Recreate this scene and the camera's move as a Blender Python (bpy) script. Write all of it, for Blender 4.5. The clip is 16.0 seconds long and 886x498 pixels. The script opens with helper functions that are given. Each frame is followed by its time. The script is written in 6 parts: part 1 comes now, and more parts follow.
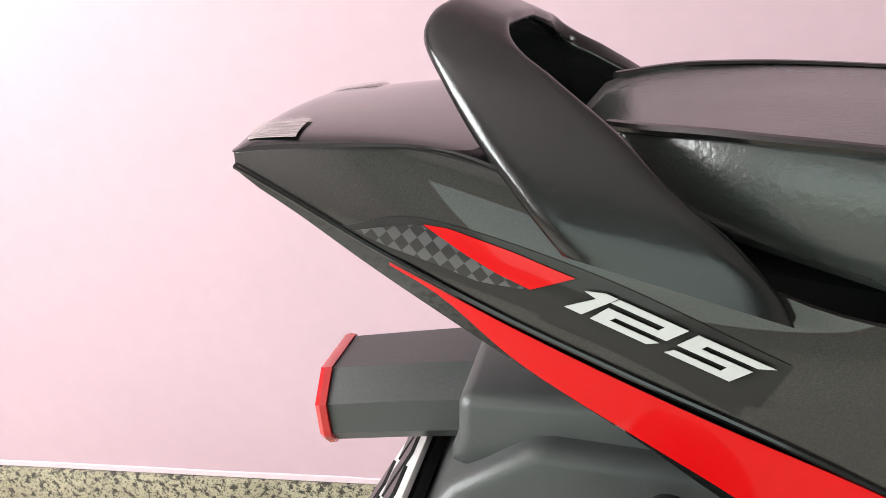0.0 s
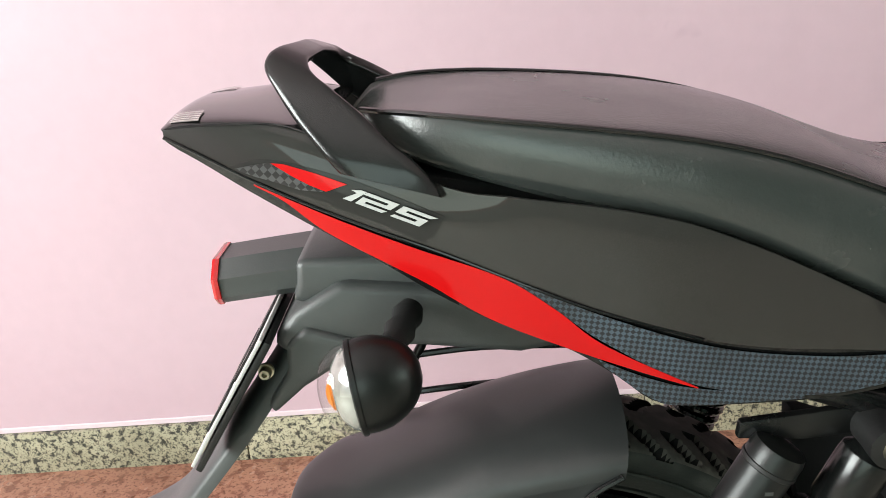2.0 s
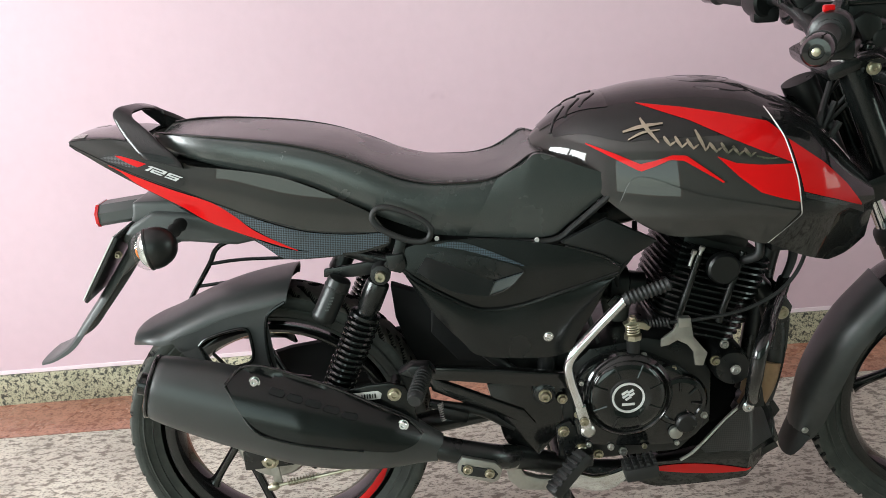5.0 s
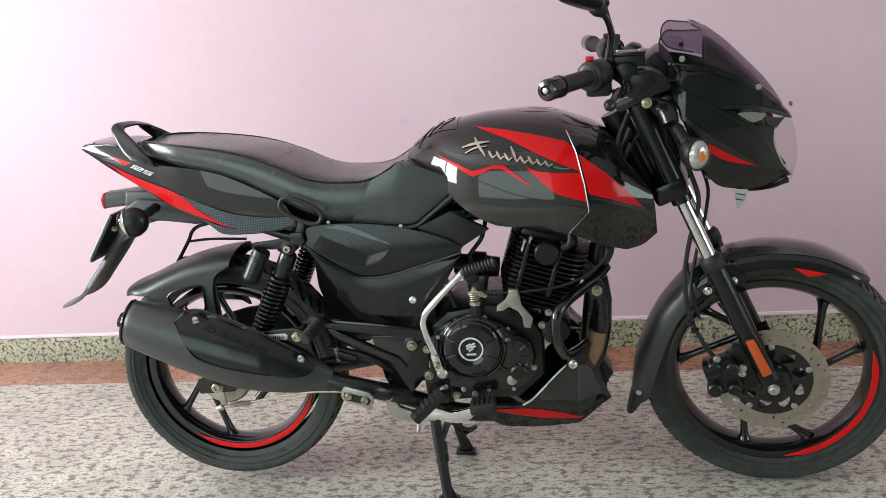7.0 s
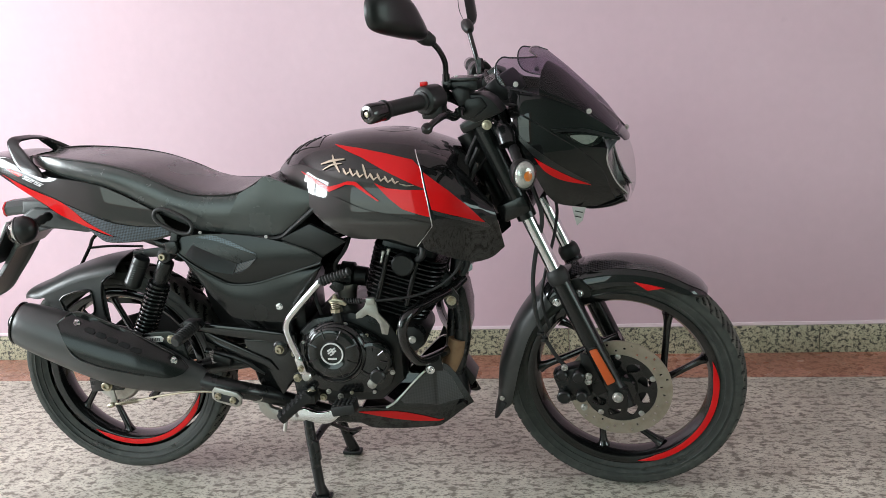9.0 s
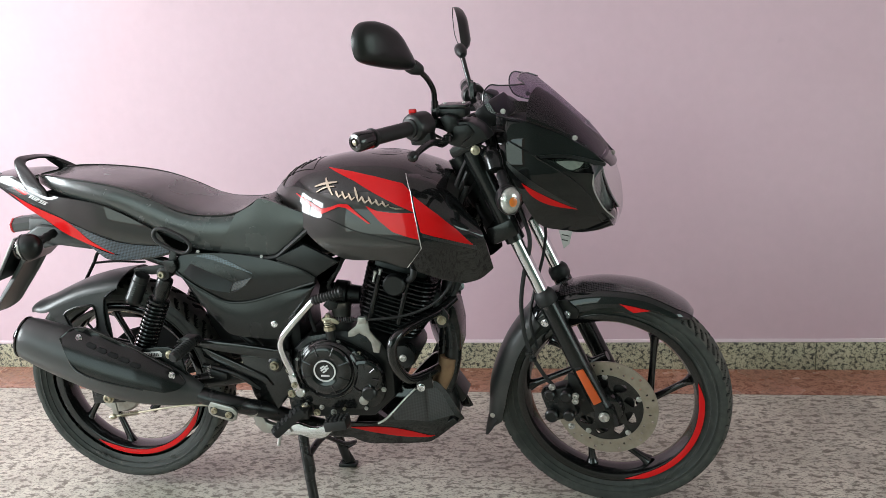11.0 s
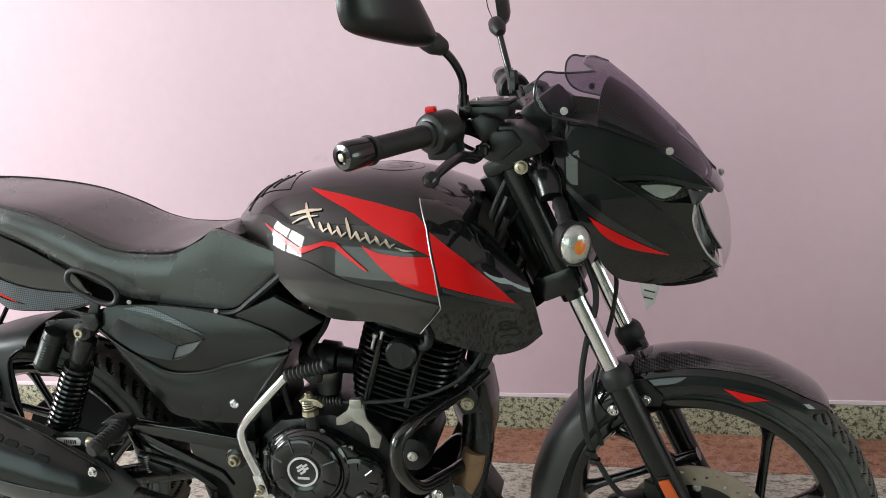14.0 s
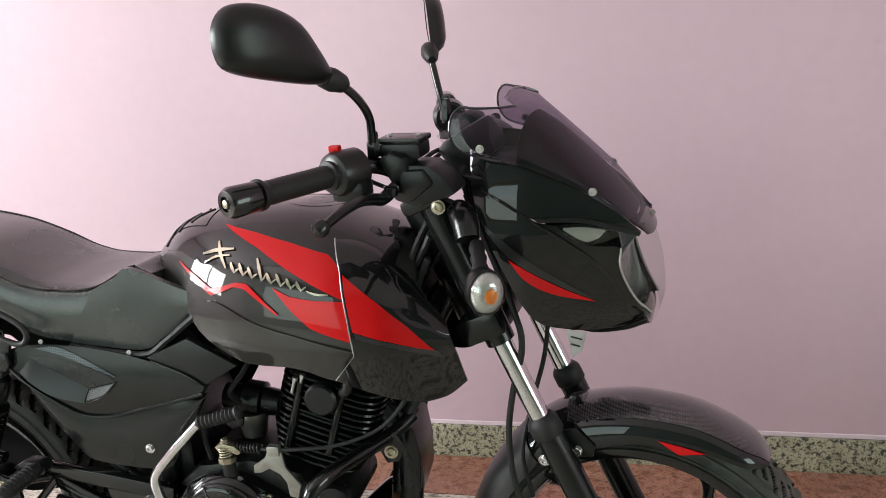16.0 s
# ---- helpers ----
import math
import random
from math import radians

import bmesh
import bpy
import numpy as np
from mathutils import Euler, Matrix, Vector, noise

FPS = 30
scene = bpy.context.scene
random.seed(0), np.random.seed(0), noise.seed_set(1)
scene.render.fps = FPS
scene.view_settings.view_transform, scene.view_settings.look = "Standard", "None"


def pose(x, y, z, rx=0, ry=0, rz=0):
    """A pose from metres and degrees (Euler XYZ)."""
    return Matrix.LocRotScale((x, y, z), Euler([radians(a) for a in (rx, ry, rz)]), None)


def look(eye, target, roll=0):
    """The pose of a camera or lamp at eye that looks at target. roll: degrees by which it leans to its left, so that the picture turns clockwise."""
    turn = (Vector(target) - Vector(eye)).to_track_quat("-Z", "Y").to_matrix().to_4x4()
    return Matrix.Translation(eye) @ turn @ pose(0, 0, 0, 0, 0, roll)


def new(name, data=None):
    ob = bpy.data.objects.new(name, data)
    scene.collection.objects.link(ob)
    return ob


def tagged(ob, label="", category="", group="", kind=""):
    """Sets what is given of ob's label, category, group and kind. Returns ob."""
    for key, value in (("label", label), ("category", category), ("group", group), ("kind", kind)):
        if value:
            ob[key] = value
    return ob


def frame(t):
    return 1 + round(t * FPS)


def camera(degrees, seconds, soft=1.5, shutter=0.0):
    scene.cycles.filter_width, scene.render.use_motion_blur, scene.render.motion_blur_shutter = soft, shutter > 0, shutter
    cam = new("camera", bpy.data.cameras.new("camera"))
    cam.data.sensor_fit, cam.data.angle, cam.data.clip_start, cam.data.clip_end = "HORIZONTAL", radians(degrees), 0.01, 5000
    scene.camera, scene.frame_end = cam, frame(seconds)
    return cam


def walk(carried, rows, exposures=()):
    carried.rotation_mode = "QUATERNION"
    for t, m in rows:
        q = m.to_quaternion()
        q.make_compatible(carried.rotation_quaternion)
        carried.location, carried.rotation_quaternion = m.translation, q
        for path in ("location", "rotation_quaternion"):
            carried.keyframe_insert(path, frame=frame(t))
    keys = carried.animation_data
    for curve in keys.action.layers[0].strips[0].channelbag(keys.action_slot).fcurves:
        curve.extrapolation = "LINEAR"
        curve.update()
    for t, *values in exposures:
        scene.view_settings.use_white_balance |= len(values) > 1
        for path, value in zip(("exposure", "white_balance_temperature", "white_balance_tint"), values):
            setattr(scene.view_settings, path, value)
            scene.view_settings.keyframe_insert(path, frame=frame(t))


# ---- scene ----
cam = camera(55.8, 16.0, 0.25)
PATH = [
    (0, (-0.102, -0.254, 0.996), (-0.558, 1.584, 0.354), -5.4),
    (0.5, (-0.094, -0.267, 1.0), (-0.485, 1.579, 0.336), -5.2),
    (1, (-0.076, -0.318, 1.011), (-0.372, 1.538, 0.327), -4.9),
    (1.5, (-0.063, -0.415, 1.037), (-0.249, 1.444, 0.324), -5.0),
    (2, (-0.033, -0.551, 1.055), (-0.122, 1.313, 0.337), -5.1),
    (2.5, (-0.007, -0.7, 1.082), (-0.004, 1.173, 0.381), -4.2),
    (3, (0.047, -0.793, 1.087), (0.077, 1.088, 0.408), -3.9),
    (3.5, (0.134, -0.917, 1.096), (0.152, 0.967, 0.424), -4.3),
    (4, (0.202, -1.07, 1.099), (0.223, 0.822, 0.449), -4.2),
    (4.5, (0.265, -1.218, 1.122), (0.304, 0.685, 0.506), -4.1),
    (5, (0.369, -1.366, 1.138), (0.353, 0.541, 0.536), -4.7),
    (5.2, (0.387, -1.435, 1.126), (0.379, 0.479, 0.543), -4.0),
    (7.3, (0.957, -1.884, 1.147), (0.668, 0.03, 0.642), -4.4),
    (7.5, (1.017, -1.91, 1.139), (0.725, 0.004, 0.639), -4.2),
    (8, (1.135, -1.927, 1.144), (0.829, -0.014, 0.646), -4.2),
    (8.5, (1.213, -1.896, 1.158), (0.896, 0.014, 0.659), -4.2),
    (9, (1.253, -1.898, 1.16), (0.934, 0.013, 0.665), -4.1),
    (11.5, (1.332, -1.919, 1.222), (0.963, -0.015, 0.733), -3.9),
    (12, (1.321, -1.911, 1.224), (0.949, -0.008, 0.734), -3.8),
    (12.5, (1.292, -1.835, 1.179), (0.914, 0.067, 0.689), -3.4),
    (13, (1.269, -1.702, 1.137), (0.877, 0.198, 0.652), -3.4),
    (13.5, (1.242, -1.487, 1.127), (0.844, 0.413, 0.642), -3.5),
    (14, (1.195, -1.33, 1.164), (0.804, 0.569, 0.673), -3.5),
    (14.5, (1.222, -1.253, 1.18), (0.829, 0.645, 0.687), -3.2),
    (15, (1.268, -1.21, 1.183), (0.872, 0.688, 0.692), -3.2),
    (15.5, (1.31, -1.2, 1.192), (0.906, 0.696, 0.699), -3.2),
    (16, (1.327, -1.215, 1.199), (0.906, 0.679, 0.713), -3.5),
]
# the clip's camera sets itself a little warmer at the tail and lifts its exposure at the end
BALANCE = [(0, 0.02, 6760, 8), (2.5, 0.05, 6680, 3), (5, 0.03, 6480, 3), (7.5, 0.0, 6330, 6), (12.5, 0.0, 6360, 4.5), (14.5, 0.03, 6520, 5), (16, 0.04, 6560, 8)]
walk(cam, [(t, look(eye, target, roll)) for t, eye, target, roll in PATH], BALANCE)

# ---- light ----
world = bpy.data.worlds.new("sky")
world.use_nodes = True
scene.world = world
wn = world.node_tree
sky = wn.nodes.new("ShaderNodeTexSky")
sky.sky_type, sky.sun_disc = "NISHITA", False
sky.sun_elevation, sky.sun_rotation = radians(59), radians(-34)
wn.links.new(sky.outputs[0], wn.nodes["Background"].inputs[0])
wn.nodes["Background"].inputs[1].default_value = 0.12
sun = new("sun", bpy.data.lights.new("sun", "SUN"))
sun.data.energy, sun.data.angle, sun.data.color = 2.5, radians(0.6), (1.0, 0.95, 0.88)
sun.matrix_world = look((-3, 4.4, 9), (0, 0, 0))


def window_light(name, eye, target, w, h, power, colour=(0.93, 0.97, 1.0)):
    d = bpy.data.lights.new(name, "AREA")
    d.shape, d.size, d.size_y, d.energy, d.color = "RECTANGLE", w, h, power, colour
    o = new(name, d)
    o.matrix_world = look(eye, target)
    return o


SIDE_LIGHT = 308.0
# unseen front opening, assumed from green reflections; its lamp fills the near side
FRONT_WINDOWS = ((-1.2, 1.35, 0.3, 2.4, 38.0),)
# unseen end window, added as fill for the dim right of wall and floor
END_Y0, END_Y1, END_Z0, END_Z1, END_LIGHT = -3.0, -0.9, 0.5, 2.3, 52.0
SIDE_Y0, SIDE_Y1, SIDE_Z0, SIDE_Z1 = -2.35, -0.25, 0.92, 2.42
window_light("daylight_side", (-3.32, (SIDE_Y0 + SIDE_Y1) / 2, (SIDE_Z0 + SIDE_Z1) / 2), (0, (SIDE_Y0 + SIDE_Y1) / 2, (SIDE_Z0 + SIDE_Z1) / 2), SIDE_Y1 - SIDE_Y0, SIDE_Z1 - SIDE_Z0, SIDE_LIGHT)
window_light("added_fill_end", (4.72, (END_Y0 + END_Y1) / 2, (END_Z0 + END_Z1) / 2), (0, (END_Y0 + END_Y1) / 2, (END_Z0 + END_Z1) / 2), END_Y1 - END_Y0, END_Z1 - END_Z0, END_LIGHT, (0.84, 1.0, 0.92))
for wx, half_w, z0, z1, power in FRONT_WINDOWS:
    window_light("assumed_daylight_front", (wx, -3.62, (z0 + z1) / 2), (wx, 0, (z0 + z1) / 2), 2 * half_w, z1 - z0, power, (0.84, 1.0, 0.92))

# ---- materials ----


def material(name, base=(0.5, 0.5, 0.5), rough=0.5, metal=0.0, coat=0.0, coat_rough=0.05, ior=1.5):
    m = bpy.data.materials.new(name)
    m.use_nodes = True
    b = m.node_tree.nodes["Principled BSDF"]
    b.inputs["Base Color"].default_value = (*base, 1)
    b.inputs["Roughness"].default_value = rough
    b.inputs["Metallic"].default_value = metal
    b.inputs["Coat Weight"].default_value = coat
    b.inputs["Coat Roughness"].default_value = coat_rough
    b.inputs["IOR"].default_value = ior
    return m


def nodes_of(m):
    t = m.node_tree
    return t, t.nodes["Principled BSDF"]


def noise_node(t, scale, detail=4.0, rough=0.55, stretch=None):
    co = t.nodes.new("ShaderNodeTexCoord")
    n = t.nodes.new("ShaderNodeTexNoise")
    n.inputs["Scale"].default_value, n.inputs["Detail"].default_value, n.inputs["Roughness"].default_value = scale, detail, rough
    if stretch:
        mp = t.nodes.new("ShaderNodeMapping")
        mp.inputs["Scale"].default_value = stretch
        t.links.new(co.outputs["Object"], mp.inputs[0])
        t.links.new(mp.outputs[0], n.inputs["Vector"])
    else:
        t.links.new(co.outputs["Object"], n.inputs["Vector"])
    return n


def ramp_node(t, src, stops):
    r = t.nodes.new("ShaderNodeValToRGB")
    while len(r.color_ramp.elements) < len(stops):
        r.color_ramp.elements.new(0.5)
    for e, (p, c) in zip(r.color_ramp.elements, stops):
        e.position, e.color = p, (*c, 1) if len(c) == 3 else c
    t.links.new(src, r.inputs[0])
    return r


def grey(v):
    return (v, v, v)


def mix_node(t, a, b, fac, mode="MIX"):
    m = t.nodes.new("ShaderNodeMix")
    m.data_type, m.blend_type = "RGBA", mode
    for sock, val in ((m.inputs[0], fac), (m.inputs[6], a), (m.inputs[7], b)):
        if isinstance(val, bpy.types.NodeSocket):
            t.links.new(val, sock)
        elif isinstance(val, tuple):
            sock.default_value = (*val, 1)
        else:
            sock.default_value = val
    return m.outputs[2]


def relief(m, scale, strength, dist=0.002, detail=3.0, stretch=None):
    t, b = nodes_of(m)
    n = noise_node(t, scale, detail, stretch=stretch)
    bp = t.nodes.new("ShaderNodeBump")
    bp.inputs["Strength"].default_value, bp.inputs["Distance"].default_value = strength, dist
    t.links.new(n.outputs[0], bp.inputs["Height"])
    t.links.new(bp.outputs[0], b.inputs["Normal"])
    return m


def worn(m, base, dust, scale=9.0, lo=0.45, hi=0.75, rough=(0.4, 0.6), fine=60.0):
    """Dust and wear over a base colour, at two scales, in colour and roughness."""
    t, b = nodes_of(m)
    n1, n2 = noise_node(t, scale, 5.0), noise_node(t, fine, 3.0)
    r1 = ramp_node(t, n1.outputs[0], [(lo, grey(0)), (hi, grey(1))])
    r2 = ramp_node(t, n2.outputs[0], [(0.35, grey(0.2)), (0.75, grey(1))])
    f = mix_node(t, r1.outputs[0], r2.outputs[0], 1.0, "MULTIPLY")
    t.links.new(mix_node(t, base, dust, f), b.inputs["Base Color"])
    rr = ramp_node(t, n1.outputs[0], [(0.3, grey(rough[0])), (0.75, grey(rough[1]))])
    t.links.new(rr.outputs[0], b.inputs["Roughness"])
    return m


def spec(m, level):
    m.node_tree.nodes["Principled BSDF"].inputs["Specular IOR Level"].default_value = level
    return m


def fleck(name, base, spark, rough=0.28, coat=1.0, metal=0.0):
    """Metallic paint under clear lacquer."""
    m = spec(material(name, base, rough, metal, coat, 0.03), 0.08)
    t, b = nodes_of(m)
    n = noise_node(t, 1900.0, 2.0)
    r = ramp_node(t, n.outputs[0], [(0.42, base), (0.8, spark)])
    t.links.new(r.outputs[0], b.inputs["Base Color"])
    w = noise_node(t, 14.0, 3.0)
    c = ramp_node(t, w.outputs[0], [(0.4, grey(0.012)), (0.8, grey(0.05))])
    t.links.new(c.outputs[0], b.inputs["Coat Roughness"])
    return m


def carbon(name, light, dark, size, rough=0.3):
    """Printed carbon weave: a small chequer of light and dark cells, turned 45 degrees, under film."""
    m = material(name, dark, rough, 0.0, 0.5, 0.15)
    t, b = nodes_of(m)
    co = t.nodes.new("ShaderNodeTexCoord")
    mp = t.nodes.new("ShaderNodeMapping")
    mp.inputs["Rotation"].default_value = (0, radians(38), 0)
    mp.inputs["Scale"].default_value = (1, 0.001, 1)
    ch = t.nodes.new("ShaderNodeTexChecker")
    ch.inputs["Scale"].default_value = 1.0 / size
    ch.inputs["Color1"].default_value, ch.inputs["Color2"].default_value = (*light, 1), (*dark, 1)
    t.links.new(co.outputs["Object"], mp.inputs[0])
    t.links.new(mp.outputs[0], ch.inputs["Vector"])
    n = noise_node(t, 25.0, 3.0)
    r = ramp_node(t, n.outputs[0], [(0.3, grey(0.6)), (0.7, grey(1.1))])
    t.links.new(mix_node(t, ch.outputs[0], r.outputs[0], 1.0, "MULTIPLY"), b.inputs["Base Color"])
    return m


def granite(name, ground, light, dark, scale, rough, stretch=None, streak=0.0):
    m = material(name, ground, rough)
    t, b = nodes_of(m)
    big, mid, fine = noise_node(t, scale * 0.12, 4.0), noise_node(t, scale, 4.0, 0.6, stretch), noise_node(t, scale * 3.2, 3.0, 0.6, stretch)
    g = ramp_node(t, big.outputs[0], [(0.3, ground), (0.7, light)])
    d1 = ramp_node(t, mid.outputs[0], [(0.50, grey(0)), (0.60, grey(1))])
    d2 = ramp_node(t, fine.outputs[0], [(0.54, grey(0)), (0.62, grey(0.8))])
    c = mix_node(t, g.outputs[0], dark, d1.outputs[0])
    c = mix_node(t, c, tuple(0.6 * v for v in dark), d2.outputs[0])
    stain = ramp_node(t, noise_node(t, scale * 0.035, 6.0, 0.65).outputs[0], [(0.36, grey(0.80)), (0.62, grey(1.06))])
    c = mix_node(t, c, stain.outputs[0], 1.0, "MULTIPLY")
    t.links.new(c, b.inputs["Base Color"])
    rr = ramp_node(t, big.outputs[0], [(0.3, grey(rough * 0.8)), (0.75, grey(min(1, rough * 1.4)))])
    t.links.new(rr.outputs[0], b.inputs["Roughness"])
    bp = t.nodes.new("ShaderNodeBump")
    bp.inputs["Strength"].default_value, bp.inputs["Distance"].default_value = 0.15, 0.001
    t.links.new(mid.outputs[0], bp.inputs["Height"])
    t.links.new(bp.outputs[0], b.inputs["Normal"])
    return m


def glass(name, colour, rough=0.02, alpha=0.35):
    """Thin clear or smoked plastic: see-through body with a glossy skin."""
    m = bpy.data.materials.new(name)
    m.use_nodes = True
    t = m.node_tree
    t.nodes.remove(t.nodes["Principled BSDF"])
    tr, gl, lw, pw, ad, mx = (t.nodes.new(n) for n in ("ShaderNodeBsdfTransparent", "ShaderNodeBsdfGlossy", "ShaderNodeLayerWeight", "ShaderNodeMath", "ShaderNodeMath", "ShaderNodeMixShader"))
    tr.inputs[0].default_value = (*colour, 1)
    gl.inputs["Roughness"].default_value = rough
    pw.operation, ad.operation = "POWER", "MULTIPLY_ADD"
    pw.inputs[1].default_value, ad.inputs[1].default_value, ad.inputs[2].default_value = 4.0, 0.35, 0.045
    lw.inputs[0].default_value = 0.5
    t.links.new(lw.outputs["Facing"], pw.inputs[0])
    t.links.new(pw.outputs[0], ad.inputs[0])
    t.links.new(ad.outputs[0], mx.inputs[0])
    t.links.new(tr.outputs[0], mx.inputs[1])
    t.links.new(gl.outputs[0], mx.inputs[2])
    t.links.new(mx.outputs[0], t.nodes["Material Output"].inputs[0])
    return m


M = {}
M["paint"] = fleck("black_lacquer", (0.004, 0.0044, 0.0044), (0.008, 0.0084, 0.0082), 0.45, 1.0, 0.0)
M["grey_paint"] = fleck("graphite_lacquer", (0.024, 0.0228, 0.0208), (0.042, 0.0395, 0.0365), 0.45, 0.9, 0.0)
M["red"] = spec(material("red_film", (0.52, 0.0035, 0.005), 0.32, 0.0, 0.4, 0.05), 0.12)
M["white"] = material("silver_white_film", (0.46, 0.47, 0.46), 0.35, 0.1, 0.4, 0.1)
M["film"] = spec(relief(material("clear_film", (0.018, 0.0172, 0.016), 0.40, 0.0, 0.35, 0.06), 900, 0.2, 0.0003), 0.15)
M["carbon"] = carbon("carbon_film", (0.056, 0.084, 0.112), (0.004, 0.0055, 0.009), 0.0029)
M["carbon_small"] = carbon("carbon_film_small", (0.026, 0.027, 0.028), (0.005, 0.005, 0.006), 0.0028)
M["carbon_patch"] = carbon("carbon_film_large", (0.07, 0.073, 0.075), (0.006, 0.006, 0.007), 0.0044)
# lighter mauve weave: the pink wall's sheen on the mudguard put into its colour
M["carbon_sheen"] = carbon("carbon_film_pink_sheen", (0.066, 0.056, 0.062), (0.034, 0.029, 0.032), 0.0028, 0.2)
M["carbon_sheen"].node_tree.nodes["Principled BSDF"].inputs["Coat Weight"].default_value = 1.0
M["plastic"] = spec(relief(worn(material("black_plastic", (0.01, 0.01, 0.01), 0.4), (0.0065, 0.0072, 0.007), (0.0125, 0.013, 0.0127), 8.0, rough=(0.28, 0.42)), 700, 0.2, 0.0004), 0.42)
M["grey_plastic"] = spec(relief(worn(material("grey_black_plastic", (0.02, 0.02, 0.02), 0.45), (0.058, 0.063, 0.0615), (0.080, 0.084, 0.082), 9.0, rough=(0.34, 0.46)), 600, 0.3, 0.0005), 0.45)
M["satin"] = spec(relief(worn(material("satin_black", (0.006, 0.006, 0.006), 0.3), (0.005, 0.0057, 0.0055), (0.009, 0.0098, 0.0095), 7.0, rough=(0.19, 0.29)), 420, 0.16, 0.0004), 0.45)
M["rail"] = spec(relief(worn(material("rail_black", (0.006, 0.006, 0.006), 0.2), (0.006, 0.0068, 0.0065), (0.012, 0.0125, 0.012), 12.0, rough=(0.15, 0.24)), 160, 0.16, 0.0006), 0.5)
M["gloss"] = spec(worn(material("gloss_black", (0.006, 0.006, 0.006), 0.2, 0.0, 0.5), (0.004, 0.0042, 0.0042), (0.012, 0.012, 0.012), 12.0, rough=(0.12, 0.25)), 0.4)
M["frame"] = worn(material("frame_black", (0.01, 0.01, 0.01), 0.3), (0.006, 0.0063, 0.0063), (0.022, 0.021, 0.0195), 16.0, 0.5, 0.8, (0.2, 0.42))
M["engine"] = spec(relief(worn(material("engine_black", (0.012, 0.012, 0.012), 0.4), (0.0045, 0.0048, 0.0047), (0.016, 0.0155, 0.0145), 22.0, 0.5, 0.8, (0.22, 0.5)), 500, 0.3, 0.0006), 0.45)
M["fin_black"] = spec(worn(material("fin_black", (0.01, 0.01, 0.01), 0.3), (0.005, 0.0054, 0.0052), (0.016, 0.016, 0.0148), 40.0, 0.5, 0.85, (0.16, 0.30)), 0.45)
M["vinyl"] = spec(relief(worn(material("seat_vinyl", (0.02, 0.02, 0.02), 0.38), (0.032, 0.0372, 0.0348), (0.046, 0.0505, 0.0476), 10.0, 0.4, 0.8, (0.20, 0.31)), 330, 0.3, 0.0008), 0.72)
M["rubber"] = relief(worn(material("rubber", (0.012, 0.012, 0.012), 0.6), (0.007, 0.007, 0.007), (0.020, 0.020, 0.019), 14.0, 0.42, 0.75, (0.45, 0.7)), 300, 0.3, 0.0006)
M["tyre"] = relief(worn(material("tyre_rubber", (0.016, 0.016, 0.016), 0.6), (0.021, 0.0245, 0.0215), (0.066, 0.071, 0.060), 34.0, 0.38, 0.75, (0.45, 0.75)), 260, 0.4, 0.001)
M["matt"] = spec(relief(worn(material("matt_black", (0.01, 0.01, 0.01), 0.45), (0.028, 0.030, 0.0295), (0.046, 0.047, 0.046), 11.0, rough=(0.34, 0.46)), 800, 0.2, 0.0004), 0.6)
M["tread_dust"] = relief(worn(material("dusty_tread", (0.05, 0.045, 0.038), 0.85), (0.045, 0.044, 0.039), (0.17, 0.16, 0.135), 24.0, 0.35, 0.7, (0.8, 0.95)), 260, 0.4, 0.001)
M["chrome"] = worn(material("chrome", (0.75, 0.75, 0.75), 0.12, 1.0), (0.74, 0.74, 0.75), (0.45, 0.44, 0.42), 30.0, 0.5, 0.9, (0.05, 0.13))
M["steel"] = worn(material("steel", (0.45, 0.45, 0.44), 0.35, 1.0), (0.55, 0.54, 0.52), (0.22, 0.19, 0.15), 45.0, 0.45, 0.8, (0.25, 0.5))
M["zinc"] = worn(material("yellow_zinc", (0.5, 0.44, 0.3), 0.35, 1.0), (0.46, 0.42, 0.32), (0.24, 0.19, 0.12), 60.0, 0.4, 0.8, (0.28, 0.5))
M["alu"] = worn(material("cast_aluminium", (0.4, 0.4, 0.38), 0.42, 0.9), (0.42, 0.41, 0.38), (0.20, 0.185, 0.16), 35.0, 0.4, 0.8, (0.28, 0.5))
M["disc"] = worn(material("brake_steel", (0.4, 0.38, 0.33), 0.4, 0.75), (0.36, 0.325, 0.265), (0.23, 0.18, 0.125), 40.0, 0.4, 0.85, (0.3, 0.48))
M["orange"] = material("amber_reflector", (0.44, 0.066, 0.004), 0.3, 0.0, 0.6, 0.05)
M["amber_bulb"] = material("amber_bulb", (0.75, 0.20, 0.02), 0.3)
M["red_lens"] = material("red_lens", (0.50, 0.006, 0.008), 0.12, 0.0, 0.8, 0.03)
M["lens"] = glass("clear_lens", (0.93, 0.94, 0.93), 0.03)
M["smoke"] = glass("smoked_screen", (0.46, 0.42, 0.49), 0.02)
# near-black that puts shade into tread grooves, slots and gaps
M["shade_black"] = material("deep_shade_black", (0.0015, 0.0015, 0.0015), 0.9)
M["smoke_rim"] = material("screen_edge", (0.03, 0.027, 0.033), 0.15, 0.0, 0.5)
M["mirror"] = material("mirror_glass", (0.8, 0.8, 0.8), 0.02, 1.0)
M["reflector"] = worn(material("lamp_reflector", (0.45, 0.45, 0.43), 0.2, 0.6), (0.58, 0.58, 0.55), (0.26, 0.26, 0.24), 110.0, rough=(0.08, 0.22))
M["lamp_inside"] = worn(material("lamp_bowl_grey", (0.10, 0.11, 0.11), 0.25), (0.10, 0.11, 0.11), (0.06, 0.065, 0.065), 40.0, rough=(0.15, 0.3))
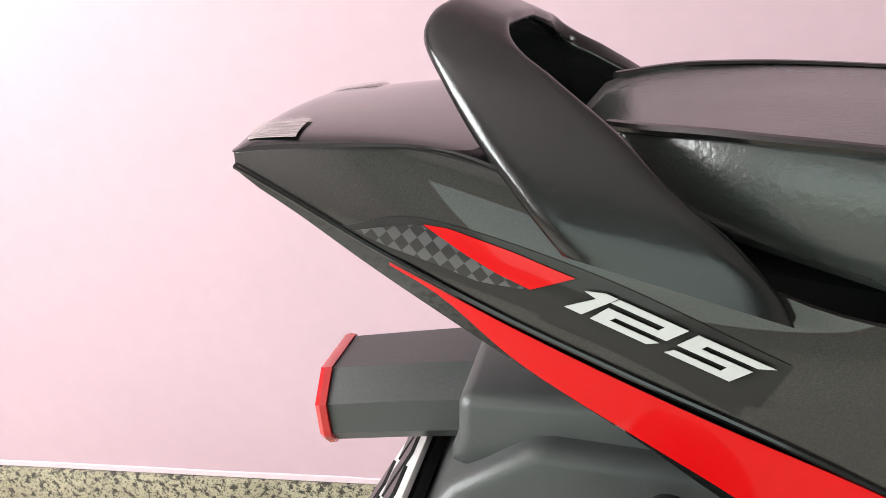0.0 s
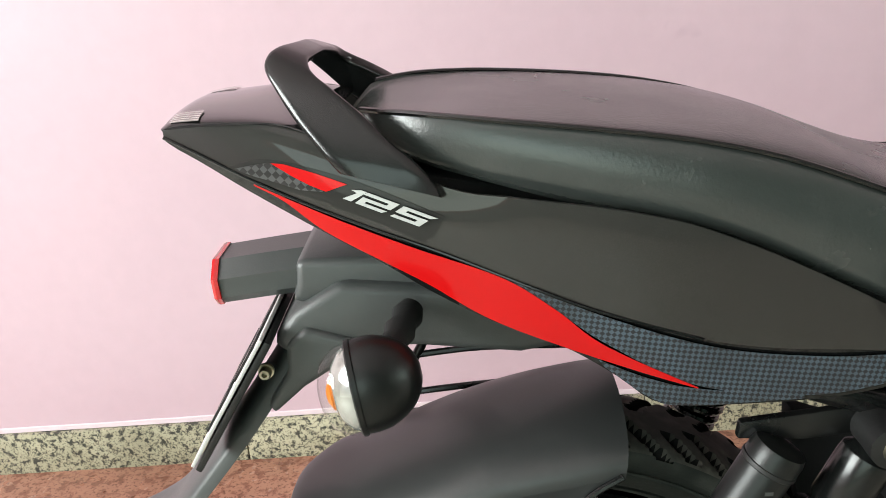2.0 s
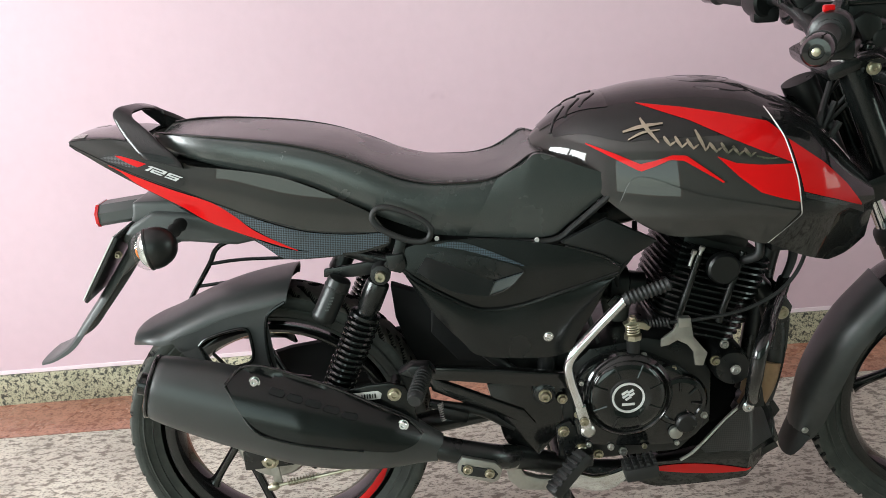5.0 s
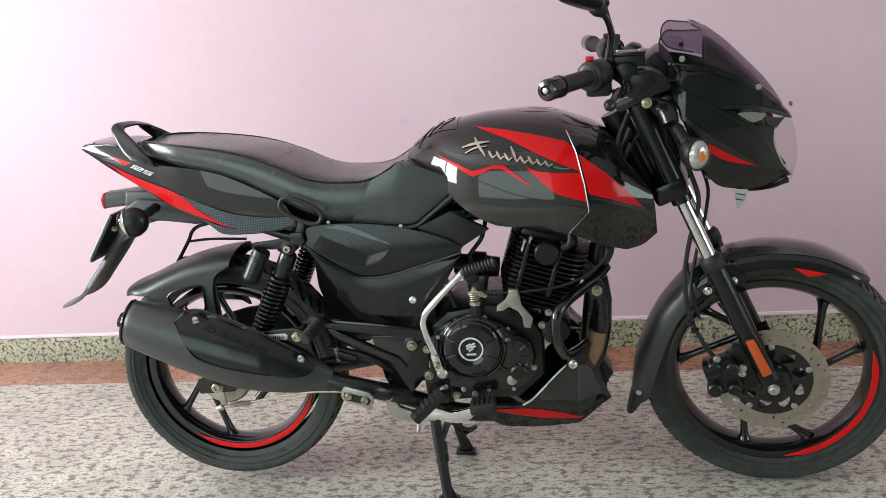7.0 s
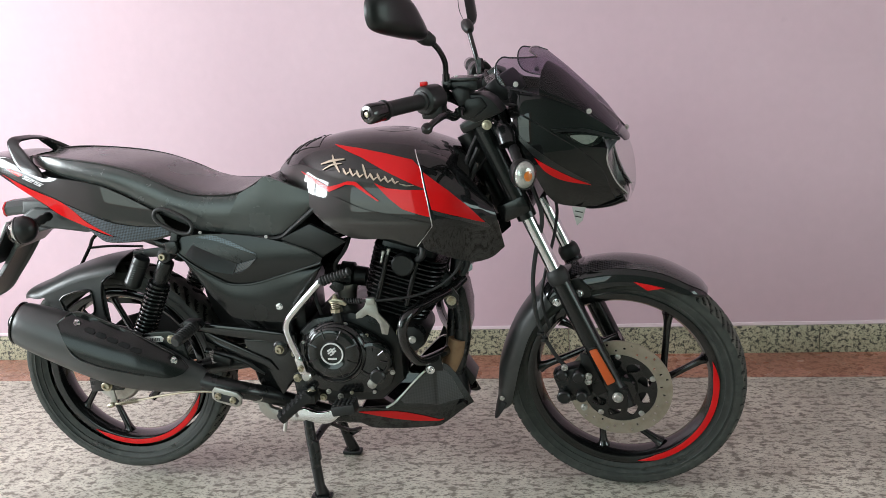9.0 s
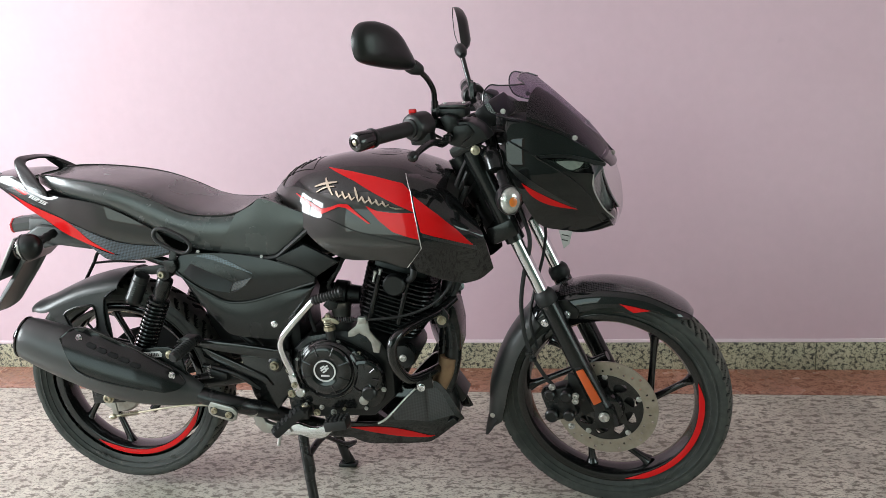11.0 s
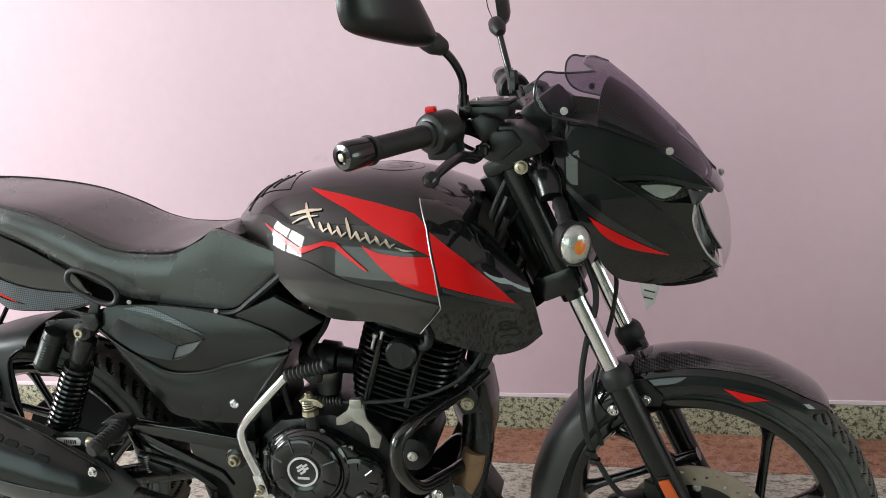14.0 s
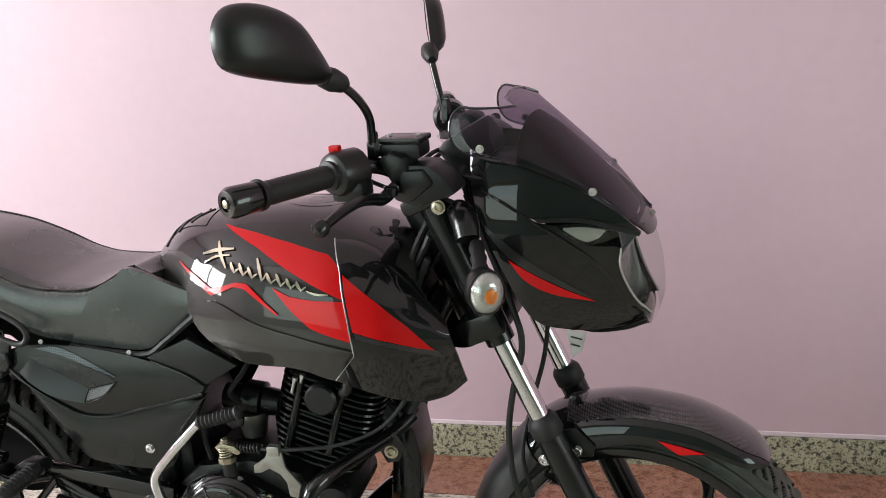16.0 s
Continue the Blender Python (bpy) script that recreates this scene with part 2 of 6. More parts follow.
M["mesh_grey"] = material("mesh_wire_grey", (0.16, 0.165, 0.16), 0.35, 0.6)
M["plate"] = worn(material("plate_white", (0.6, 0.6, 0.58), 0.4), (0.6, 0.6, 0.58), (0.35, 0.34, 0.32), 20.0, rough=(0.3, 0.5))
M["plate_dull"] = worn(material("plate_grey", (0.34, 0.34, 0.33), 0.4), (0.36, 0.36, 0.34), (0.2, 0.2, 0.19), 30.0, rough=(0.3, 0.5))
M["badge"] = worn(material("pale_gold_badge", (0.45, 0.41, 0.31), 0.25, 1.0), (0.48, 0.44, 0.34), (0.22, 0.2, 0.15), 50.0, rough=(0.12, 0.28))
M["wall"] = material("pink_wall_paint", (0.72, 0.47, 0.56), 0.55)
t_, b_ = nodes_of(M["wall"])
n1, n2 = noise_node(t_, 1.3, 5.0), noise_node(t_, 26.0, 4.0)
c1 = ramp_node(t_, n1.outputs[0], [(0.3, (0.635, 0.465, 0.525)), (0.7, (0.675, 0.50, 0.56))])
c2 = ramp_node(t_, n2.outputs[0], [(0.3, grey(0.965)), (0.7, grey(1.0))])
n3, n4 = noise_node(t_, 5.5, 3.0, 0.7), noise_node(t_, 0.55, 4.0, 0.6)
c3 = ramp_node(t_, n3.outputs[0], [(0.70, grey(1.0)), (0.78, (0.88, 0.86, 0.88))])
c4 = ramp_node(t_, n4.outputs[0], [(0.35, (0.97, 0.955, 0.97)), (0.65, (1.02, 1.02, 1.02))])
marks = mix_node(t_, mix_node(t_, c2.outputs[0], c3.outputs[0], 1.0, "MULTIPLY"), c4.outputs[0], 1.0, "MULTIPLY")
t_.links.new(mix_node(t_, c1.outputs[0], marks, 1.0, "MULTIPLY"), b_.inputs["Base Color"])
relief_n = noise_node(t_, 7.0, 6.0, 0.6)
bp_ = t_.nodes.new("ShaderNodeBump")
bp_.inputs["Strength"].default_value, bp_.inputs["Distance"].default_value = 0.12, 0.006
t_.links.new(relief_n.outputs[0], bp_.inputs["Height"])
t_.links.new(bp_.outputs[0], b_.inputs["Normal"])
M["wall_edge"] = relief(worn(material("pale_paint_edge", (0.80, 0.68, 0.72), 0.6), (0.80, 0.66, 0.71), (0.70, 0.55, 0.61), 18.0, rough=(0.5, 0.65)), 60, 0.4, 0.002)
# for the unseen front wall: dark green keeps haze off the glossy black
M["green_wall"] = relief(worn(material("green_wall_paint", (0.2, 0.3, 0.24), 0.6), (0.10, 0.15, 0.12), (0.13, 0.185, 0.15), 3.0, rough=(0.5, 0.65)), 30, 0.2, 0.003)
# unseen ceiling, set pale so that it bounces light down on the bike
M["ceiling"] = relief(worn(material("ceiling_paint", (0.6, 0.55, 0.56), 0.7), (0.70, 0.61, 0.635), (0.65, 0.56, 0.585), 2.0, rough=(0.6, 0.8)), 40, 0.2, 0.003)
M["skirting"] = granite("speckled_granite", (0.42, 0.40, 0.275), (0.56, 0.54, 0.39), (0.05, 0.052, 0.042), 78, 0.38)
M["floor"] = granite("streaked_floor_stone", (0.48, 0.455, 0.378), (0.68, 0.655, 0.555), (0.20, 0.178, 0.138), 54, 0.34, (0.62, 1.15, 1.0))
M["border"] = granite("red_floor_stone", (0.39, 0.185, 0.122), (0.50, 0.26, 0.18), (0.27, 0.115, 0.078), 42, 0.26)
M["rust"] = worn(material("heat_browned_steel", (0.24, 0.15, 0.09), 0.55, 0.4), (0.27, 0.165, 0.09), (0.14, 0.075, 0.045), 38.0, 0.4, 0.75, (0.42, 0.62))
M["tan"] = worn(material("tan_board", (0.3, 0.18, 0.09), 0.7), (0.34, 0.21, 0.11), (0.22, 0.13, 0.07), 30.0, rough=(0.6, 0.8))
M["wood"] = relief(worn(material("brown_door_paint", (0.2, 0.12, 0.07), 0.5), (0.16, 0.09, 0.05), (0.22, 0.13, 0.08), 6.0, rough=(0.4, 0.6)), 40, 0.3, 0.002)
M["earth"] = worn(material("earth", (0.22, 0.18, 0.13), 0.9), (0.20, 0.16, 0.12), (0.28, 0.24, 0.18), 1.5, rough=(0.8, 0.95))

# ---- geometry helpers ----


def part(name, bm, mat, parent=None, label="", angle=38):
    bmesh.ops.recalc_face_normals(bm, faces=bm.faces[:])
    me = bpy.data.meshes.new(name)
    bm.to_mesh(me)
    bm.free()
    me.polygons.foreach_set("use_smooth", [True] * len(me.polygons))
    me.set_sharp_from_angle(angle=radians(angle))
    me.materials.append(mat)
    ob = new(name, me)
    ob.parent = parent
    if label:
        ob["label"] = label
    return ob


SLOPES = {}


def lerp_on(x, pts):
    """The height at x of a smooth line through points in order of x, without overshoot."""
    if id(pts) not in SLOPES:
        d = [(b[1] - a[1]) / (b[0] - a[0]) for a, b in zip(pts, pts[1:])]
        mid = [2 * p * q / (p + q) if p * q > 0 else 0.0 for p, q in zip(d, d[1:])]
        SLOPES[id(pts)] = ([p[0] for p in pts], [d[0], *mid, d[-1]], pts)
    xs, m, keep = SLOPES[id(pts)]
    if x <= xs[0] or x >= xs[-1]:
        return pts[0][1] if x <= xs[0] else pts[-1][1]
    i = int(np.searchsorted(xs, x)) - 1
    i = max(0, i)
    h = xs[i + 1] - xs[i]
    u = (x - xs[i]) / h
    return pts[i][1] * (1 + 2 * u) * (1 - u) ** 2 + m[i] * h * u * (1 - u) ** 2 + pts[i + 1][1] * u * u * (3 - 2 * u) + m[i + 1] * h * u * u * (u - 1)


def resample(pts, n):
    """n + 1 points at even steps along a polyline of tuples."""
    a = np.array(pts, float)
    d = np.concatenate([[0], np.cumsum(np.linalg.norm(np.diff(a, axis=0), axis=1))])
    s = np.linspace(0, d[-1], n + 1)
    return np.stack([np.interp(s, d, a[:, k]) for k in range(a.shape[1])], 1)


def smooth_line(pts, n):
    """A Catmull-Rom curve through the points, n + 1 points at even steps."""
    a = np.array(pts, float)
    if len(a) < 3:
        return resample(pts, n)
    e = np.vstack([2 * a[0] - a[1], a, 2 * a[-1] - a[-2]])
    out = []
    for i in range(1, len(e) - 2):
        p0, p1, p2, p3 = e[i - 1:i + 3]
        for u in np.linspace(0, 1, 9)[:-1]:
            out.append(0.5 * (2 * p1 + (p2 - p0) * u + (2 * p0 - 5 * p1 + 4 * p2 - p3) * u * u + (3 * p1 - p0 - 3 * p2 + p3) * u ** 3))
    out.append(a[-1])
    return resample(out, n)


def add_grid(bm, rows, wrap=False):
    vs = [[bm.verts.new(p) for p in r] for r in rows]
    for i in range(len(vs) - 1):
        m = len(vs[i])
        for j in range(m if wrap else m - 1):
            try:
                bm.faces.new((vs[i][j], vs[i][(j + 1) % m], vs[i + 1][(j + 1) % m], vs[i + 1][j]))
            except ValueError:
                pass
    return vs


def cap(bm, ring):
    try:
        bm.faces.new(ring)
    except ValueError:
        pass


def tube(pts, r, n=12, steps=0, bm=None, ends=True, squash=None):
    """A round bar along a smooth line through pts; r is one radius or one for each given point."""
    bm = bm or bmesh.new()
    steps = steps or max(2, 6 * (len(pts) - 1))
    rr = [r] * len(pts) if isinstance(r, (int, float)) else list(r)
    line = smooth_line([(*p, q) for p, q in zip(pts, rr)], steps) if len(pts) > 2 else resample([(*p, q) for p, q in zip(pts, rr)], 1 if isinstance(r, (int, float)) else steps)
    rows, up = [], None
    for i, q in enumerate(line):
        d = Vector(line[min(i + 1, len(line) - 1)][:3]) - Vector(line[max(i - 1, 0)][:3])
        d.normalize()
        if up is None:
            up = d.orthogonal().normalized()
        up = (up - d * up.dot(d)).normalized()
        side = d.cross(up)
        c = Vector(q[:3])
        rows.append([c + (up * math.cos(a) + side * math.sin(a)) * q[3] for a in np.linspace(0, 2 * math.pi, n, endpoint=False)])
    vs = add_grid(bm, rows, True)
    if ends:
        cap(bm, vs[0]), cap(bm, vs[-1])
    return bm


def lathe(profile, centre=(0, 0, 0), axis=(0, 1, 0), n=48, bm=None, closed=False):
    """Turn a profile of (radius, along) about an axis through centre."""
    bm = bm or bmesh.new()
    q = Vector((0, 0, 1)).rotation_difference(Vector(axis).normalized()).to_matrix()
    c = Vector(centre)
    rows = [[c + q @ Vector((r * math.cos(a), r * math.sin(a), h)) for a in np.linspace(0, 2 * math.pi, n, endpoint=False)] for r, h in profile]
    if closed:
        rows.append(rows[0])
    vs = add_grid(bm, rows, True)
    if not closed:
        cap(bm, vs[0]), cap(bm, vs[-1])
    else:
        bmesh.ops.remove_doubles(bm, verts=bm.verts[:], dist=1e-6)
    return bm


def plate(outline, y0, y1, bev=0.002, bm=None, curve=0):
    """A plate cut to an (x, z) outline, from y0 to y1, with softened edges."""
    own = bmesh.new()
    pts = smooth_line(list(outline) + [outline[0]], curve)[:-1] if curve else outline
    a = [own.verts.new((x, y0, z)) for x, z in pts]
    f = own.faces.new(a)
    e = bmesh.ops.extrude_face_region(own, geom=[f])
    for v in e["geom"]:
        if isinstance(v, bmesh.types.BMVert):
            v.co.y = y1
    if bev:
        own.normal_update()
        edges = [g for g in own.edges if g.is_boundary or g.calc_face_angle(0) > 0.5]
        bmesh.ops.bevel(own, geom=edges, offset=bev, segments=2, profile=0.6, affect="EDGES", clamp_overlap=True)
    return own if bm is None else join(bm, own)


def join(bm, other, m=None):
    if m is not None:
        other.transform(m)
    me = bpy.data.meshes.new("tmp")
    other.to_mesh(me)
    other.free()
    bm.from_mesh(me)
    bpy.data.meshes.remove(me)
    return bm


def box(c, s, bev=0.003, m=None, bm=None, taper=1.0):
    own = bmesh.new()
    bmesh.ops.create_cube(own, size=1)
    for v in own.verts:
        k = taper if v.co.z > 0 else 1.0
        v.co = Vector((v.co.x * s[0] * k, v.co.y * s[1] * k, v.co.z * s[2]))
    if bev:
        bmesh.ops.bevel(own, geom=own.edges[:], offset=bev, segments=2, profile=0.6, affect="EDGES", clamp_overlap=True)
    own.transform(Matrix.Translation(c) @ (m or Matrix()))
    return own if bm is None else join(bm, own)


def bolt(c, axis=(0, -1, 0), r=0.008, h=0.006, bm=None, washer=True):
    prof = ([(r * 1.35, 0), (r * 1.35, h * 0.3)] if washer else []) + [(r, h * 0.3), (r, h * 0.85), (r * 0.85, h), (r * 0.45, h), (r * 0.4, h * 0.6)]
    return lathe(prof, c, axis, 12, bm)


def skin(top, bottom, half, side=-1, n=40, m=10, thick=0.003, lift=0.0, bulge=0.0, bm=None, curved=True, lead=None):
    """A shell panel between two (x, z) lines on the surface |y| = half(x, z), on one side of the machine."""
    bm = bm or bmesh.new()
    f = smooth_line if curved else resample
    a, b = f(top, n), f(bottom, n)
    head = resample(lead, m) if lead else None
    outer, inner = [], []
    for i in range(n + 1):
        ro, ri = [], []
        for j in range(m + 1):
            v = j / m
            x, z = a[i] * (1 - v) + b[i] * v
            if lead:
                x += (head[j][0] - (a[0][0] * (1 - v) + b[0][0] * v)) * (1 - i / n) ** 1.5
            y = half(x, z) + lift + bulge * math.sin(math.pi * v)
            ro.append((x, side * y, z))
            ri.append((x, side * (y - thick), z))
        outer.append(ro), inner.append(ri)
    vo, vi = add_grid(bm, outer), add_grid(bm, inner)
    for i in range(n):
        for j in (0, m):
            cap(bm, (vo[i][j], vo[i + 1][j], vi[i + 1][j], vi[i][j]))
    for j in range(m):
        for i in (0, n):
            cap(bm, (vo[i][j], vo[i][j + 1], vi[i][j + 1], vi[i][j]))
    bmesh.ops.remove_doubles(bm, verts=bm.verts[:], dist=2e-5)
    return bm


def arch(edge, crest, half, n=40, m=16, thick=0.003, power=1.0, span=(-1, 1), bm=None):
    """A shell that spans from an edge line on one side over a crest on the centre line to the other side.
    edge, crest: (x, z) lines; half: half widths along them."""
    bm = bm or bmesh.new()
    e3 = smooth_line([(x, z, h) for (x, z), h in zip(edge, half)], n)
    e, w, c = e3[:, :2], e3[:, 2], smooth_line(crest, n)
    outer = []
    for i in range(n + 1):
        row = []
        for f in np.linspace(span[0], span[1], m + 1):
            k = 1 - math.cos(f * math.pi / 2) ** power
            p = c[i] * (1 - k) + e[i] * k
            row.append(Vector((p[0], w[i] * math.sin(f * math.pi / 2), p[1])))
        outer.append(row)
    vo = add_grid(bm, outer)
    if thick:
        bm.normal_update()
        bmesh.ops.recalc_face_normals(bm, faces=bm.faces[:])
        bmesh.ops.solidify(bm, geom=bm.faces[:], thickness=thick)
    return bm


def decal(points, half, side=-1, lift=0.002, thick=0.0004):
    """A small flat film cut to an (x, z) outline, laid on the surface |y| = half(x, z)."""
    bm = bmesh.new()
    a = [bm.verts.new((x, side * (half(x, z) + lift), z)) for x, z in points]
    f = bm.faces.new(a)
    e = bmesh.ops.extrude_face_region(bm, geom=[f])
    for v in e["geom"]:
        if isinstance(v, bmesh.types.BMVert):
            v.co.y -= side * thick
    return bm


def helix(p0, p1, radius, turns, wire, n=8, per=14, bm=None):
    a, b = Vector(p0), Vector(p1)
    d = (b - a).normalized()
    u = d.orthogonal().normalized()
    v = d.cross(u)
    k = int(turns * per)
    bm = bm or bmesh.new()
    rows = []
    for i in range(k + 1):
        ang = 2 * math.pi * i / per
        c = a.lerp(b, i / k)
        out = u * math.cos(ang) + v * math.sin(ang)
        rows.append([c + out * (radius + wire * math.cos(q)) + d * wire * math.sin(q) for q in np.linspace(0, 2 * math.pi, n, endpoint=False)])
    vs = add_grid(bm, rows, True)
    cap(bm, vs[0]), cap(bm, vs[-1])
    return bm

# ---- the room ----
WALL_Y, BACK_Y, LEFT_X, RIGHT_X, HIGH = 1.0, -3.5, -3.2, 4.6, 3.0


def slab(name, lo, hi, mat, label, category, bev=0.0, kind="structure"):
    c = [(a + b) / 2 for a, b in zip(lo, hi)]
    ob = part(name, box(c, [b - a for a, b in zip(lo, hi)], bev), mat)
    return tagged(ob, label, category, "", kind)


slab("floor", (LEFT_X, BACK_Y, -0.1), (RIGHT_X, 0.775, 0.0), M["floor"], "pale streaked polished stone mosaic floor", "floor")
slab("floor_border", (LEFT_X, 0.778, -0.1), (RIGHT_X, WALL_Y, 0.0), M["border"], "reddish brown stone border along the pink wall", "floor")
slab("wall_back", (LEFT_X - 0.15, WALL_Y, -0.1), (RIGHT_X + 0.15, WALL_Y + 0.15, HIGH), M["wall"], "smooth pink painted plaster wall", "wall")
slab("ceiling", (LEFT_X - 0.15, BACK_Y - 0.15, HIGH), (RIGHT_X + 0.15, WALL_Y + 0.15, HIGH + 0.12), M["ceiling"], "unseen plaster ceiling, pale to bounce light", "ceiling")


def pierced(name, axis, at, thick, span, high, holes, z0, z1, mat, label):
    """A wall with openings that go through it: holes are (start, end) along it, from z0 to z1."""
    bm, pieces, a = bmesh.new(), [], span[0]
    for h0, h1 in holes:
        pieces += [(a, h0, -0.1, high), (h0, h1, -0.1, z0), (h0, h1, z1, high)]
        a = h1
    for a0, a1, b0, b1 in pieces + [(a, span[1], -0.1, high)]:
        c, s, m = (a0 + a1) / 2, a1 - a0, (b0 + b1) / 2
        if axis == "x":
            box((at + thick / 2, c, m), (thick, s, b1 - b0), 0, None, bm)
        else:
            box((c, at + thick / 2, m), (s, thick, b1 - b0), 0, None, bm)
    return tagged(part(name, bm, mat), label, "wall", "", "structure")


pierced("wall_left", "x", LEFT_X - 0.15, 0.15, (BACK_Y, WALL_Y), HIGH, [(SIDE_Y0, SIDE_Y1)], SIDE_Z0, SIDE_Z1, M["wall"], "pink plaster wall with a wide window")
# the opening in this unseen wall only lets the added fill lamp through
pierced("wall_right", "x", RIGHT_X, 0.15, (BACK_Y, WALL_Y), HIGH, [(END_Y0, END_Y1)], END_Z0, END_Z1, M["wall"], "pink plaster wall with an added unseen window")
end = tagged(new("window_2"), "unseen added window opening with brown wooden frame", "window", "", "structure")
for y in (END_Y0 + .03, END_Y1 - .03):
    part("jamb", box((RIGHT_X + 0.07, y, (END_Z0 + END_Z1) / 2), (0.10, 0.06, END_Z1 - END_Z0), 0.004), M["wood"], end)
for z in (END_Z0 + .03, END_Z1 - .03):
    part("rail", box((RIGHT_X + 0.07, (END_Y0 + END_Y1) / 2, z), (0.096, END_Y1 - END_Y0 - .12, 0.06), 0.004), M["wood"], end)
wall_front = tagged(new("wall_front"), "unseen green plaster wall, kept dark, with one wide opening", "wall", "", "structure")
a = LEFT_X - 0.15
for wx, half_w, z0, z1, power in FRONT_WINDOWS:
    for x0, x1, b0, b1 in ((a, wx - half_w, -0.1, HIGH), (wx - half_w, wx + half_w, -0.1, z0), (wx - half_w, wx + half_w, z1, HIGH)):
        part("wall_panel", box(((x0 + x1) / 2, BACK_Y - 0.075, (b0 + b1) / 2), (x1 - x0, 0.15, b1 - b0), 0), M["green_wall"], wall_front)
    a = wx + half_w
part("wall_panel", box(((a + RIGHT_X + 0.15) / 2, BACK_Y - 0.075, HIGH / 2 - 0.05), (RIGHT_X + 0.15 - a, 0.15, HIGH + 0.1), 0), M["green_wall"], wall_front)
# frame of the assumed front opening, sized for the reflections it gives
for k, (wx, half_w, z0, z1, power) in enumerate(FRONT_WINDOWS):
    win = tagged(new("window_%d" % (k + 3)), "assumed unseen wide opening with a brown wooden frame", "window", "", "structure")
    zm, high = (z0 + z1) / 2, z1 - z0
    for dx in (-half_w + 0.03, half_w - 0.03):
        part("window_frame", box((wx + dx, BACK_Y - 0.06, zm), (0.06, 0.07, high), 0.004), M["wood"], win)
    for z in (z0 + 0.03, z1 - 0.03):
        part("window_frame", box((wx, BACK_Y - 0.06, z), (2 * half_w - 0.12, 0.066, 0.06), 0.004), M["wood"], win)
door = tagged(new("window_1"), "wide open window with brown wooden frame", "window", "", "structure")
for y in (SIDE_Y0 + .03, (SIDE_Y0 + SIDE_Y1) / 2, SIDE_Y1 - .03):
    part("jamb", box((LEFT_X - 0.07, y, (SIDE_Z0 + SIDE_Z1) / 2), (0.10, 0.06, SIDE_Z1 - SIDE_Z0), 0.004), M["wood"], door)
for z in (SIDE_Z0 + .03, SIDE_Z1 - .03):
    part("rail", box((LEFT_X - 0.07, (SIDE_Y0 + SIDE_Y1) / 2, z), (0.096, SIDE_Y1 - SIDE_Y0 - .12, 0.06), 0.004), M["wood"], door)
slab("ground", (-60, -60, -0.25), (60, 60, -0.12), M["earth"], "bare trodden earth outside the room", "ground")

# skirting of separate stone strips, with the pale paint edge above
skirting = tagged(new("baseboard"), "speckled green granite skirting of butted strips", "skirting", "", "structure")
x = LEFT_X + 0.01
rng = random.Random(4)
while x < RIGHT_X - 0.05:
    w = min(rng.choice((0.86, 0.92, 0.9)), RIGHT_X - 0.01 - x)
    part("strip", box((x + w / 2, WALL_Y - 0.006, 0.0495 + rng.uniform(-0.0005, 0.0005)), (w - 0.0025, 0.012, 0.099), 0.0015), M["skirting"], skirting)
    x += w
edge = bmesh.new()
rows = []
for i in range(181):
    x = LEFT_X + 0.02 + i * (RIGHT_X - LEFT_X - 0.04) / 180
    h = 0.112 + 0.0025 * noise.noise((x * 5, 0, 0)) + 0.0015 * noise.noise((x * 23, 4, 0))
    rows.append([(x, WALL_Y - 0.0005, 0.1), (x, WALL_Y - 0.003, 0.1), (x, WALL_Y - 0.003, h - 0.002), (x, WALL_Y - 0.0005, h)])
add_grid(edge, rows)
tagged(part("trim", edge, M["wall_edge"]), "pale strip of bare paint above the skirting", "trim", "", "structure")

# ---- the motorcycle ----
bike = tagged(new("motorcycle"), "glossy black motorcycle with red stripes on its centre stand", "motorcycle")
bike.location = (0, 0.11, 0)
PIVOT = Vector((1.0, 0, 0.95))
STEER = Matrix.Translation(PIVOT) @ Matrix.Rotation(radians(-9), 4, Vector((-0.438, 0, 0.899))) @ Matrix.Translation(-PIVOT)


def bpart(name, bm, mat, label="", parent=None, angle=38):
    return part(name, bm, M[mat], parent or bike, label, angle)


def spart(name, bm, mat, label="", parent=None, angle=38):
    """A part that turns with the steering."""
    bm.transform(STEER)
    return part(name, bm, M[mat], parent or bike, label, angle)


# body surfaces, as half widths
TANK_TOP = [(.52, .865), (.547, .890), (.605, .926), (.659, .939), (.723, .948), (.784, .950), (.863, .944), (.921, .925), (.968, .905), (1.01, .868), (1.067, .80), (1.10, .76)]
TANK_W = [(0.52, 0.042), (0.55, 0.075), (0.6, 0.116), (0.65, 0.147), (0.7, 0.168), (0.76, 0.184), (0.82, 0.194), (0.9, 0.2017), (0.96, 0.1972), (1.04, 0.1642), (1.1, 0.1345)]
TAIL_W = [(-.283, .0565), (-.270, .0600), (-.250, .0653), (-.2, .0785), (-.12, .0995), (-.06, .1125), (0, .125), (.115, .139), (.3, .143), (.5, .150), (.75, .152)]
COWL_W = [(1.08, .070), (1.105, .096), (1.13, .113), (1.16, .1215), (1.2, .1205), (1.25, .109), (1.30, .092), (1.34, .074), (1.38, .055)]


COWL_MID = [(1.126, .997), (1.168, .981), (1.224, .945), (1.269, .913), (1.304, .881), (1.328, .847), (1.341, .806)]
COWL_LOW = [(1.140, .955), (1.174, .872), (1.215, .790), (1.262, .768), (1.300, .764), (1.335, .768), (1.352, .776)]
LAMP_LINE = [(1.250, .939), (1.292, .908), (1.337, .898), (1.336, .866), (1.354, .818), (1.377, .785)]


TAIL_CREASE = [(-.262, .929), (-.232, .9145), (-.150, .8755), (-.072, .8455), (.0, .8155), (.117, .773), (.226, .758), (.275, .752)]
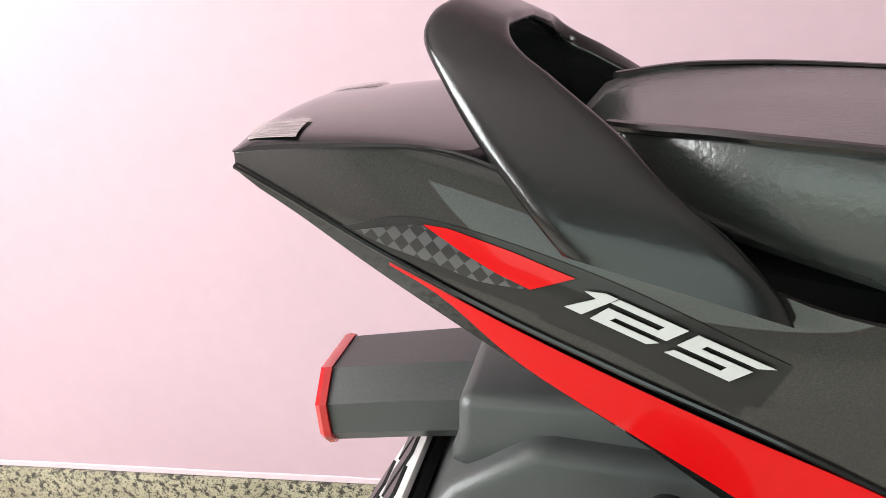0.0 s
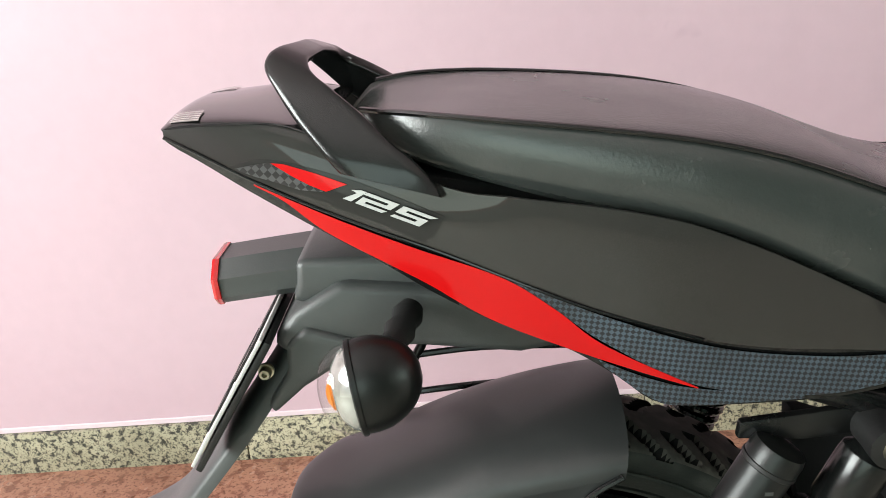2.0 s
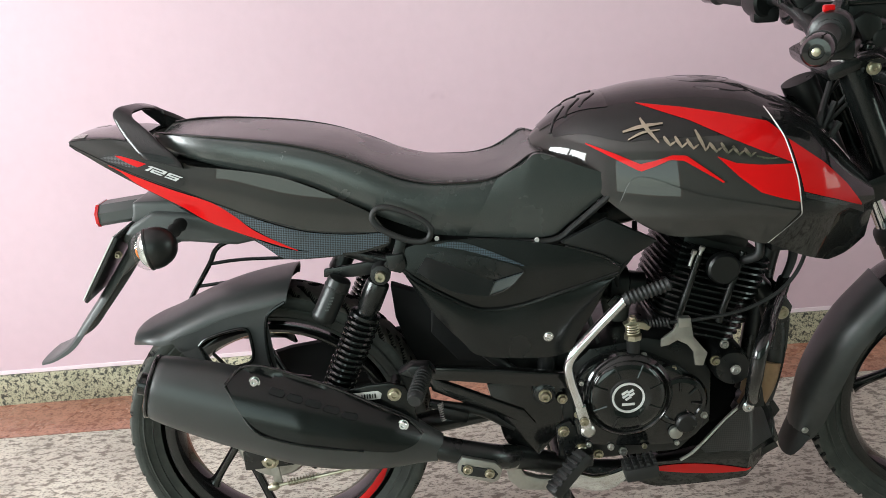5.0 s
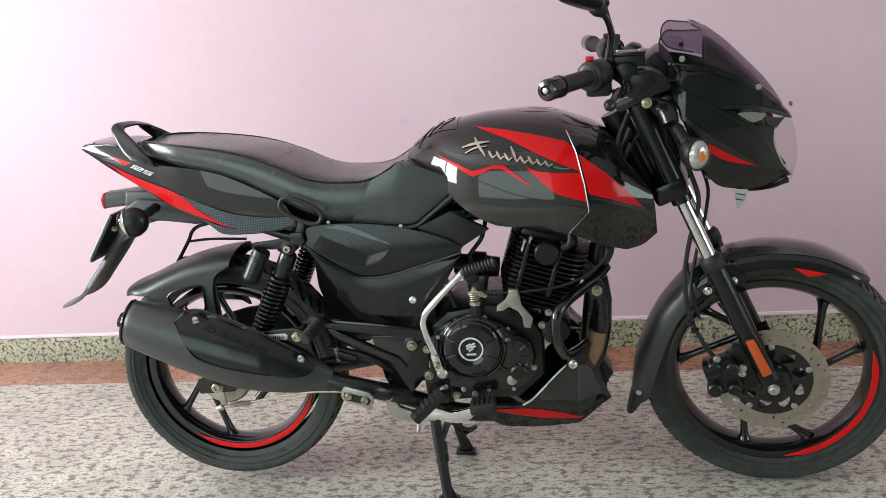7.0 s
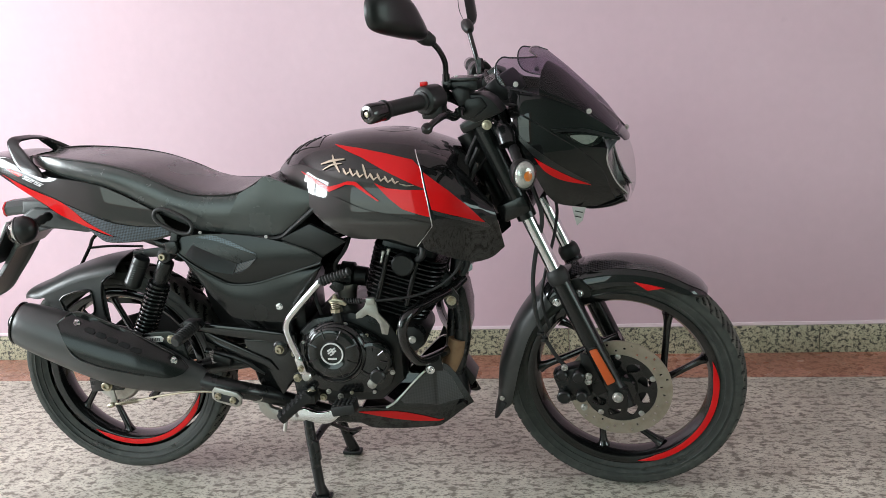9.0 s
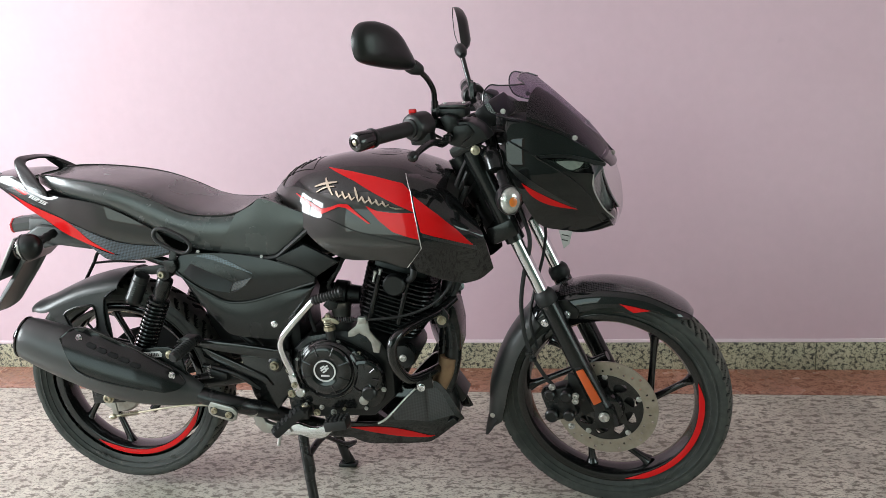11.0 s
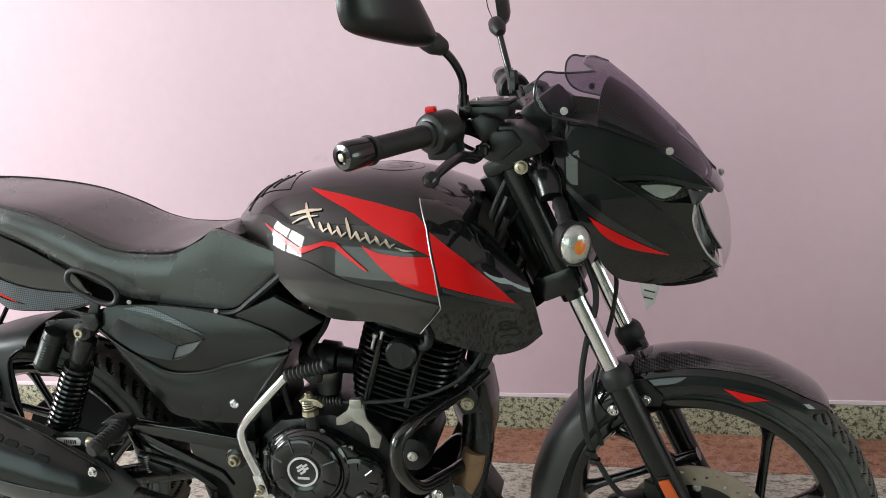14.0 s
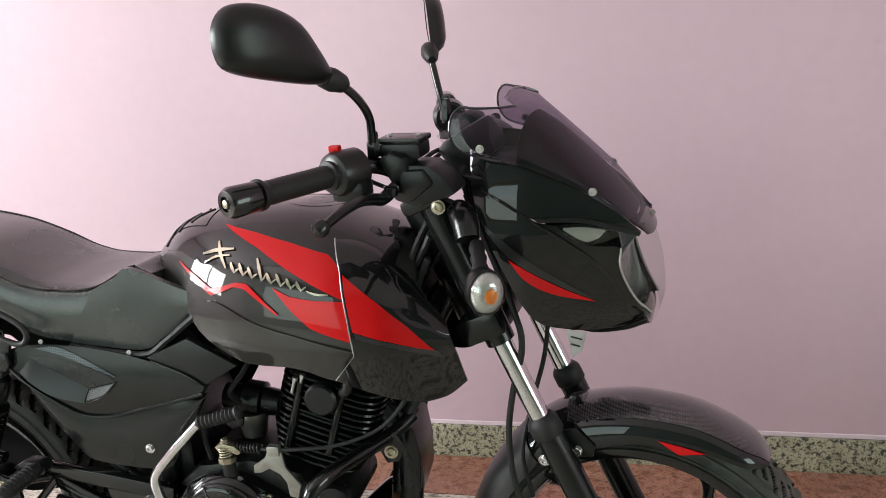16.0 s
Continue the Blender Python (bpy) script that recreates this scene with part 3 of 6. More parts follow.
TAIL_SHOULDER = [(-.262, .923), (-.19, .901), (-.10, .868), (0, .84), (.117, .80), (.275, .765)]


def tank_y(x, z):
    w, zt = lerp_on(x, TANK_W), lerp_on(x, TANK_TOP)
    if z <= .75:
        return w - .50 * (.75 - z)
    u = min(1, (z - .75) / max(.02, zt - .75))
    return w * max(0, 1 - u ** 2.5) ** .4


def tail_y(x, z):
    """Half width of the tail: leans in above the shoulder line and below the crease."""
    up, down = max(0, z - lerp_on(x, TAIL_SHOULDER)), max(0, lerp_on(x, TAIL_CREASE) - z)
    return lerp_on(x, TAIL_W) - (.8 + 5.0 * min(1, max(0, -x / .12))) * up * up - .10 * down


def cowl_y(x, z):
    """Half width of the headlamp cowl: bowed in height, drawn in towards the chin."""
    w = lerp_on(x, COWL_W)
    return w + .012 - .9 * (z - .895) ** 2 - .16 * max(0, z - .985) - 2.6 * max(0, .835 - z) ** 2


def cheek_y(x, z):
    return cowl_y(x, z) - .003


# -- wheels --
def wheel(name, centre, radius, width, stripe, m, label, turn, size, cuts):
    c = Vector(centre)
    hubm = Matrix.Translation(c)
    fin = (lambda bm: (bm.transform(m), bm)[1]) if m else (lambda bm: bm)
    rim = lathe([(r * size, y) for r, y in ((.231, -.033), (.224, -.035), (.213, -.031), (.205, -.017), (.203, 0), (.205, .017), (.213, .031), (.224, .035), (.231, .033), (.219, .02), (.219, -.02))], c, n=96, closed=True)
    rim = part(name, fin(rim), M["gloss"], bike, label)
    # tyre with cut tread
    prof, sw = [], width / 2
    for k in range(-18, 19):
        a = k / 18
        r = radius - .034 * abs(a) ** 2.4 - (radius - .034 - .235) * max(0, (abs(a) - .66) / .34) ** 1.7
        y = sw * math.sin(min(1, abs(a) / .72) * math.pi / 2) * (1 if a > 0 else -1)
        if abs(a) > .8:
            y *= 1 - .28 * (abs(a) - .8) / .2
        prof.append((r, y, a))
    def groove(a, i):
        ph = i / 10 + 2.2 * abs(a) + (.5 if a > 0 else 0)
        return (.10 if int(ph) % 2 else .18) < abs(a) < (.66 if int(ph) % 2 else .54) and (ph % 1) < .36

    bm, rows, n = bmesh.new(), [], 10 * cuts
    for r, y, a in prof:
        row = []
        for i in range(n):
            cut = .007 if groove(a, i) else 0
            ang = 2 * math.pi * i / n
            row.append(c + Vector(((r - cut) * math.cos(ang), y, (r - cut) * math.sin(ang))))
        rows.append(row)
    add_grid(bm, rows, True)
    tyre = part("tyre", fin(bm), M["tyre"], rim, "worn black rubber tyre")
    tyre.data.materials.append(M["tread_dust"])
    # the shade inside the cut grooves is painted on as near-black faces
    tyre.data.materials.append(M["shade_black"])
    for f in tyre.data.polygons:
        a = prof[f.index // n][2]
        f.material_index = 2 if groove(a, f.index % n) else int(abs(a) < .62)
    # sidewall rings and raised lettering bars
    ring = lathe([(.262, -sw * .985), (.2625, -sw * 1.01), (.2655, -sw * 1.01), (.266, -sw * .985)], c, n=96, closed=True)
    part("sidewall_ring", fin(ring), M["tyre"], rim)
    for r in (.246, .272):
        part("sidewall_ring", fin(lathe([(r, -sw * (.93 if r < .25 else .96)), (r + .0003, -sw * 1.0), (r + .0013, -sw * 1.0), (r + .0016, -sw * (.93 if r < .25 else .96))], c, n=96, closed=True)), M["tyre"], rim)
    for a0 in ((-78, -66, -62, -58, -54) if m else (-120, -116, -112, -64)):
        bar = box((0, 0, 0), (.012, .0016, .010), .0005)
        bar.transform(hubm @ Matrix.Rotation(radians(-a0), 4, "Y") @ Matrix.Translation((.249, -sw * .97, 0)) @ Matrix.Rotation(radians(90), 4, "Y"))
        part("moulded_bar", fin(bar), M["tyre"], rim)
    for s in range(3):
        for a0, r0, a1 in ((-17, .108, 21), (-33, .120, -20)):
            p, q = (c + Vector((math.cos(radians(36 + turn + 120 * s + a)), 0, math.sin(radians(36 + turn + 120 * s + a)))) * r for a, r in ((a0, r0), (a1, .2075)))
            line = [p + (p - q) * .62, p, p.lerp(q, .55), p.lerp(q, .86), q]
            part("spoke", fin(tube(line, [.0125, .0092, .0086, .0105, .0165], 12, 20)), M["gloss"], rim)
    hub = lathe([(.020, -.075), (.034, -.07), (.036, -.03), (.046, -.028), (.046, .028), (.036, .03), (.034, .07), (.02, .075)], c, n=32)
    part("hub", fin(hub), M["engine"], rim)
    for a0, a1 in stripe:
        rows = []
        for i in range(41):
            u = i / 40
            a = radians(a0 + (a1 - a0) * u)
            h = .0065 * min(1, 8 * u, 8 * (1 - u)) + .0005
            rows.append([c + Vector((r * size * math.cos(a), y, r * size * math.sin(a))) for r, y in ((.2215 - h, -.0362), (.2215, -.0382), (.2215 + h, -.0376))])
        bm = bmesh.new()
        add_grid(bm, rows)
        part("rim_stripe", fin(bm), M["red"], rim, "red reflective rim tape")
    valve = tube([c + Vector((.2 * math.cos(2.2), 0, .2 * math.sin(2.2))), c + Vector((.165 * math.cos(2.2), 0, .165 * math.sin(2.2)))], .0035, 8)
    part("valve", fin(valve), M["rubber"], rim)
    return rim


FRONT, REAR = (1.353, 0, .300), (.012, .022, .328)
rear_wheel = wheel("rear_wheel", REAR, .297, .100, [(-124, -20)], None, "black alloy wheel with red rim tape", -38, .985, 52)
front_wheel = wheel("front_wheel", FRONT, .297, .084, [(-80, 17)], STEER, "black alloy wheel with red rim tape", 0, 1.02, 84)

# front brake disc, drilled, on a black carrier with leaf-shaped openings
def ring_plate(r0, r1, y, rings, cells, keep, thick):
    bm, rows = bmesh.new(), []
    for r in np.linspace(r0, r1, rings + 1):
        rows.append([Vector(FRONT) + Vector((r * math.cos(2 * math.pi * i / cells), y, r * math.sin(2 * math.pi * i / cells))) for i in range(cells)])
    add_grid(bm, rows, True)
    bm.faces.ensure_lookup_table()
    gone = [f for i, f in enumerate(bm.faces) if not keep(r0 + (r1 - r0) * (i // cells + .5) / rings, (i % cells + .5) / cells, i // cells, i % cells)]
    bmesh.ops.delete(bm, geom=gone, context="FACES")
    bmesh.ops.solidify(bm, geom=bm.faces[:], thickness=thick)
    return bm


HOLES = ((2, 2), (2, 3), (3, 2), (3, 3), (7, 9), (7, 10), (8, 9), (8, 10), (4, 15), (5, 15), (4, 16), (5, 16))
disc = spart("brake_disc", ring_plate(.090, .126, -.068, 11, 252, lambda r, u, j, i: (j, i % 21) not in HOLES, .004), "disc", "drilled steel brake disc with rust tint")


def leaf(r, u, j, i):
    if not .046 < r < .080:
        return True
    return abs((u * 9 + 9 * (r - .06)) % 1 - .5) > .33 * math.sin(math.pi * (r - .046) / .034)


spart("disc_carrier", ring_plate(.028, .0915, -.0655, 26, 360, leaf, .005), "gloss", "black disc carrier with leaf-shaped openings", disc)
for i in range(5):
    a = radians(72 * i + 20)
    spart("carrier_rivet", bolt(Vector(FRONT) + Vector((.084 * math.cos(a), -.070, .084 * math.sin(a))), r=.0055, h=.004), "steel", "", disc)
spart("carrier_hub", lathe([(.030, -.026), (.040, -.022), (.044, -.008), (.044, .004), (.03, .006)], Vector(FRONT) + Vector((0, -.066, 0)), (0, 1, 0), 32), "gloss", "", disc)
spart("hub_flange", lathe([(.05, .0), (.066, .004), (.066, .02), (.05, .03)], Vector(FRONT) + Vector((0, -.058, 0)), (0, 1, 0), 36), "engine", "", disc)

# -- fork, brake, mudguard --
for s in (-1, 1):
    y = .092 * s
    spart("fork_leg", tube([(1.372, y, .266), (1.354, y, .300), (1.335, y, .335), (1.214, y, .604)], [.019, .025, .0235, .0235], 20, 12), "satin", "satin black lower fork leg")
    spart("fork_seal", lathe([(.0235, 0), (.0262, .004), (.0262, .024), (.024, .030), (.019, .036)], (1.2235, y, .583), (-.405, 0, .914), 24), "rubber")
    spart("fork_tube", tube([(1.215, y, .60), (1.150, y, .748)], .0165, 20), "chrome", "chromed upper fork tube")
    spart("fork_shroud", tube([(1.152, y, .742), (1.140, y, .77), (1.058, y, .962)], [.0235, .0245, .0235], 18, 6), "satin")
    spart("fork_cap", lathe([(.024, -.01), (.024, .012), (.02, .016), (.012, .018), (.012, .008)], (1.052, y, .975), (-.405, 0, .914), 20), "steel")
spart("lower_clamp", box((1.125, 0, .768), (.075, .24, .045), .012, Matrix.Rotation(radians(-24), 4, "Y")), "satin")
spart("upper_clamp", box((1.05, 0, .972), (.08, .24, .026), .010, Matrix.Rotation(radians(-24), 4, "Y")), "satin")
bpart("steering_head", tube([(1.085, 0, .74), (1.0, 0, .93)], .030, 20), "frame")
spart("axle_nut", bolt(Vector(FRONT) + Vector((0, -.117, 0)), (0, -1, 0), .010, .012), "steel", "zinc plated axle nut")
spart("axle", tube([Vector(FRONT) + Vector((0, -.12, 0)), Vector(FRONT) + Vector((0, .12, 0))], .009, 12), "steel")
spart("fork_foot", box((1.352, -.094, .292), (.05, .042, .06), .012), "satin")
o = plate([(1.288, .420), (1.306, .427), (1.349, .343), (1.329, .331)], -.1175, -.124, .0035)
spart("side_reflector", o, "orange", "amber side reflector on the fork leg")
spart("reflector_bracket", plate([(1.284, .424), (1.308, .431), (1.352, .342), (1.326, .327)], -.113, -.1172, .002), "satin")
cal = spart("brake_caliper", box((1.243, -.090, .322), (.075, .05, .085), .012, Matrix.Rotation(radians(-20), 4, "Y")), "engine", "black twin-piston brake caliper")
for (x, z, sx, sz) in ((1.222, .352, .03, .03), (1.225, .296, .034, .03), (1.262, .352, .03, .036), (1.268, .300, .028, .034)):
    spart("caliper_lug", lathe([(.004, -.012), (sx / 2, -.010), (sx / 2, .018), (sx / 2.6, .022)], (x, -.112, z), (0, -1, 0), 16), "engine", "", cal)
for x, z in ((1.228, .372), (1.272, .268), (1.285, .352), (1.284, .338)):
    spart("caliper_bolt", bolt((x, -.118, z), r=.0065, h=.008), "steel", "", cal)
spart("caliper_bracket", plate([(1.262, .40), (1.285, .392), (1.33, .30), (1.30, .285), (1.265, .33)], -.082, -.092, .003), "engine", "", cal)
spart("brake_hose", tube([(1.10, -.06, .97), (1.17, -.085, .80), (1.186, -.094, .735), (1.168, -.098, .655), (1.158, -.1, .58), (1.162, -.1, .50), (1.178, -.1, .445), (1.205, -.095, .39), (1.225, -.095, .365)], .0052, 10, 60), "rubber", "rubber front brake hose")
spart("speedo_cable", tube([(1.12, .02, .93), (1.20, -.01, .78), (1.205, -.02, .70), (1.182, -.05, .60), (1.172, -.075, .53), (1.19, -.088, .46)], .004, 8, 40), "rubber")
for x, z in ((1.172, .452), (1.180, .436)):
    spart("hose_clip", box((x, -.103, z), (.018, .014, .010), .003), "frame")
fen_c = [(1.030, .180), (1.036, .255), (1.050, .350), (1.098, .462), (1.166, .553), (1.238, .600), (1.290, .614), (1.361, .620), (1.450, .606), (1.532, .562), (1.556, .536)]
fen_e = [(1.072, .216), (1.086, .262), (1.108, .345), (1.140, .432), (1.196, .512), (1.255, .548), (1.300, .553), (1.361, .566), (1.450, .561), (1.520, .540), (1.552, .530)]
fender = spart("front_mudguard", arch(fen_e, fen_c, [.036, .05, .060, .064, .066, .066, .066, .066, .064, .058, .03], 64, 20, .003, .8), "paint", "glossy black front mudguard with carbon film top")
fc2, fe2 = [(x, z + .0012) for x, z in fen_c[5:]], [(x, z + .0012) for x, z in fen_e[5:]]
# carbon film whose colour includes the pinkish sheen of wall and ceiling
spart("carbon_sheen", arch(fe2, fc2, [.0675, .0675, .0675, .0655, .0595, .031], 40, 14, 0, .8, (-.56, .56)), "carbon_sheen", "carbon pattern film", fender)
spart("red_flash", skin([(1.389, .577), (1.425, .5705), (1.461, .5625)], [(1.389, .577), (1.421, .5555), (1.461, .5625)], lambda x, z: .0672, n=12, m=3, thick=.001, curved=False), "red", "red decal on the mudguard", fender)
spart("mudguard_stay", plate([(1.215, .575), (1.262, .585), (1.292, .556), (1.288, .536), (1.23, .53), (1.205, .545)], -.066, -.071, .002), "plastic", "", fender)
for x, z in ((1.263, .547), (1.208, .522)):
    spart("stay_bolt", bolt((x, -.072, z), r=.0075, h=.007), "chrome", "", fender)
spart("mudguard_tail", arch([(x - .001, z) for x, z in fen_e[:5]], [(x - .0015, z + .001) for x, z in fen_c[:5]], [.0375, .0515, .0615, .0655, .0668], 30, 18, .002, .8), "matt", "plain black lower mudguard piece", fender)
flap = arch([(1.062, .222), (1.05, .2), (1.035, .178)], [(1.033, .230), (1.026, .2), (1.020, .166)], [.044, .046, .044], 8, 8, .003)
spart("mud_flap", flap, "rubber", "", fender)
spart("flap_rivet", bolt((1.05, -.048, .238), r=.005, h=.004), "steel", "", fender)

# -- headlamp cowl and screen --
seam = [(1.122, 1.046), (1.178, 1.032), (1.240, 1.009), (1.294, .981), (1.335, .951), (1.364, .922)]
mid = COWL_MID
low = COWL_LOW
for s in (-1, 1):
    cowl = spart("headlamp_cowl", skin(mid, low, cowl_y, s, 56, 18, .003), "paint", "glossy black headlamp cowl")
    spart("lamp_cheek", skin(mid[2:] + [(1.353, .778)], LAMP_LINE, cheek_y, s, 40, 10, .003), "gloss", "", cowl)
    spart("cowl_lip", tube([(x, s * (cowl_y(x, z) - .0008), z) for x, z in mid], .0022, 8, 60), "paint", "", cowl)
    spart("cowl_shoulder", skin(seam, [(1.126, .999), (1.168, .983), (1.222, .950), (1.262, .950), (1.300, .944), (1.340, .931), (1.366, .916)], lambda x, z: cowl_y(x, z) - .002, s, 50, 10, .003), "paint" if s < 0 else "matt", "", cowl)
    spart("running_lamp", skin([(1.248, .941), (1.290, .940), (1.345, .927)], [(1.250, .938), (1.294, .909), (1.345, .920)], cowl_y, s, 20, 5, .002, .0012), "lens", "clear pilot lamp lens", cowl)
    spart("pilot_reflector", skin([(1.262, .936), (1.29, .935), (1.32, .928)], [(1.262, .933), (1.290, .914), (1.31, .917)], cowl_y, s, 10, 4, .001, -.001), "reflector", "", cowl)
    spart("lamp_brow", skin([(1.222, .952), (1.262, .952), (1.30, .946), (1.366, .921)], [(1.228, .946), (1.262, .945), (1.30, .939), (1.364, .914)], cowl_y, s, 40, 3, .006, .002), "plastic", "", cowl)
    spart("carbon_edge", skin([(1.150, .942), (1.189, .909), (1.240, .869), (1.300, .826)], [(1.150, .934), (1.186, .893), (1.238, .858), (1.300, .822)], cowl_y, s, 24, 3, .001, .0014), "carbon_small", "carbon pattern decal", cowl)
    spart("red_flash", skin([(1.184, .891), (1.238, .8565), (1.264, .841), (1.302, .8205)], [(1.184, .890), (1.206, .860), (1.243, .8365), (1.302, .8195)], cowl_y, s, 20, 4, .001, .002), "red", "red decal", cowl)
    for x, z in ((1.150, 1.055), (1.302, .985)):
        yy = .1295 if x < 1.2 else lerp_on(x, COWL_W) + .004
        spart("screen_bolt", bolt((x, s * (yy + .001), z), (0, s, 0), .0045, .005), "steel", "chrome screen bolt", cowl)
spart("cowl_nose", arch([(1.352, .800), (1.362, .788), (1.373, .779)], [(1.366, .790), (1.372, .770), (1.372, .757)], [.066, .061, .056], 8, 14, .003), "paint")
spart("cowl_underside", arch([(1.20, .815), (1.276, .764), (1.334, .765), (1.372, .780)], [(1.20, .775), (1.276, .750), (1.334, .748), (1.372, .757)], [.085, .076, .066, .056], 16, 10, .003), "paint")
lamp_e = [(1.364, .914), (1.342, .886), (1.339, .862), (1.353, .815), (1.374, .782)]
lamp_c = [(1.374, .908), (1.385, .880), (1.391, .850), (1.393, .801), (1.382, .765)]
lamp = spart("headlamp", arch(lamp_e, lamp_c, [.062, .072, .074, .066, .056], 24, 24, 0), "lens", "clear headlamp lens")
lamp_r = [(x - .022, z) for x, z in lamp_c]
spart("lamp_bowl", arch([(x - .004, z) for x, z in lamp_e], [(x - .055, z) for x, z in lamp_c], [.058, .068, .070, .062, .052], 16, 12, .002), "lamp_inside", "dull grey lamp bowl", lamp)
spart("lamp_back", arch([(1.350, .912), (1.334, .880), (1.334, .850), (1.345, .815), (1.360, .785)], [(1.342, .905), (1.338, .880), (1.340, .850), (1.345, .805), (1.352, .775)], [.056, .064, .066, .058, .050], 16, 12, .002), "lamp_inside", "", lamp)
for s in (-1, 1):
    spart("lamp_trim", tube([(x + .002, s * (cowl_y(x, z) - .004), z) for x, z in LAMP_LINE[2:]], .0018, 8, 40), "reflector", "pale lamp edge", lamp)
scr_e = [(1.366, .924), (1.335, .953), (1.294, .984), (1.240, 1.012), (1.178, 1.036), (1.124, 1.050), (1.106, 1.072), (1.107, 1.098), (1.120, 1.112)]
scr_c = [(1.372, .905), (1.352, .945), (1.325, .985), (1.293, 1.020), (1.262, 1.052), (1.244, 1.070), (1.228, 1.084), (1.214, 1.095), (1.202, 1.104)]
scr = arch(scr_e, scr_c, [.056, .078, .097, .114, .126, .130, .128, .123, .116], 56, 40, 0, .9)
scr.verts.ensure_lookup_table()
rim = [v.co.copy() for v in scr.verts[-41:]]
lobe = []
for k in (0, .35, .7, .9, 1.0):
    lobe.append([rim[j] + Vector((-.038, 0, .016)) * k * max(0, math.cos((j - 20) / 8 * math.pi / 2)) ** .5 for j in range(12, 29)])
add_grid(scr, lobe)
bmesh.ops.remove_doubles(scr, verts=scr.verts[:], dist=1e-4)
bmesh.ops.recalc_face_normals(scr, faces=scr.faces[:])
screen = spart("windscreen", scr, "smoke", "dark smoked plastic windscreen with a raised centre lobe")
edge_line = [Vector((x, -w, z)) for (x, z), w in zip(scr_e[4:], (.126, .130, .128, .123, .116))] + rim[2:13] + lobe[-1][2:-2] + rim[28:39] + [Vector((x, w, z)) for (x, z), w in list(zip(scr_e[4:], (.126, .130, .128, .123, .116)))[::-1]]
spart("screen_rim", tube(edge_line, .0018, 8, 140), "smoke_rim", "", screen)
spart("cockpit_panel", arch([(1.122, 1.010), (1.16, 1.005), (1.25, .985), (1.33, .935)], [(1.10, 1.015), (1.15, 1.020), (1.24, 1.000), (1.32, .950)], [.112, .114, .092, .06], 16, 12, .004), "plastic")
spart("instrument_panel", box((1.10, 0, 1.035), (.05, .17, .060), .014, Matrix.Rotation(radians(-35), 4, "Y")), "plastic")
spart("instrument_glass", box((1.077, 0, 1.046), (.004, .14, .045), .001, Matrix.Rotation(radians(-35), 4, "Y")), "lens")
spart("nose_bridge", arch([(1.338, .938), (1.356, .926), (1.368, .914)], [(1.356, .932), (1.372, .918), (1.380, .905)], [.068, .060, .052], 8, 14, .003, .8), "paint", "", None)
spart("screen_bolt", bolt((1.374, -.012, .932), (.8, -.4, .4), .0045, .005), "steel", "", screen)
spart("inner_cowl", arch([(1.196, 1.024), (1.240, 1.006), (1.294, .978), (1.350, .932)], [(1.198, 1.086), (1.232, 1.062), (1.290, 1.004), (1.352, .930)], [.108, .100, .086, .056], 24, 20, .003, .8), "plastic", "dark inner cowl behind the screen")


def indicator(where, out, axis, stem, name, label, mk, big=1.0):
    """A round-backed indicator on a rubber stem: black shell, clear lens, amber bulb."""
    c, o = Vector(where), Vector(axis).normalized()
    prof_b = [tuple(q) for q in smooth_line([(.0275, .0), (.0283, -.008), (.0268, -.020), (.0205, -.034), (.012, -.042), (.004, -.045)], 14)]
    prof_l = [(.0275, .001), (.0265, .010), (.020, .021), (.008, .026)]
    sq = Matrix.Translation(c) @ Matrix.Diagonal((big, big, 1.22 * big, 1)) @ Matrix.Translation(-c)
    shell = lathe(prof_b, c, o, 28)
    shell.transform(sq)
    body = mk(name, shell, "plastic", label, None, 60)
    lens = lathe(prof_l, c, o, 28)
    lens.transform(sq)
    mk("lens", lens, "lens", "clear ribbed indicator lens", body)
    ring = lathe([(.0277, -.002), (.0287, -.001), (.0287, .002), (.0277, .003)], c, o, 28, closed=True)
    ring.transform(sq)
    mk("bezel", ring, "plastic", "", body)
    dish = lathe([(.0262, .001), (.0235, .0075), (.017, .014), (.0125, .016)], c, o, 20)
    dish.transform(sq)
    mk("dish", dish, "reflector", "silvered lamp body", body)
    bulb = lathe([(.005, .008), (.0095, .012), (.0095, .018), (.004, .021)], c, o, 14)
    bulb.transform(sq)
    mk("bulb", bulb, "amber_bulb", "amber bulb", body)
    s0, s1 = Vector(stem), c - o * .012
    d = s1 - s0
    rows = [((.0124 if i % 2 else .0098), d.length * i / 9) for i in range(10)]
    mk("stem", lathe(rows, s0, d, 18), "rubber", "ribbed rubber stem", body)
    return body


for s in (-1, 1):
    indicator((1.180, .236 * s, .879), s, (.62, .76 * s, -.03), (1.140, .145 * s, .918), "front_indicator", "front indicator with clear lens and amber bulb", spart, .95)
    spart("indicator_bracket", tube([(1.10, .10 * s, .955), (1.118, .128 * s, .950), (1.128, .146 * s, .925)], [.018, .021, .018], 14, 8), "satin")
tagp = spart("registration_sticker", plate([(1.256, .768), (1.288, .766), (1.280, .735), (1.266, .722)], -.092, -.094, .001), "plate_dull", "pale plastic plate hanging under the headlamp")
for i in range(2):
    b = box((1.272 - .002 * i, -.0946, .756 - .012 * i), (.018 - .003 * i, .0012, .0022), 0, Matrix.Rotation(radians(12), 4, "Y"))
    spart("bar", b, "plastic", "", tagp)

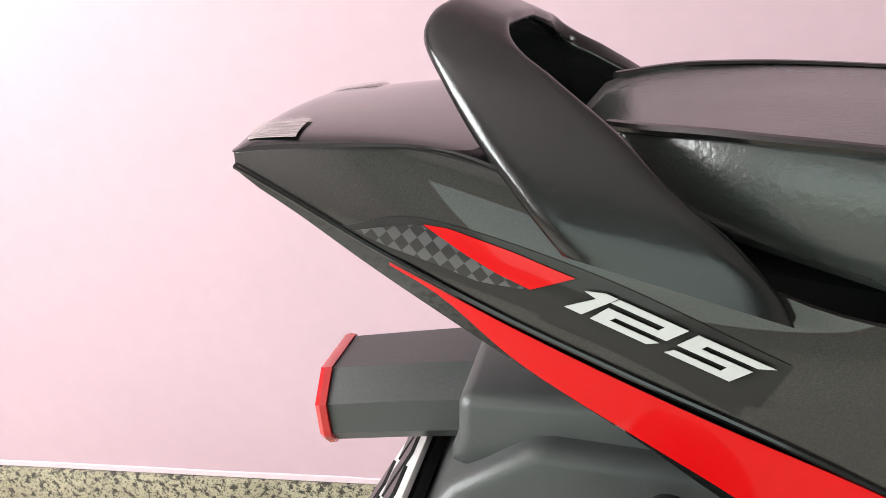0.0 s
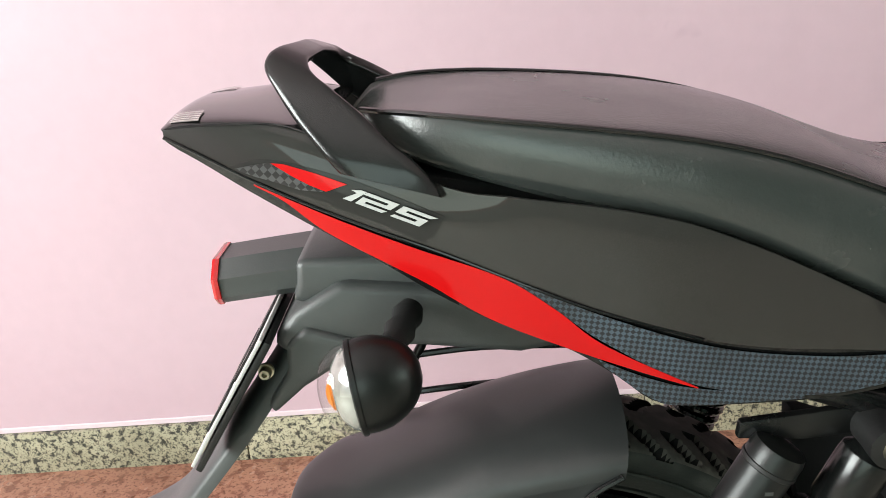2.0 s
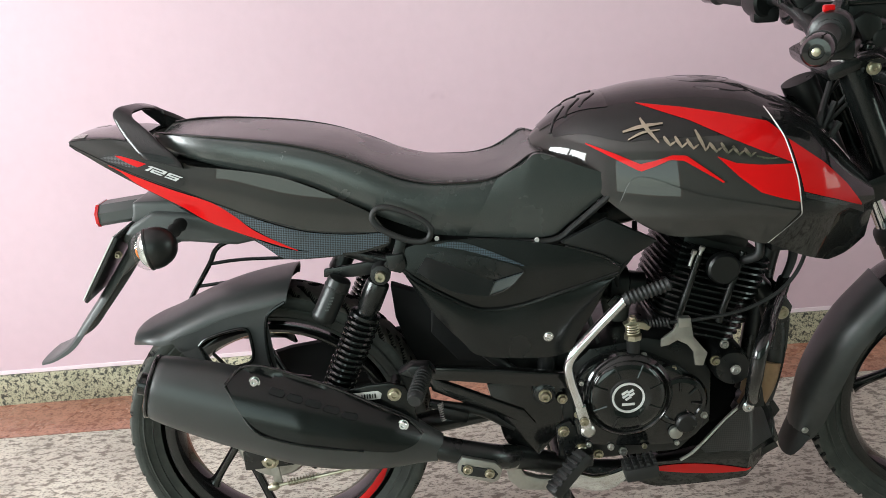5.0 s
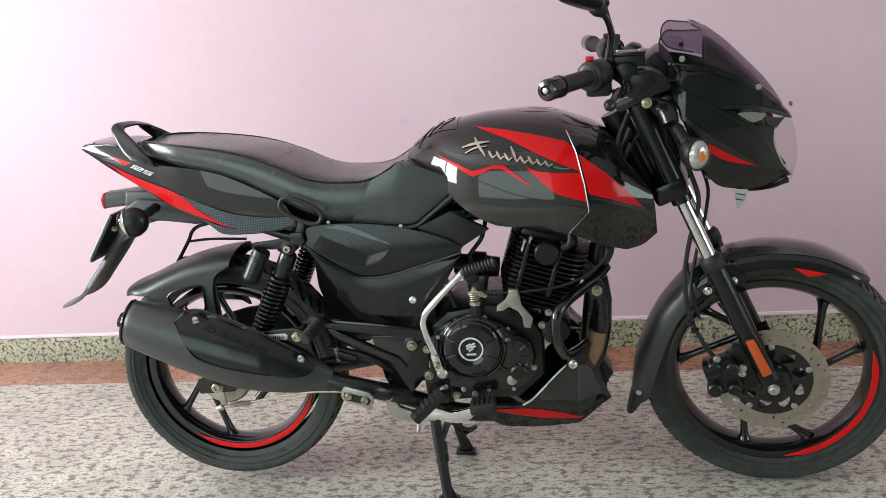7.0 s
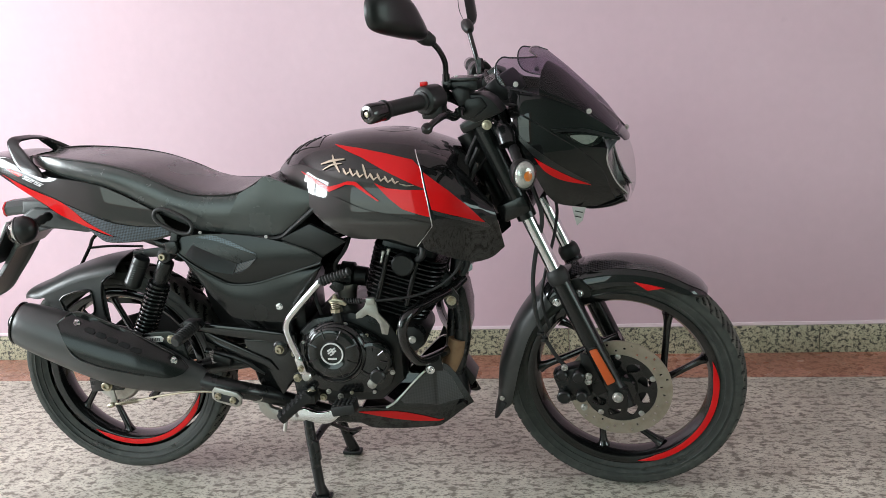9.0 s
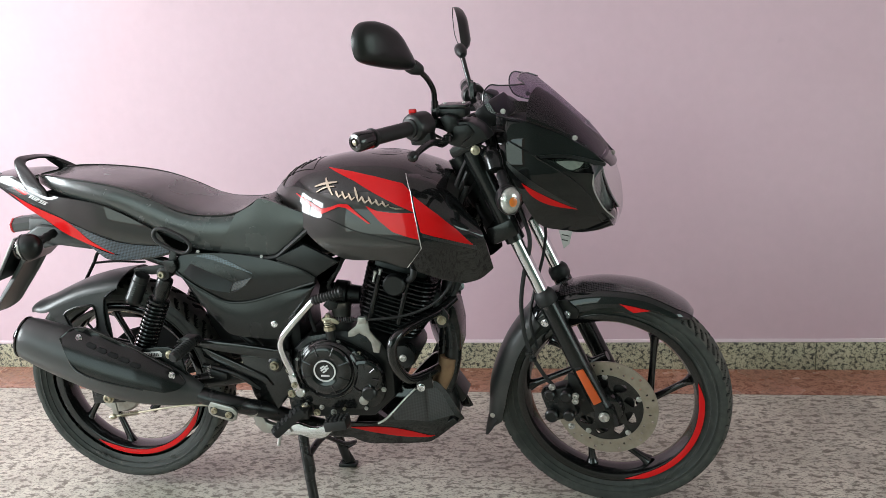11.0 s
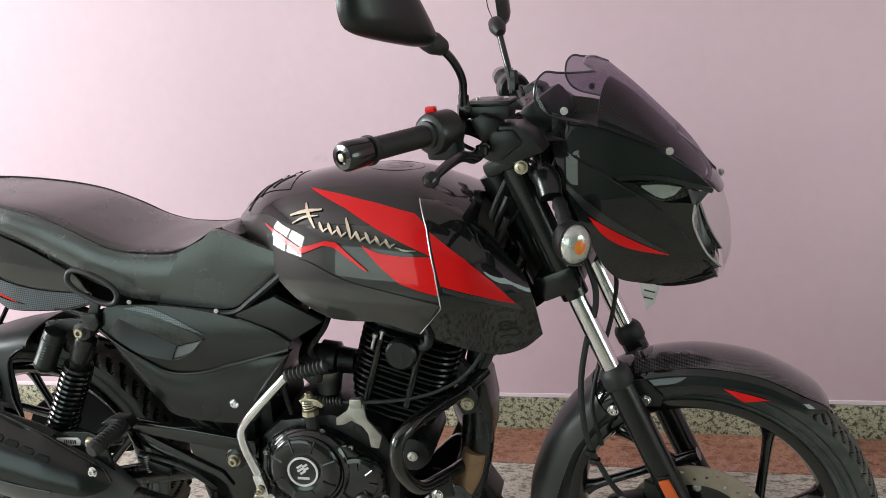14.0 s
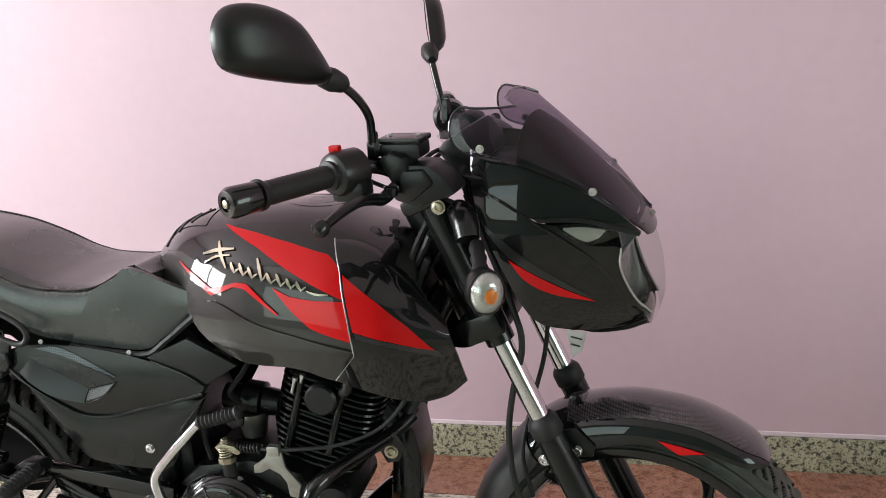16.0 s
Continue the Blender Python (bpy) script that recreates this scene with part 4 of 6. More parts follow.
# -- handlebar and controls --
for s in (-1, 1):
    spart("handlebar", tube([(1.055, .10 * s, .985), (1.045, .13 * s, 1.010), (1.010, .18 * s, 1.043), (.976, .240 * s, 1.044), (.928, .362 * s, 1.046)], [.014, .014, .012, .0115, .0115], 14, 30), "satin", "black handlebar")
    d = Vector((-.048, .122 * s, .002)).normalized()
    g0 = Vector((.972, .248 * s, 1.044))
    prof = [(.021, 0), (.021, .006)] + [(.0165 if i % 2 else .0156, .008 + .0042 * i) for i in range(26)] + [(.021, .119), (.021, .124)]
    spart("grip", lathe(prof, g0, d, 22), "rubber", "ribbed black rubber grip")
    spart("bar_weight", lathe([(.0155, .124), (.0195, .128), (.0205, .165), (.017, .171), (.010, .172), (.009, .168)], g0, d, 22), "gloss", "black bar end weight")
    spart("bar_end_bolt", lathe([(.0055, .168), (.0055, .173), (.003, .174)], g0, d, 12), "zinc")
    sw = spart("switch_box", lathe([(.026, -.052), (.031, -.048), (.032, -.012), (.029, -.004), (.022, 0)], g0, d, 20), "plastic", "black plastic switch housing")
    spart("switch_lower", box(g0 - d * .03 + Vector((.006, 0, -.026)), (.05, .04, .03), .009), "plastic", "", sw)
    spart("switch_button", box(g0 - d * .02 + Vector((-.006, 0, .034)), (.016, .012, .010), .003), "red" if s < 0 else "plastic", "red engine stop switch" if s < 0 else "", sw)
    pv = Vector((1.044, .196 * s, 1.016))
    spart("lever", tube([pv, (1.032, .216 * s, 1.004), (1.031, .246 * s, 1.011), (1.032, .290 * s, 1.020), (1.028, .340 * s, 1.018), (1.022, .381 * s, 1.010)], [.009, .0095, .0085, .0078, .0068, .0058], 12, 40), "satin", "black brake lever" if s < 0 else "black clutch lever")
    spart("lever_ball", lathe([(.002, -.0115), (.008, -.009), (.0115, -.002), (.0105, .006), (.004, .0112)], (1.022, .383 * s, 1.011), (-.5, .6 * s, -.5), 16), "satin")
    mc = spart("lever_perch", plate([(1.034, 1.030), (1.058, 1.046), (1.090, 1.045), (1.110, 1.032), (1.131, 1.004), (1.070, .983), (1.034, .993)], .128 * s, .190 * s, .009), "plastic", "angular black brake lever housing" if s < 0 else "", None, 20)
    spart("perch_nose", plate([(1.019, 1.054), (1.037, 1.064), (1.059, 1.056), (1.064, 1.036), (1.040, 1.014), (1.032, 1.030)], .140 * s, .196 * s, .006), "plastic", "", mc, 20)
    spart("perch_wedge", plate([(1.050, 1.038), (1.086, 1.040), (1.100, 1.020), (1.064, .992), (1.046, 1.004)], .170 * s, .197 * s, .006), "plastic", "", mc, 20)
    spart("lever_clamp", lathe([(.006, -.008), (.010, -.006), (.010, .006), (.006, .008)], (1.040, .206 * s, 1.012), (.1, .1, 1), 16), "gloss", "", mc)

    spart("clamp_bolt", bolt((1.079, s * .128, .968), (0, s, 0), .0085, .006), "zinc", "yellow zinc clamp bolt")
    mx, my, mz = (0, 0, 0) if s < 0 else (-.026, -.076, -.010)
    foot = (1.006, .178 * s, 1.050) if s < 0 else (1.000, .148, 1.045)
    run = [(1.010, .185 * s, 1.090), (1.014, .198 * s, 1.118), (1.010, .222 * s, 1.146), (.999, .248 * s, 1.170)] if s < 0 else [(.993, .151, 1.090), (.984, .159, 1.122), (.973, .172, 1.158)]
    stem = spart("mirror", tube([foot] + run, .0062, 12, 30), "gloss", "black rear view mirror on a bent stem")
    spart("stem_nut", lathe([(.0105, 0), (.0105, .018), (.0085, .022), (.0085, .034), (.006, .036)], Vector(foot) + Vector((.001, 0, .006)), (.05, .05 * s, 1), 6), "satin", "", stem)
    # mirror head: a shallow rounded shell
    u = Vector((-.070, .165 * s, .030)).normalized()
    nrm = Vector((.92, .39 * s, .02)).normalized()
    w = u.cross(nrm).normalized()
    w = w if w.z > 0 else -w
    o = Vector((.964 + mx, .340 * s + my, 1.222 + mz))
    out = [(-.086, -.026), (-.070, -.039), (0, -.037), (.062, -.029), (.081, -.012), (.084, .022), (.064, .046), (.018, .051), (-.030, .036), (-.066, .000)]
    line = smooth_line(out + [out[0]], 60)[:-1]
    bm, rows = bmesh.new(), []
    for k, h in ((1.0, -.002), (1.0, .006), (.96, .014), (.84, .022), (.6, .028), (.3, .030), (.02, .031)):
        rows.append([o + u * a * k + w * b * k + nrm * h for a, b in line])
    vs = add_grid(bm, rows, True)
    cap(bm, vs[-1])
    spart("mirror_shell", bm, "plastic", "black mirror housing", stem)
    bm = bmesh.new()
    cap(bm, [bm.verts.new(o + u * a * .97 + w * b * .97 + nrm * -.001) for a, b in line])
    spart("mirror_glass", bm, "mirror", "", stem)
    spart("mirror_boot", lathe([(.007, -.012), (.012, -.006), (.016, .012), (.014, .028), (.008, .034)], (1.000 + mx, .246 * s + my, 1.169 + mz), (-.42, .78 * s, .40), 18), "rubber", "", stem)
res = spart("brake_reservoir", box((1.046, -.155, 1.062), (.062, .045, .022), .006), "plastic", "square black brake fluid reservoir")
spart("reservoir_lid", box((1.046, -.155, 1.0765), (.066, .049, .008), .003), "satin", "", res)
for dx in (-.022, .022):
    spart("lid_screw", bolt((1.046 + dx, -.155, 1.080), (0, 0, 1), .004, .003, washer=False), "steel", "", res)
spart("throttle_cable", tube([(.99, -.19, 1.03), (.995, -.16, 1.012), (1.012, -.13, .994), (1.045, -.115, .985), (1.085, -.11, .975), (1.12, -.10, .955)], .0034, 8, 40), "rubber", "black throttle cable")
spart("cable_sleeve", tube([(1.010, -.131, .995), (1.045, -.115, .985), (1.062, -.113, .981)], .0062, 10, 12), "rubber")
for k, (y0, z0) in enumerate(((-.06, 1.01), (-.03, 1.0), (.05, 1.01))):
    spart("control_cable", tube([(1.04, -.19 + .11 * k, 1.015), (1.07, y0, z0 + .03), (1.10, y0, .95), (1.04, y0 * .8, .86), (.98, y0, .80)], .0035, 8, 40), "rubber")

# -- tank --
def tank_rows(x0, x1, bottom, n, m, lift=0.0):
    rows = []
    for x in np.linspace(x0, x1, n + 1):
        zb, zt = lerp_on(x, bottom), lerp_on(x, TANK_TOP)
        half = []
        for v in np.linspace(0, 1, m + 1):
            if v < .35:
                z = zb + (max(.75, zb) - zb) * v / .35
                half.append((tank_y(x, z) + lift, z))
            else:
                a = (v - .35) / .65 * math.pi / 2
                z0 = max(.75, zb)
                z = z0 + (zt - z0) * math.sin(a) ** .9
                half.append((tank_y(x, z) + lift * math.cos(a), z + lift * math.sin(a)))
        rows.append([Vector((x, -y, z)) for y, z in half] + [Vector((x, y, z)) for y, z in half[-2::-1]])
    return rows


TANK_B = [(0.5206, 0.8453), (0.6082, 0.8045), (0.6461, 0.7675), (0.72, 0.7192), (0.7578, 0.7115), (0.8176, 0.7134), (0.8886, 0.6919), (0.9347, 0.7258), (1.0237, 0.8049)]
bm = bmesh.new()
vs = add_grid(bm, tank_rows(.525, 1.01, TANK_B, 60, 26))
cap(bm, vs[0]), cap(bm, vs[-1])
tank = bpart("fuel_tank", bm, "grey_paint", "glossy graphite fuel tank with red stripes")
bpart("tank_crown", (lambda b: (add_grid(b, [[p for p in r[16:37]] for r in tank_rows(.56, .985, TANK_B, 40, 26, .0012)]), b)[1])(bmesh.new()), "paint", "glossy black crown panel", tank)
SEAM_T = [(0.8924, 0.9097), (0.9237, 0.9042), (0.9606, 0.8883), (1.0057, 0.849), (1.0327, 0.8146), (1.0679, 0.7649), (1.0828, 0.671)]
SEAM_B = [(0.8898, 0.6942), (0.925, 0.676), (0.9566, 0.6609), (0.997, 0.6449), (1.0165, 0.6385), (1.0517, 0.6451), (1.0827, 0.6688)]
SEAM = [(0.8923, 0.9106), (0.9102, 0.869), (0.9243, 0.8043), (0.932, 0.7461), (0.8898, 0.6942)]
for s in (-1, 1):
    shroud = bpart("tank_shroud", skin(SEAM_T, SEAM_B, tank_y, s, 44, 22, .004, .004, lead=SEAM), "paint", "glossy black tank shroud with a red stripe", None)
    bpart("seam_trim", tube([(x - .001, s * (tank_y(x, z) + .003), z) for x, z in resample(SEAM, 40)], .0011, 6, 80), "steel", "", tank)
    T = lambda x, z: tank_y(x, z)
    # lower tank facet
    bpart("knee_panel", skin([(0.6503, 0.7706), (0.6827, 0.8178), (0.7709, 0.7887), (0.8545, 0.7699), (0.9285, 0.7525)], [(0.6503, 0.7666), (0.7202, 0.7203), (0.7582, 0.7138), (0.8177, 0.7146), (0.891, 0.6953)], T, s, 40, 10, .002, .0035), "grey_paint", "glossy dark knee panel", tank)
    bpart("red_stripe", skin([(0.6935, 0.9277), (0.7583, 0.9196), (0.8216, 0.9077), (0.8882, 0.8917), (0.9121, 0.869)], [(0.6937, 0.9267), (0.7674, 0.9004), (0.8283, 0.8699), (0.8756, 0.848), (0.9211, 0.8276)], T, s, 40, 8, .0005, .0026, curved=False), "red", "red stripe on the tank", tank)
    bpart("red_stripe", skin([(0.8022, 0.8456), (0.8301, 0.8341), (0.867, 0.8296), (0.923, 0.8276)], [(0.8022, 0.8446), (0.8344, 0.8117), (0.8655, 0.7867), (0.9013, 0.7744), (0.9294, 0.7663)], T, s, 30, 8, .0005, .0026, curved=False), "red", "", tank)
    bpart("red_stripe", skin([(0.9142, 0.8651), (0.9705, 0.8229), (1.0106, 0.7852), (1.0452, 0.7443)], [(0.9323, 0.7838), (0.9587, 0.7749), (0.9855, 0.7661), (1.0451, 0.7421)], T, s, 40, 8, .0005, .0055, curved=False), "red", "red stripe on the shroud", shroud)
    bpart("carbon_edge", skin([(0.9343, 0.7819), (0.9855, 0.7642), (1.0498, 0.7408)], [(0.9363, 0.7731), (0.9952, 0.7541), (1.0575, 0.7246)], T, s, 30, 4, .0005, .005, curved=False), "carbon_small", "carbon pattern decal", shroud)
    bpart("red_stripe", skin([(0.6069, 0.8692), (0.6491, 0.8537), (0.6854, 0.8374), (0.709, 0.8427), (0.7336, 0.8502), (0.7555, 0.8493), (0.8107, 0.8067)], [(0.607, 0.8673), (0.6494, 0.845), (0.6856, 0.8257), (0.7091, 0.8344), (0.7308, 0.8433), (0.7507, 0.8415), (0.8087, 0.8047)], T, s, 50, 4, .0005, .0026, curved=False), "red", "thin red stripe", tank)
    # raised badge: plain slanted strokes and a sweep
    strokes = [((.662, .886), (.690, .893), (.722, .896), .0045), ((.690, .905), (.697, .890), (.712, .868), .0055), ((.668, .874), (.690, .884), (.716, .887), .003)]
    for k, h in enumerate((.5, .6, .55, 1.15, .5, .6, .5, .45)):
        x0, zb = .722 + .0165 * k, .864 - .0035 * k
        strokes.append(((x0 - .004 * h, zb + .026 * h), (x0 + .001, zb + .013 * h), (x0 + .007, zb - .002), .0048))
        strokes.append(((x0 + .006, zb - .001), (x0 + .010, zb + .002), (x0 + .0145, zb + .009 * h), .0028))
    strokes.append(((.852, .838), (.868, .833), (.886, .832), .003))
    for *line, w in strokes:
        p, q, r = [(x + .003 + .03 * (x - .69), z + .0016 + .026 * (x - .69)) for x, z in line]
        ln = math.hypot(r[0] - p[0], r[1] - p[1])
        nx, nz = -(r[1] - p[1]) / ln * w / 2, (r[0] - p[0]) / ln * w / 2
        up, dn = [(x + nx * f, z + nz * f) for (x, z), f in zip((p, q, r), (.6, 1.15, .5))], [(x - nx * f, z - nz * f) for (x, z), f in zip((p, q, r), (.6, 1.15, .5))]
        bpart("badge_stroke", skin(up, dn, T, s, 8, 2, .003, .0052), "badge", "raised pale metal badge stroke", tank)
cap_ = bpart("filler_cap", lathe([(.058, -.006), (.058, .004), (.052, .008), (.046, .006), (.044, .0045), (.036, .0045), (.034, .009), (.012, .010), (.008, .006)], (.822, 0, .9395), (.07, 0, 1), 40), "satin", "round black fuel filler cap", tank)
pad = bmesh.new()
add_grid(pad, [[p for p in r[21:32]] for r in tank_rows(.540, .650, TANK_B, 14, 26, .0024)])
bpart("tank_pad", pad, "gloss", "embossed black tank pad", tank)
def tank_top(x, y):
    w, zt = lerp_on(x, TANK_W), lerp_on(x, TANK_TOP)
    return .75 + (zt - .75) * max(0, 1 - min(1, abs(y) / w) ** 2.5) ** .4


for s in (-1, 1):
    for k in range(3):
        x = .556 + .026 * k
        rib = [(x + a, s * b, tank_top(x + a, b) + .0022) for a, b in ((0, .050), (.010, .036), (.018, .030), (.030, .016))]
        bpart("pad_rib", tube(rib, .0026, 8, 12), "gloss", "", tank)

# -- seat --
SEAT_T = [(-0.132, 0.9090), (-0.118, 0.9250), (-0.095, 0.9320), (-0.047, 0.9320), (0.031, 0.9270), (0.085, 0.9200), (0.156, 0.9080), (0.210, 0.8920), (0.241, 0.8780), (0.281, 0.8610), (0.320, 0.8470), (0.369, 0.8360), (0.434, 0.8320), (0.483, 0.8401), (0.507, 0.8546), (0.527, 0.8598), (0.545, 0.8500), (0.570, 0.8370)]
SEAT_P = [(-.132, .920), (-.112, .936), (-.088, .9360), (-.05, .9335), (-.013, .9295), (.093, .914), (.157, .899), (.235, .869), (.307, .836), (.352, .826), (.419, .823), (.464, .831), (.494, .847), (.527, .863), (.545, .856), (.570, .845)]
SEAT_B = [(-.132, .910), (-.10, .909), (-.068, .900), (-.020, .886), (.048, .866), (.090, .855), (.152, .832), (.201, .806), (.258, .778), (.301, .759), (.346, .740), (.451, .727), (.526, .721), (.556, .731), (.60, .765)]
SEAT_W = [(-.132, .030), (-.114, .058), (-.08, .082), (-.05, .094), (.0, .106), (.1, .117), (.3, .127), (.42, .124), (.53, .112), (.60, .120)]
bm, rows = bmesh.new(), []
for x in np.linspace(-.132, .556, 90):
    zt, zp, zb, w = lerp_on(x, SEAT_T), lerp_on(x, SEAT_P), lerp_on(x, SEAT_B), lerp_on(x, SEAT_W)
    g = .003 + .009 * min(1, max(0, (x + .08) / .2))
    half = [(w - .010, zb - .002), (w + g * .3, zb), (w + g, zb + (zp - zb) * .25), (w + g, zb + (zp - zb) * .6), (w + g * .5, zb + (zp - zb) * .9), (w, zp), (w * .96, zp + (zt - zp) * .25), (w * .82, zp + (zt - zp) * .55), (w * .55, zp + (zt - zp) * .80), (w * .25, zp + (zt - zp) * .96), (0, zt)]
    rows.append([Vector((x, -y, z)) for y, z in half] + [Vector((x, y, z)) for y, z in half[-2::-1]])
vs = add_grid(bm, rows)
cap(bm, vs[0]), cap(bm, vs[-1])
seat = bpart("seat", bm, "vinyl", "stepped black vinyl dual seat with stitched piping", None, 60)
for s in (-1, 1):
    pl = [(x, s * (lerp_on(x, SEAT_W) + .002), lerp_on(x, SEAT_P) + .0005) for x in np.linspace(-.112, .53, 40)]
    bpart("piping", tube(pl, .0022, 8, 100), "gloss", "black seat piping", seat)
    bpart("seat_skirt", skin([(.455, .826), (.500, .848), (.527, .863), (.60, .834), (.660, .811)], [(.40, .733), (.48, .724), (.540, .722), (.572, .742), (.640, .790)], lambda x, z: .134 - .006 * max(0, (x - .50) / .16), s, 36, 12, .012, -.001, .004), "vinyl", "black vinyl seat nose panel", seat, 60)
    bpart("seat_edge", tube([(.400, s * .137, .726), (.48, s * .139, .718), (.545, s * .139, .716), (.580, s * .137, .738), (.640, s * .134, .784), (.668, s * .132, .806)], .006, 8, 40), "rubber", "", seat)
    for x, z in ((.349, .737), (.515, .721)):
        bpart("seat_stud", bolt((x, s * .143, z), (0, s, 0), .004, .004, washer=False), "plate", "", seat)

# -- tail --
TOP_E = [(-.2585, .9325), (-.240, .9340), (-.214, .9345), (-.155, .934), (-.115, .915), (-.051, .887), (-.005, .880), (.053, .871), (.096, .861), (.119, .853), (.157, .836), (.199, .814), (.239, .791), (.253, .779), (.263, .760)]
STR_T = [(-.2585, .9275), (-.248, .9225), (-.232, .9145), (-.194, .895), (-.150, .8755), (-.104, .8575), (-.072, .8455), (-.042, .8335), (.0, .8155), (.045, .797), (.117, .773), (.168, .763), (.226, .758), (.275, .752)]
BOT = [(-.2575, .9240), (-.250, .9185), (-.233, .9085), (-.200, .887), (-.162, .8645), (-.104, .831), (-.073, .8105), (-.032, .788), (.022, .766), (.060, .741), (.082, .722), (.106, .716), (.149, .7155), (.214, .7185), (.27, .730)]
for s in (-1, 1):
    tail = bpart("tail_panel", skin(TOP_E, STR_T, tail_y, s, 60, 12, .003), "grey_paint", "glossy graphite tail panel with red stripe")
    bpart("lower_tail", skin(STR_T, BOT, tail_y, s, 60, 8, .003, -.001), "paint", "", tail)
    bpart("tail_crease", tube([(x, s * (tail_y(x, z) + .0005), z) for x, z in STR_T[:11]], .0014, 8, 70), "gloss", "", tail)
    bpart("red_stripe", skin([(-.193, .8925), (-.149, .873), (-.109, .8565), (-.074, .843), (-.018, .8225), (.018, .797), (.049, .770), (.115, .7335)], [(-.193, .8915), (-.172, .880), (-.144, .857), (-.100, .832), (-.071, .8155), (-.031, .790), (.028, .765), (.115, .7325)], tail_y, s, 50, 6, .0006, .0022), "red", "red stripe on the tail", tail)
    bpart("carbon_stripe", skin([(-.017, .822), (.050, .793), (.128, .766), (.198, .755), (.253, .7535), (.270, .751)], [(-.015, .820), (.022, .793), (.052, .770), (.117, .734), (.20, .7225), (.268, .735)], tail_y, s, 50, 8, .0005, .0016), "carbon", "blue-grey carbon pattern film", tail)
    bpart("carbon_stripe", skin([(.046, .7565), (.080, .7415), (.117, .7315), (.19, .7225)], [(.050, .7505), (.082, .7245), (.106, .7175), (.19, .7195)], tail_y, s, 30, 4, .0005, .0014), "carbon", "", tail)
    bpart("film_patch", skin([(-.212, .9055), (-.178, .910), (-.118, .894), (-.056, .868)], [(-.208, .901), (-.17, .888), (-.125, .874), (-.066, .852)], tail_y, s, 30, 6, .0003, .0006), "film", "clear sticker film", tail)
    bpart("carbon_patch", skin([(-.206, .904), (-.190, .9068), (-.179, .908), (-.162, .8988), (-.141, .8873)], [(-.206, .9035), (-.193, .8985), (-.175, .8935), (-.158, .888), (-.142, .8868)], tail_y, s, 20, 4, .0003, .0010, curved=False), "carbon_patch", "carbon pattern decal", tail)
    bpart("red_patch", skin([(-.1775, .908), (-.168, .907), (-.145, .900), (-.123, .892)], [(-.177, .9075), (-.163, .8985), (-.151, .892), (-.139, .887)], tail_y, s, 20, 4, .0003, .0014, curved=False), "red", "small red flash", tail)
    bpart("film_patch", skin([(-.131, .8905), (-.098, .880), (-.062, .862)], [(-.137, .876), (-.105, .864), (-.072, .848)], tail_y, s, 20, 4, .0002, .0003), "film", "", tail)
    # numerals 125 in slanted block strokes
    o, ux, uz = (-.1270, .8825), (.0555, -.0222), (.0090, .0076)
    ONE = [(0, 0), (.50, .70), (.0, .78), (.55, 1), (1, 1), (.62, 0)]
    TWO = [(.05, 1), (1, 1), (.93, .38), (.22, .38), (.20, .22), (.90, .22), (.80, 0), (0, 0), (.04, .60), (.74, .60), (.76, .78), (.0, .78)]
    FIVE = [(.06, 1), (1.10, 1), (.94, .78), (.26, .78), (.25, .62), (.94, .62), (.88, 0), (-.02, 0), (.04, .22), (.68, .22), (.69, .40), (0, .40)]
    for glyph, u0, u1 in ((ONE, 0, .165), (TWO, .155, .565), (FIVE, .595, .995)):
        q = [(o[0] + ux[0] * (u0 + (u1 - u0) * u) + uz[0] * v, o[1] + ux[1] * (u0 + (u1 - u0) * u) + uz[1] * v) for u, v in glyph]
        bpart("numeral", decal(q, tail_y, s, .0026), "white", "silver white numeral of the number 125", tail)
TAILC_E = [(-.2590, .9325), (-.248, .9335), (-.222, .9345), (-.17, .9348), (-.134, .922)]
TAILC_C = [(-.2640, .9335), (-.257, .9395), (-.240, .9422), (-.19, .9412), (-.134, .932)]
bpart("tail_cowl", arch(TAILC_E, TAILC_C, [.0610, .0640, .0700, .0840, .0940], 40, 26, .003, .7), "paint", "glossy black tail cowl")
LENS_E, LENS_C = [(-.2525, .9336), (-.244, .9341), (-.228, .9347)], [(-.2545, .9398), (-.247, .9415), (-.231, .9426)]
for s in (-1, 1):
    lo, hi = (-.80, -.44) if s < 0 else (.44, .80)
    back = bpart("side_marker", arch([(x, z + .0006) for x, z in LENS_E], [(x, z + .0006) for x, z in LENS_C], [.0620, .0652, .0706], 14, 8, 0, .7, (lo, hi)), "reflector", "clear ribbed tail lamp lens")
    bpart("lens", arch([(x, z + .0012) for x, z in LENS_E], [(x, z + .0018) for x, z in LENS_C], [.0630, .0662, .0716], 14, 8, 0, .7, (lo * 1.0, hi * 1.0)), "lens", "", back)
    for k in range(5):
        f = lo + (hi - lo) * (k + .5) / 5
        bpart("lens_rib", arch([(x, z + .0009) for x, z in LENS_E], [(x, z + .0012) for x, z in LENS_C], [.0625, .0657, .0711], 14, 1, 0, .7, (f - .008, f + .008)), "steel", "", back)
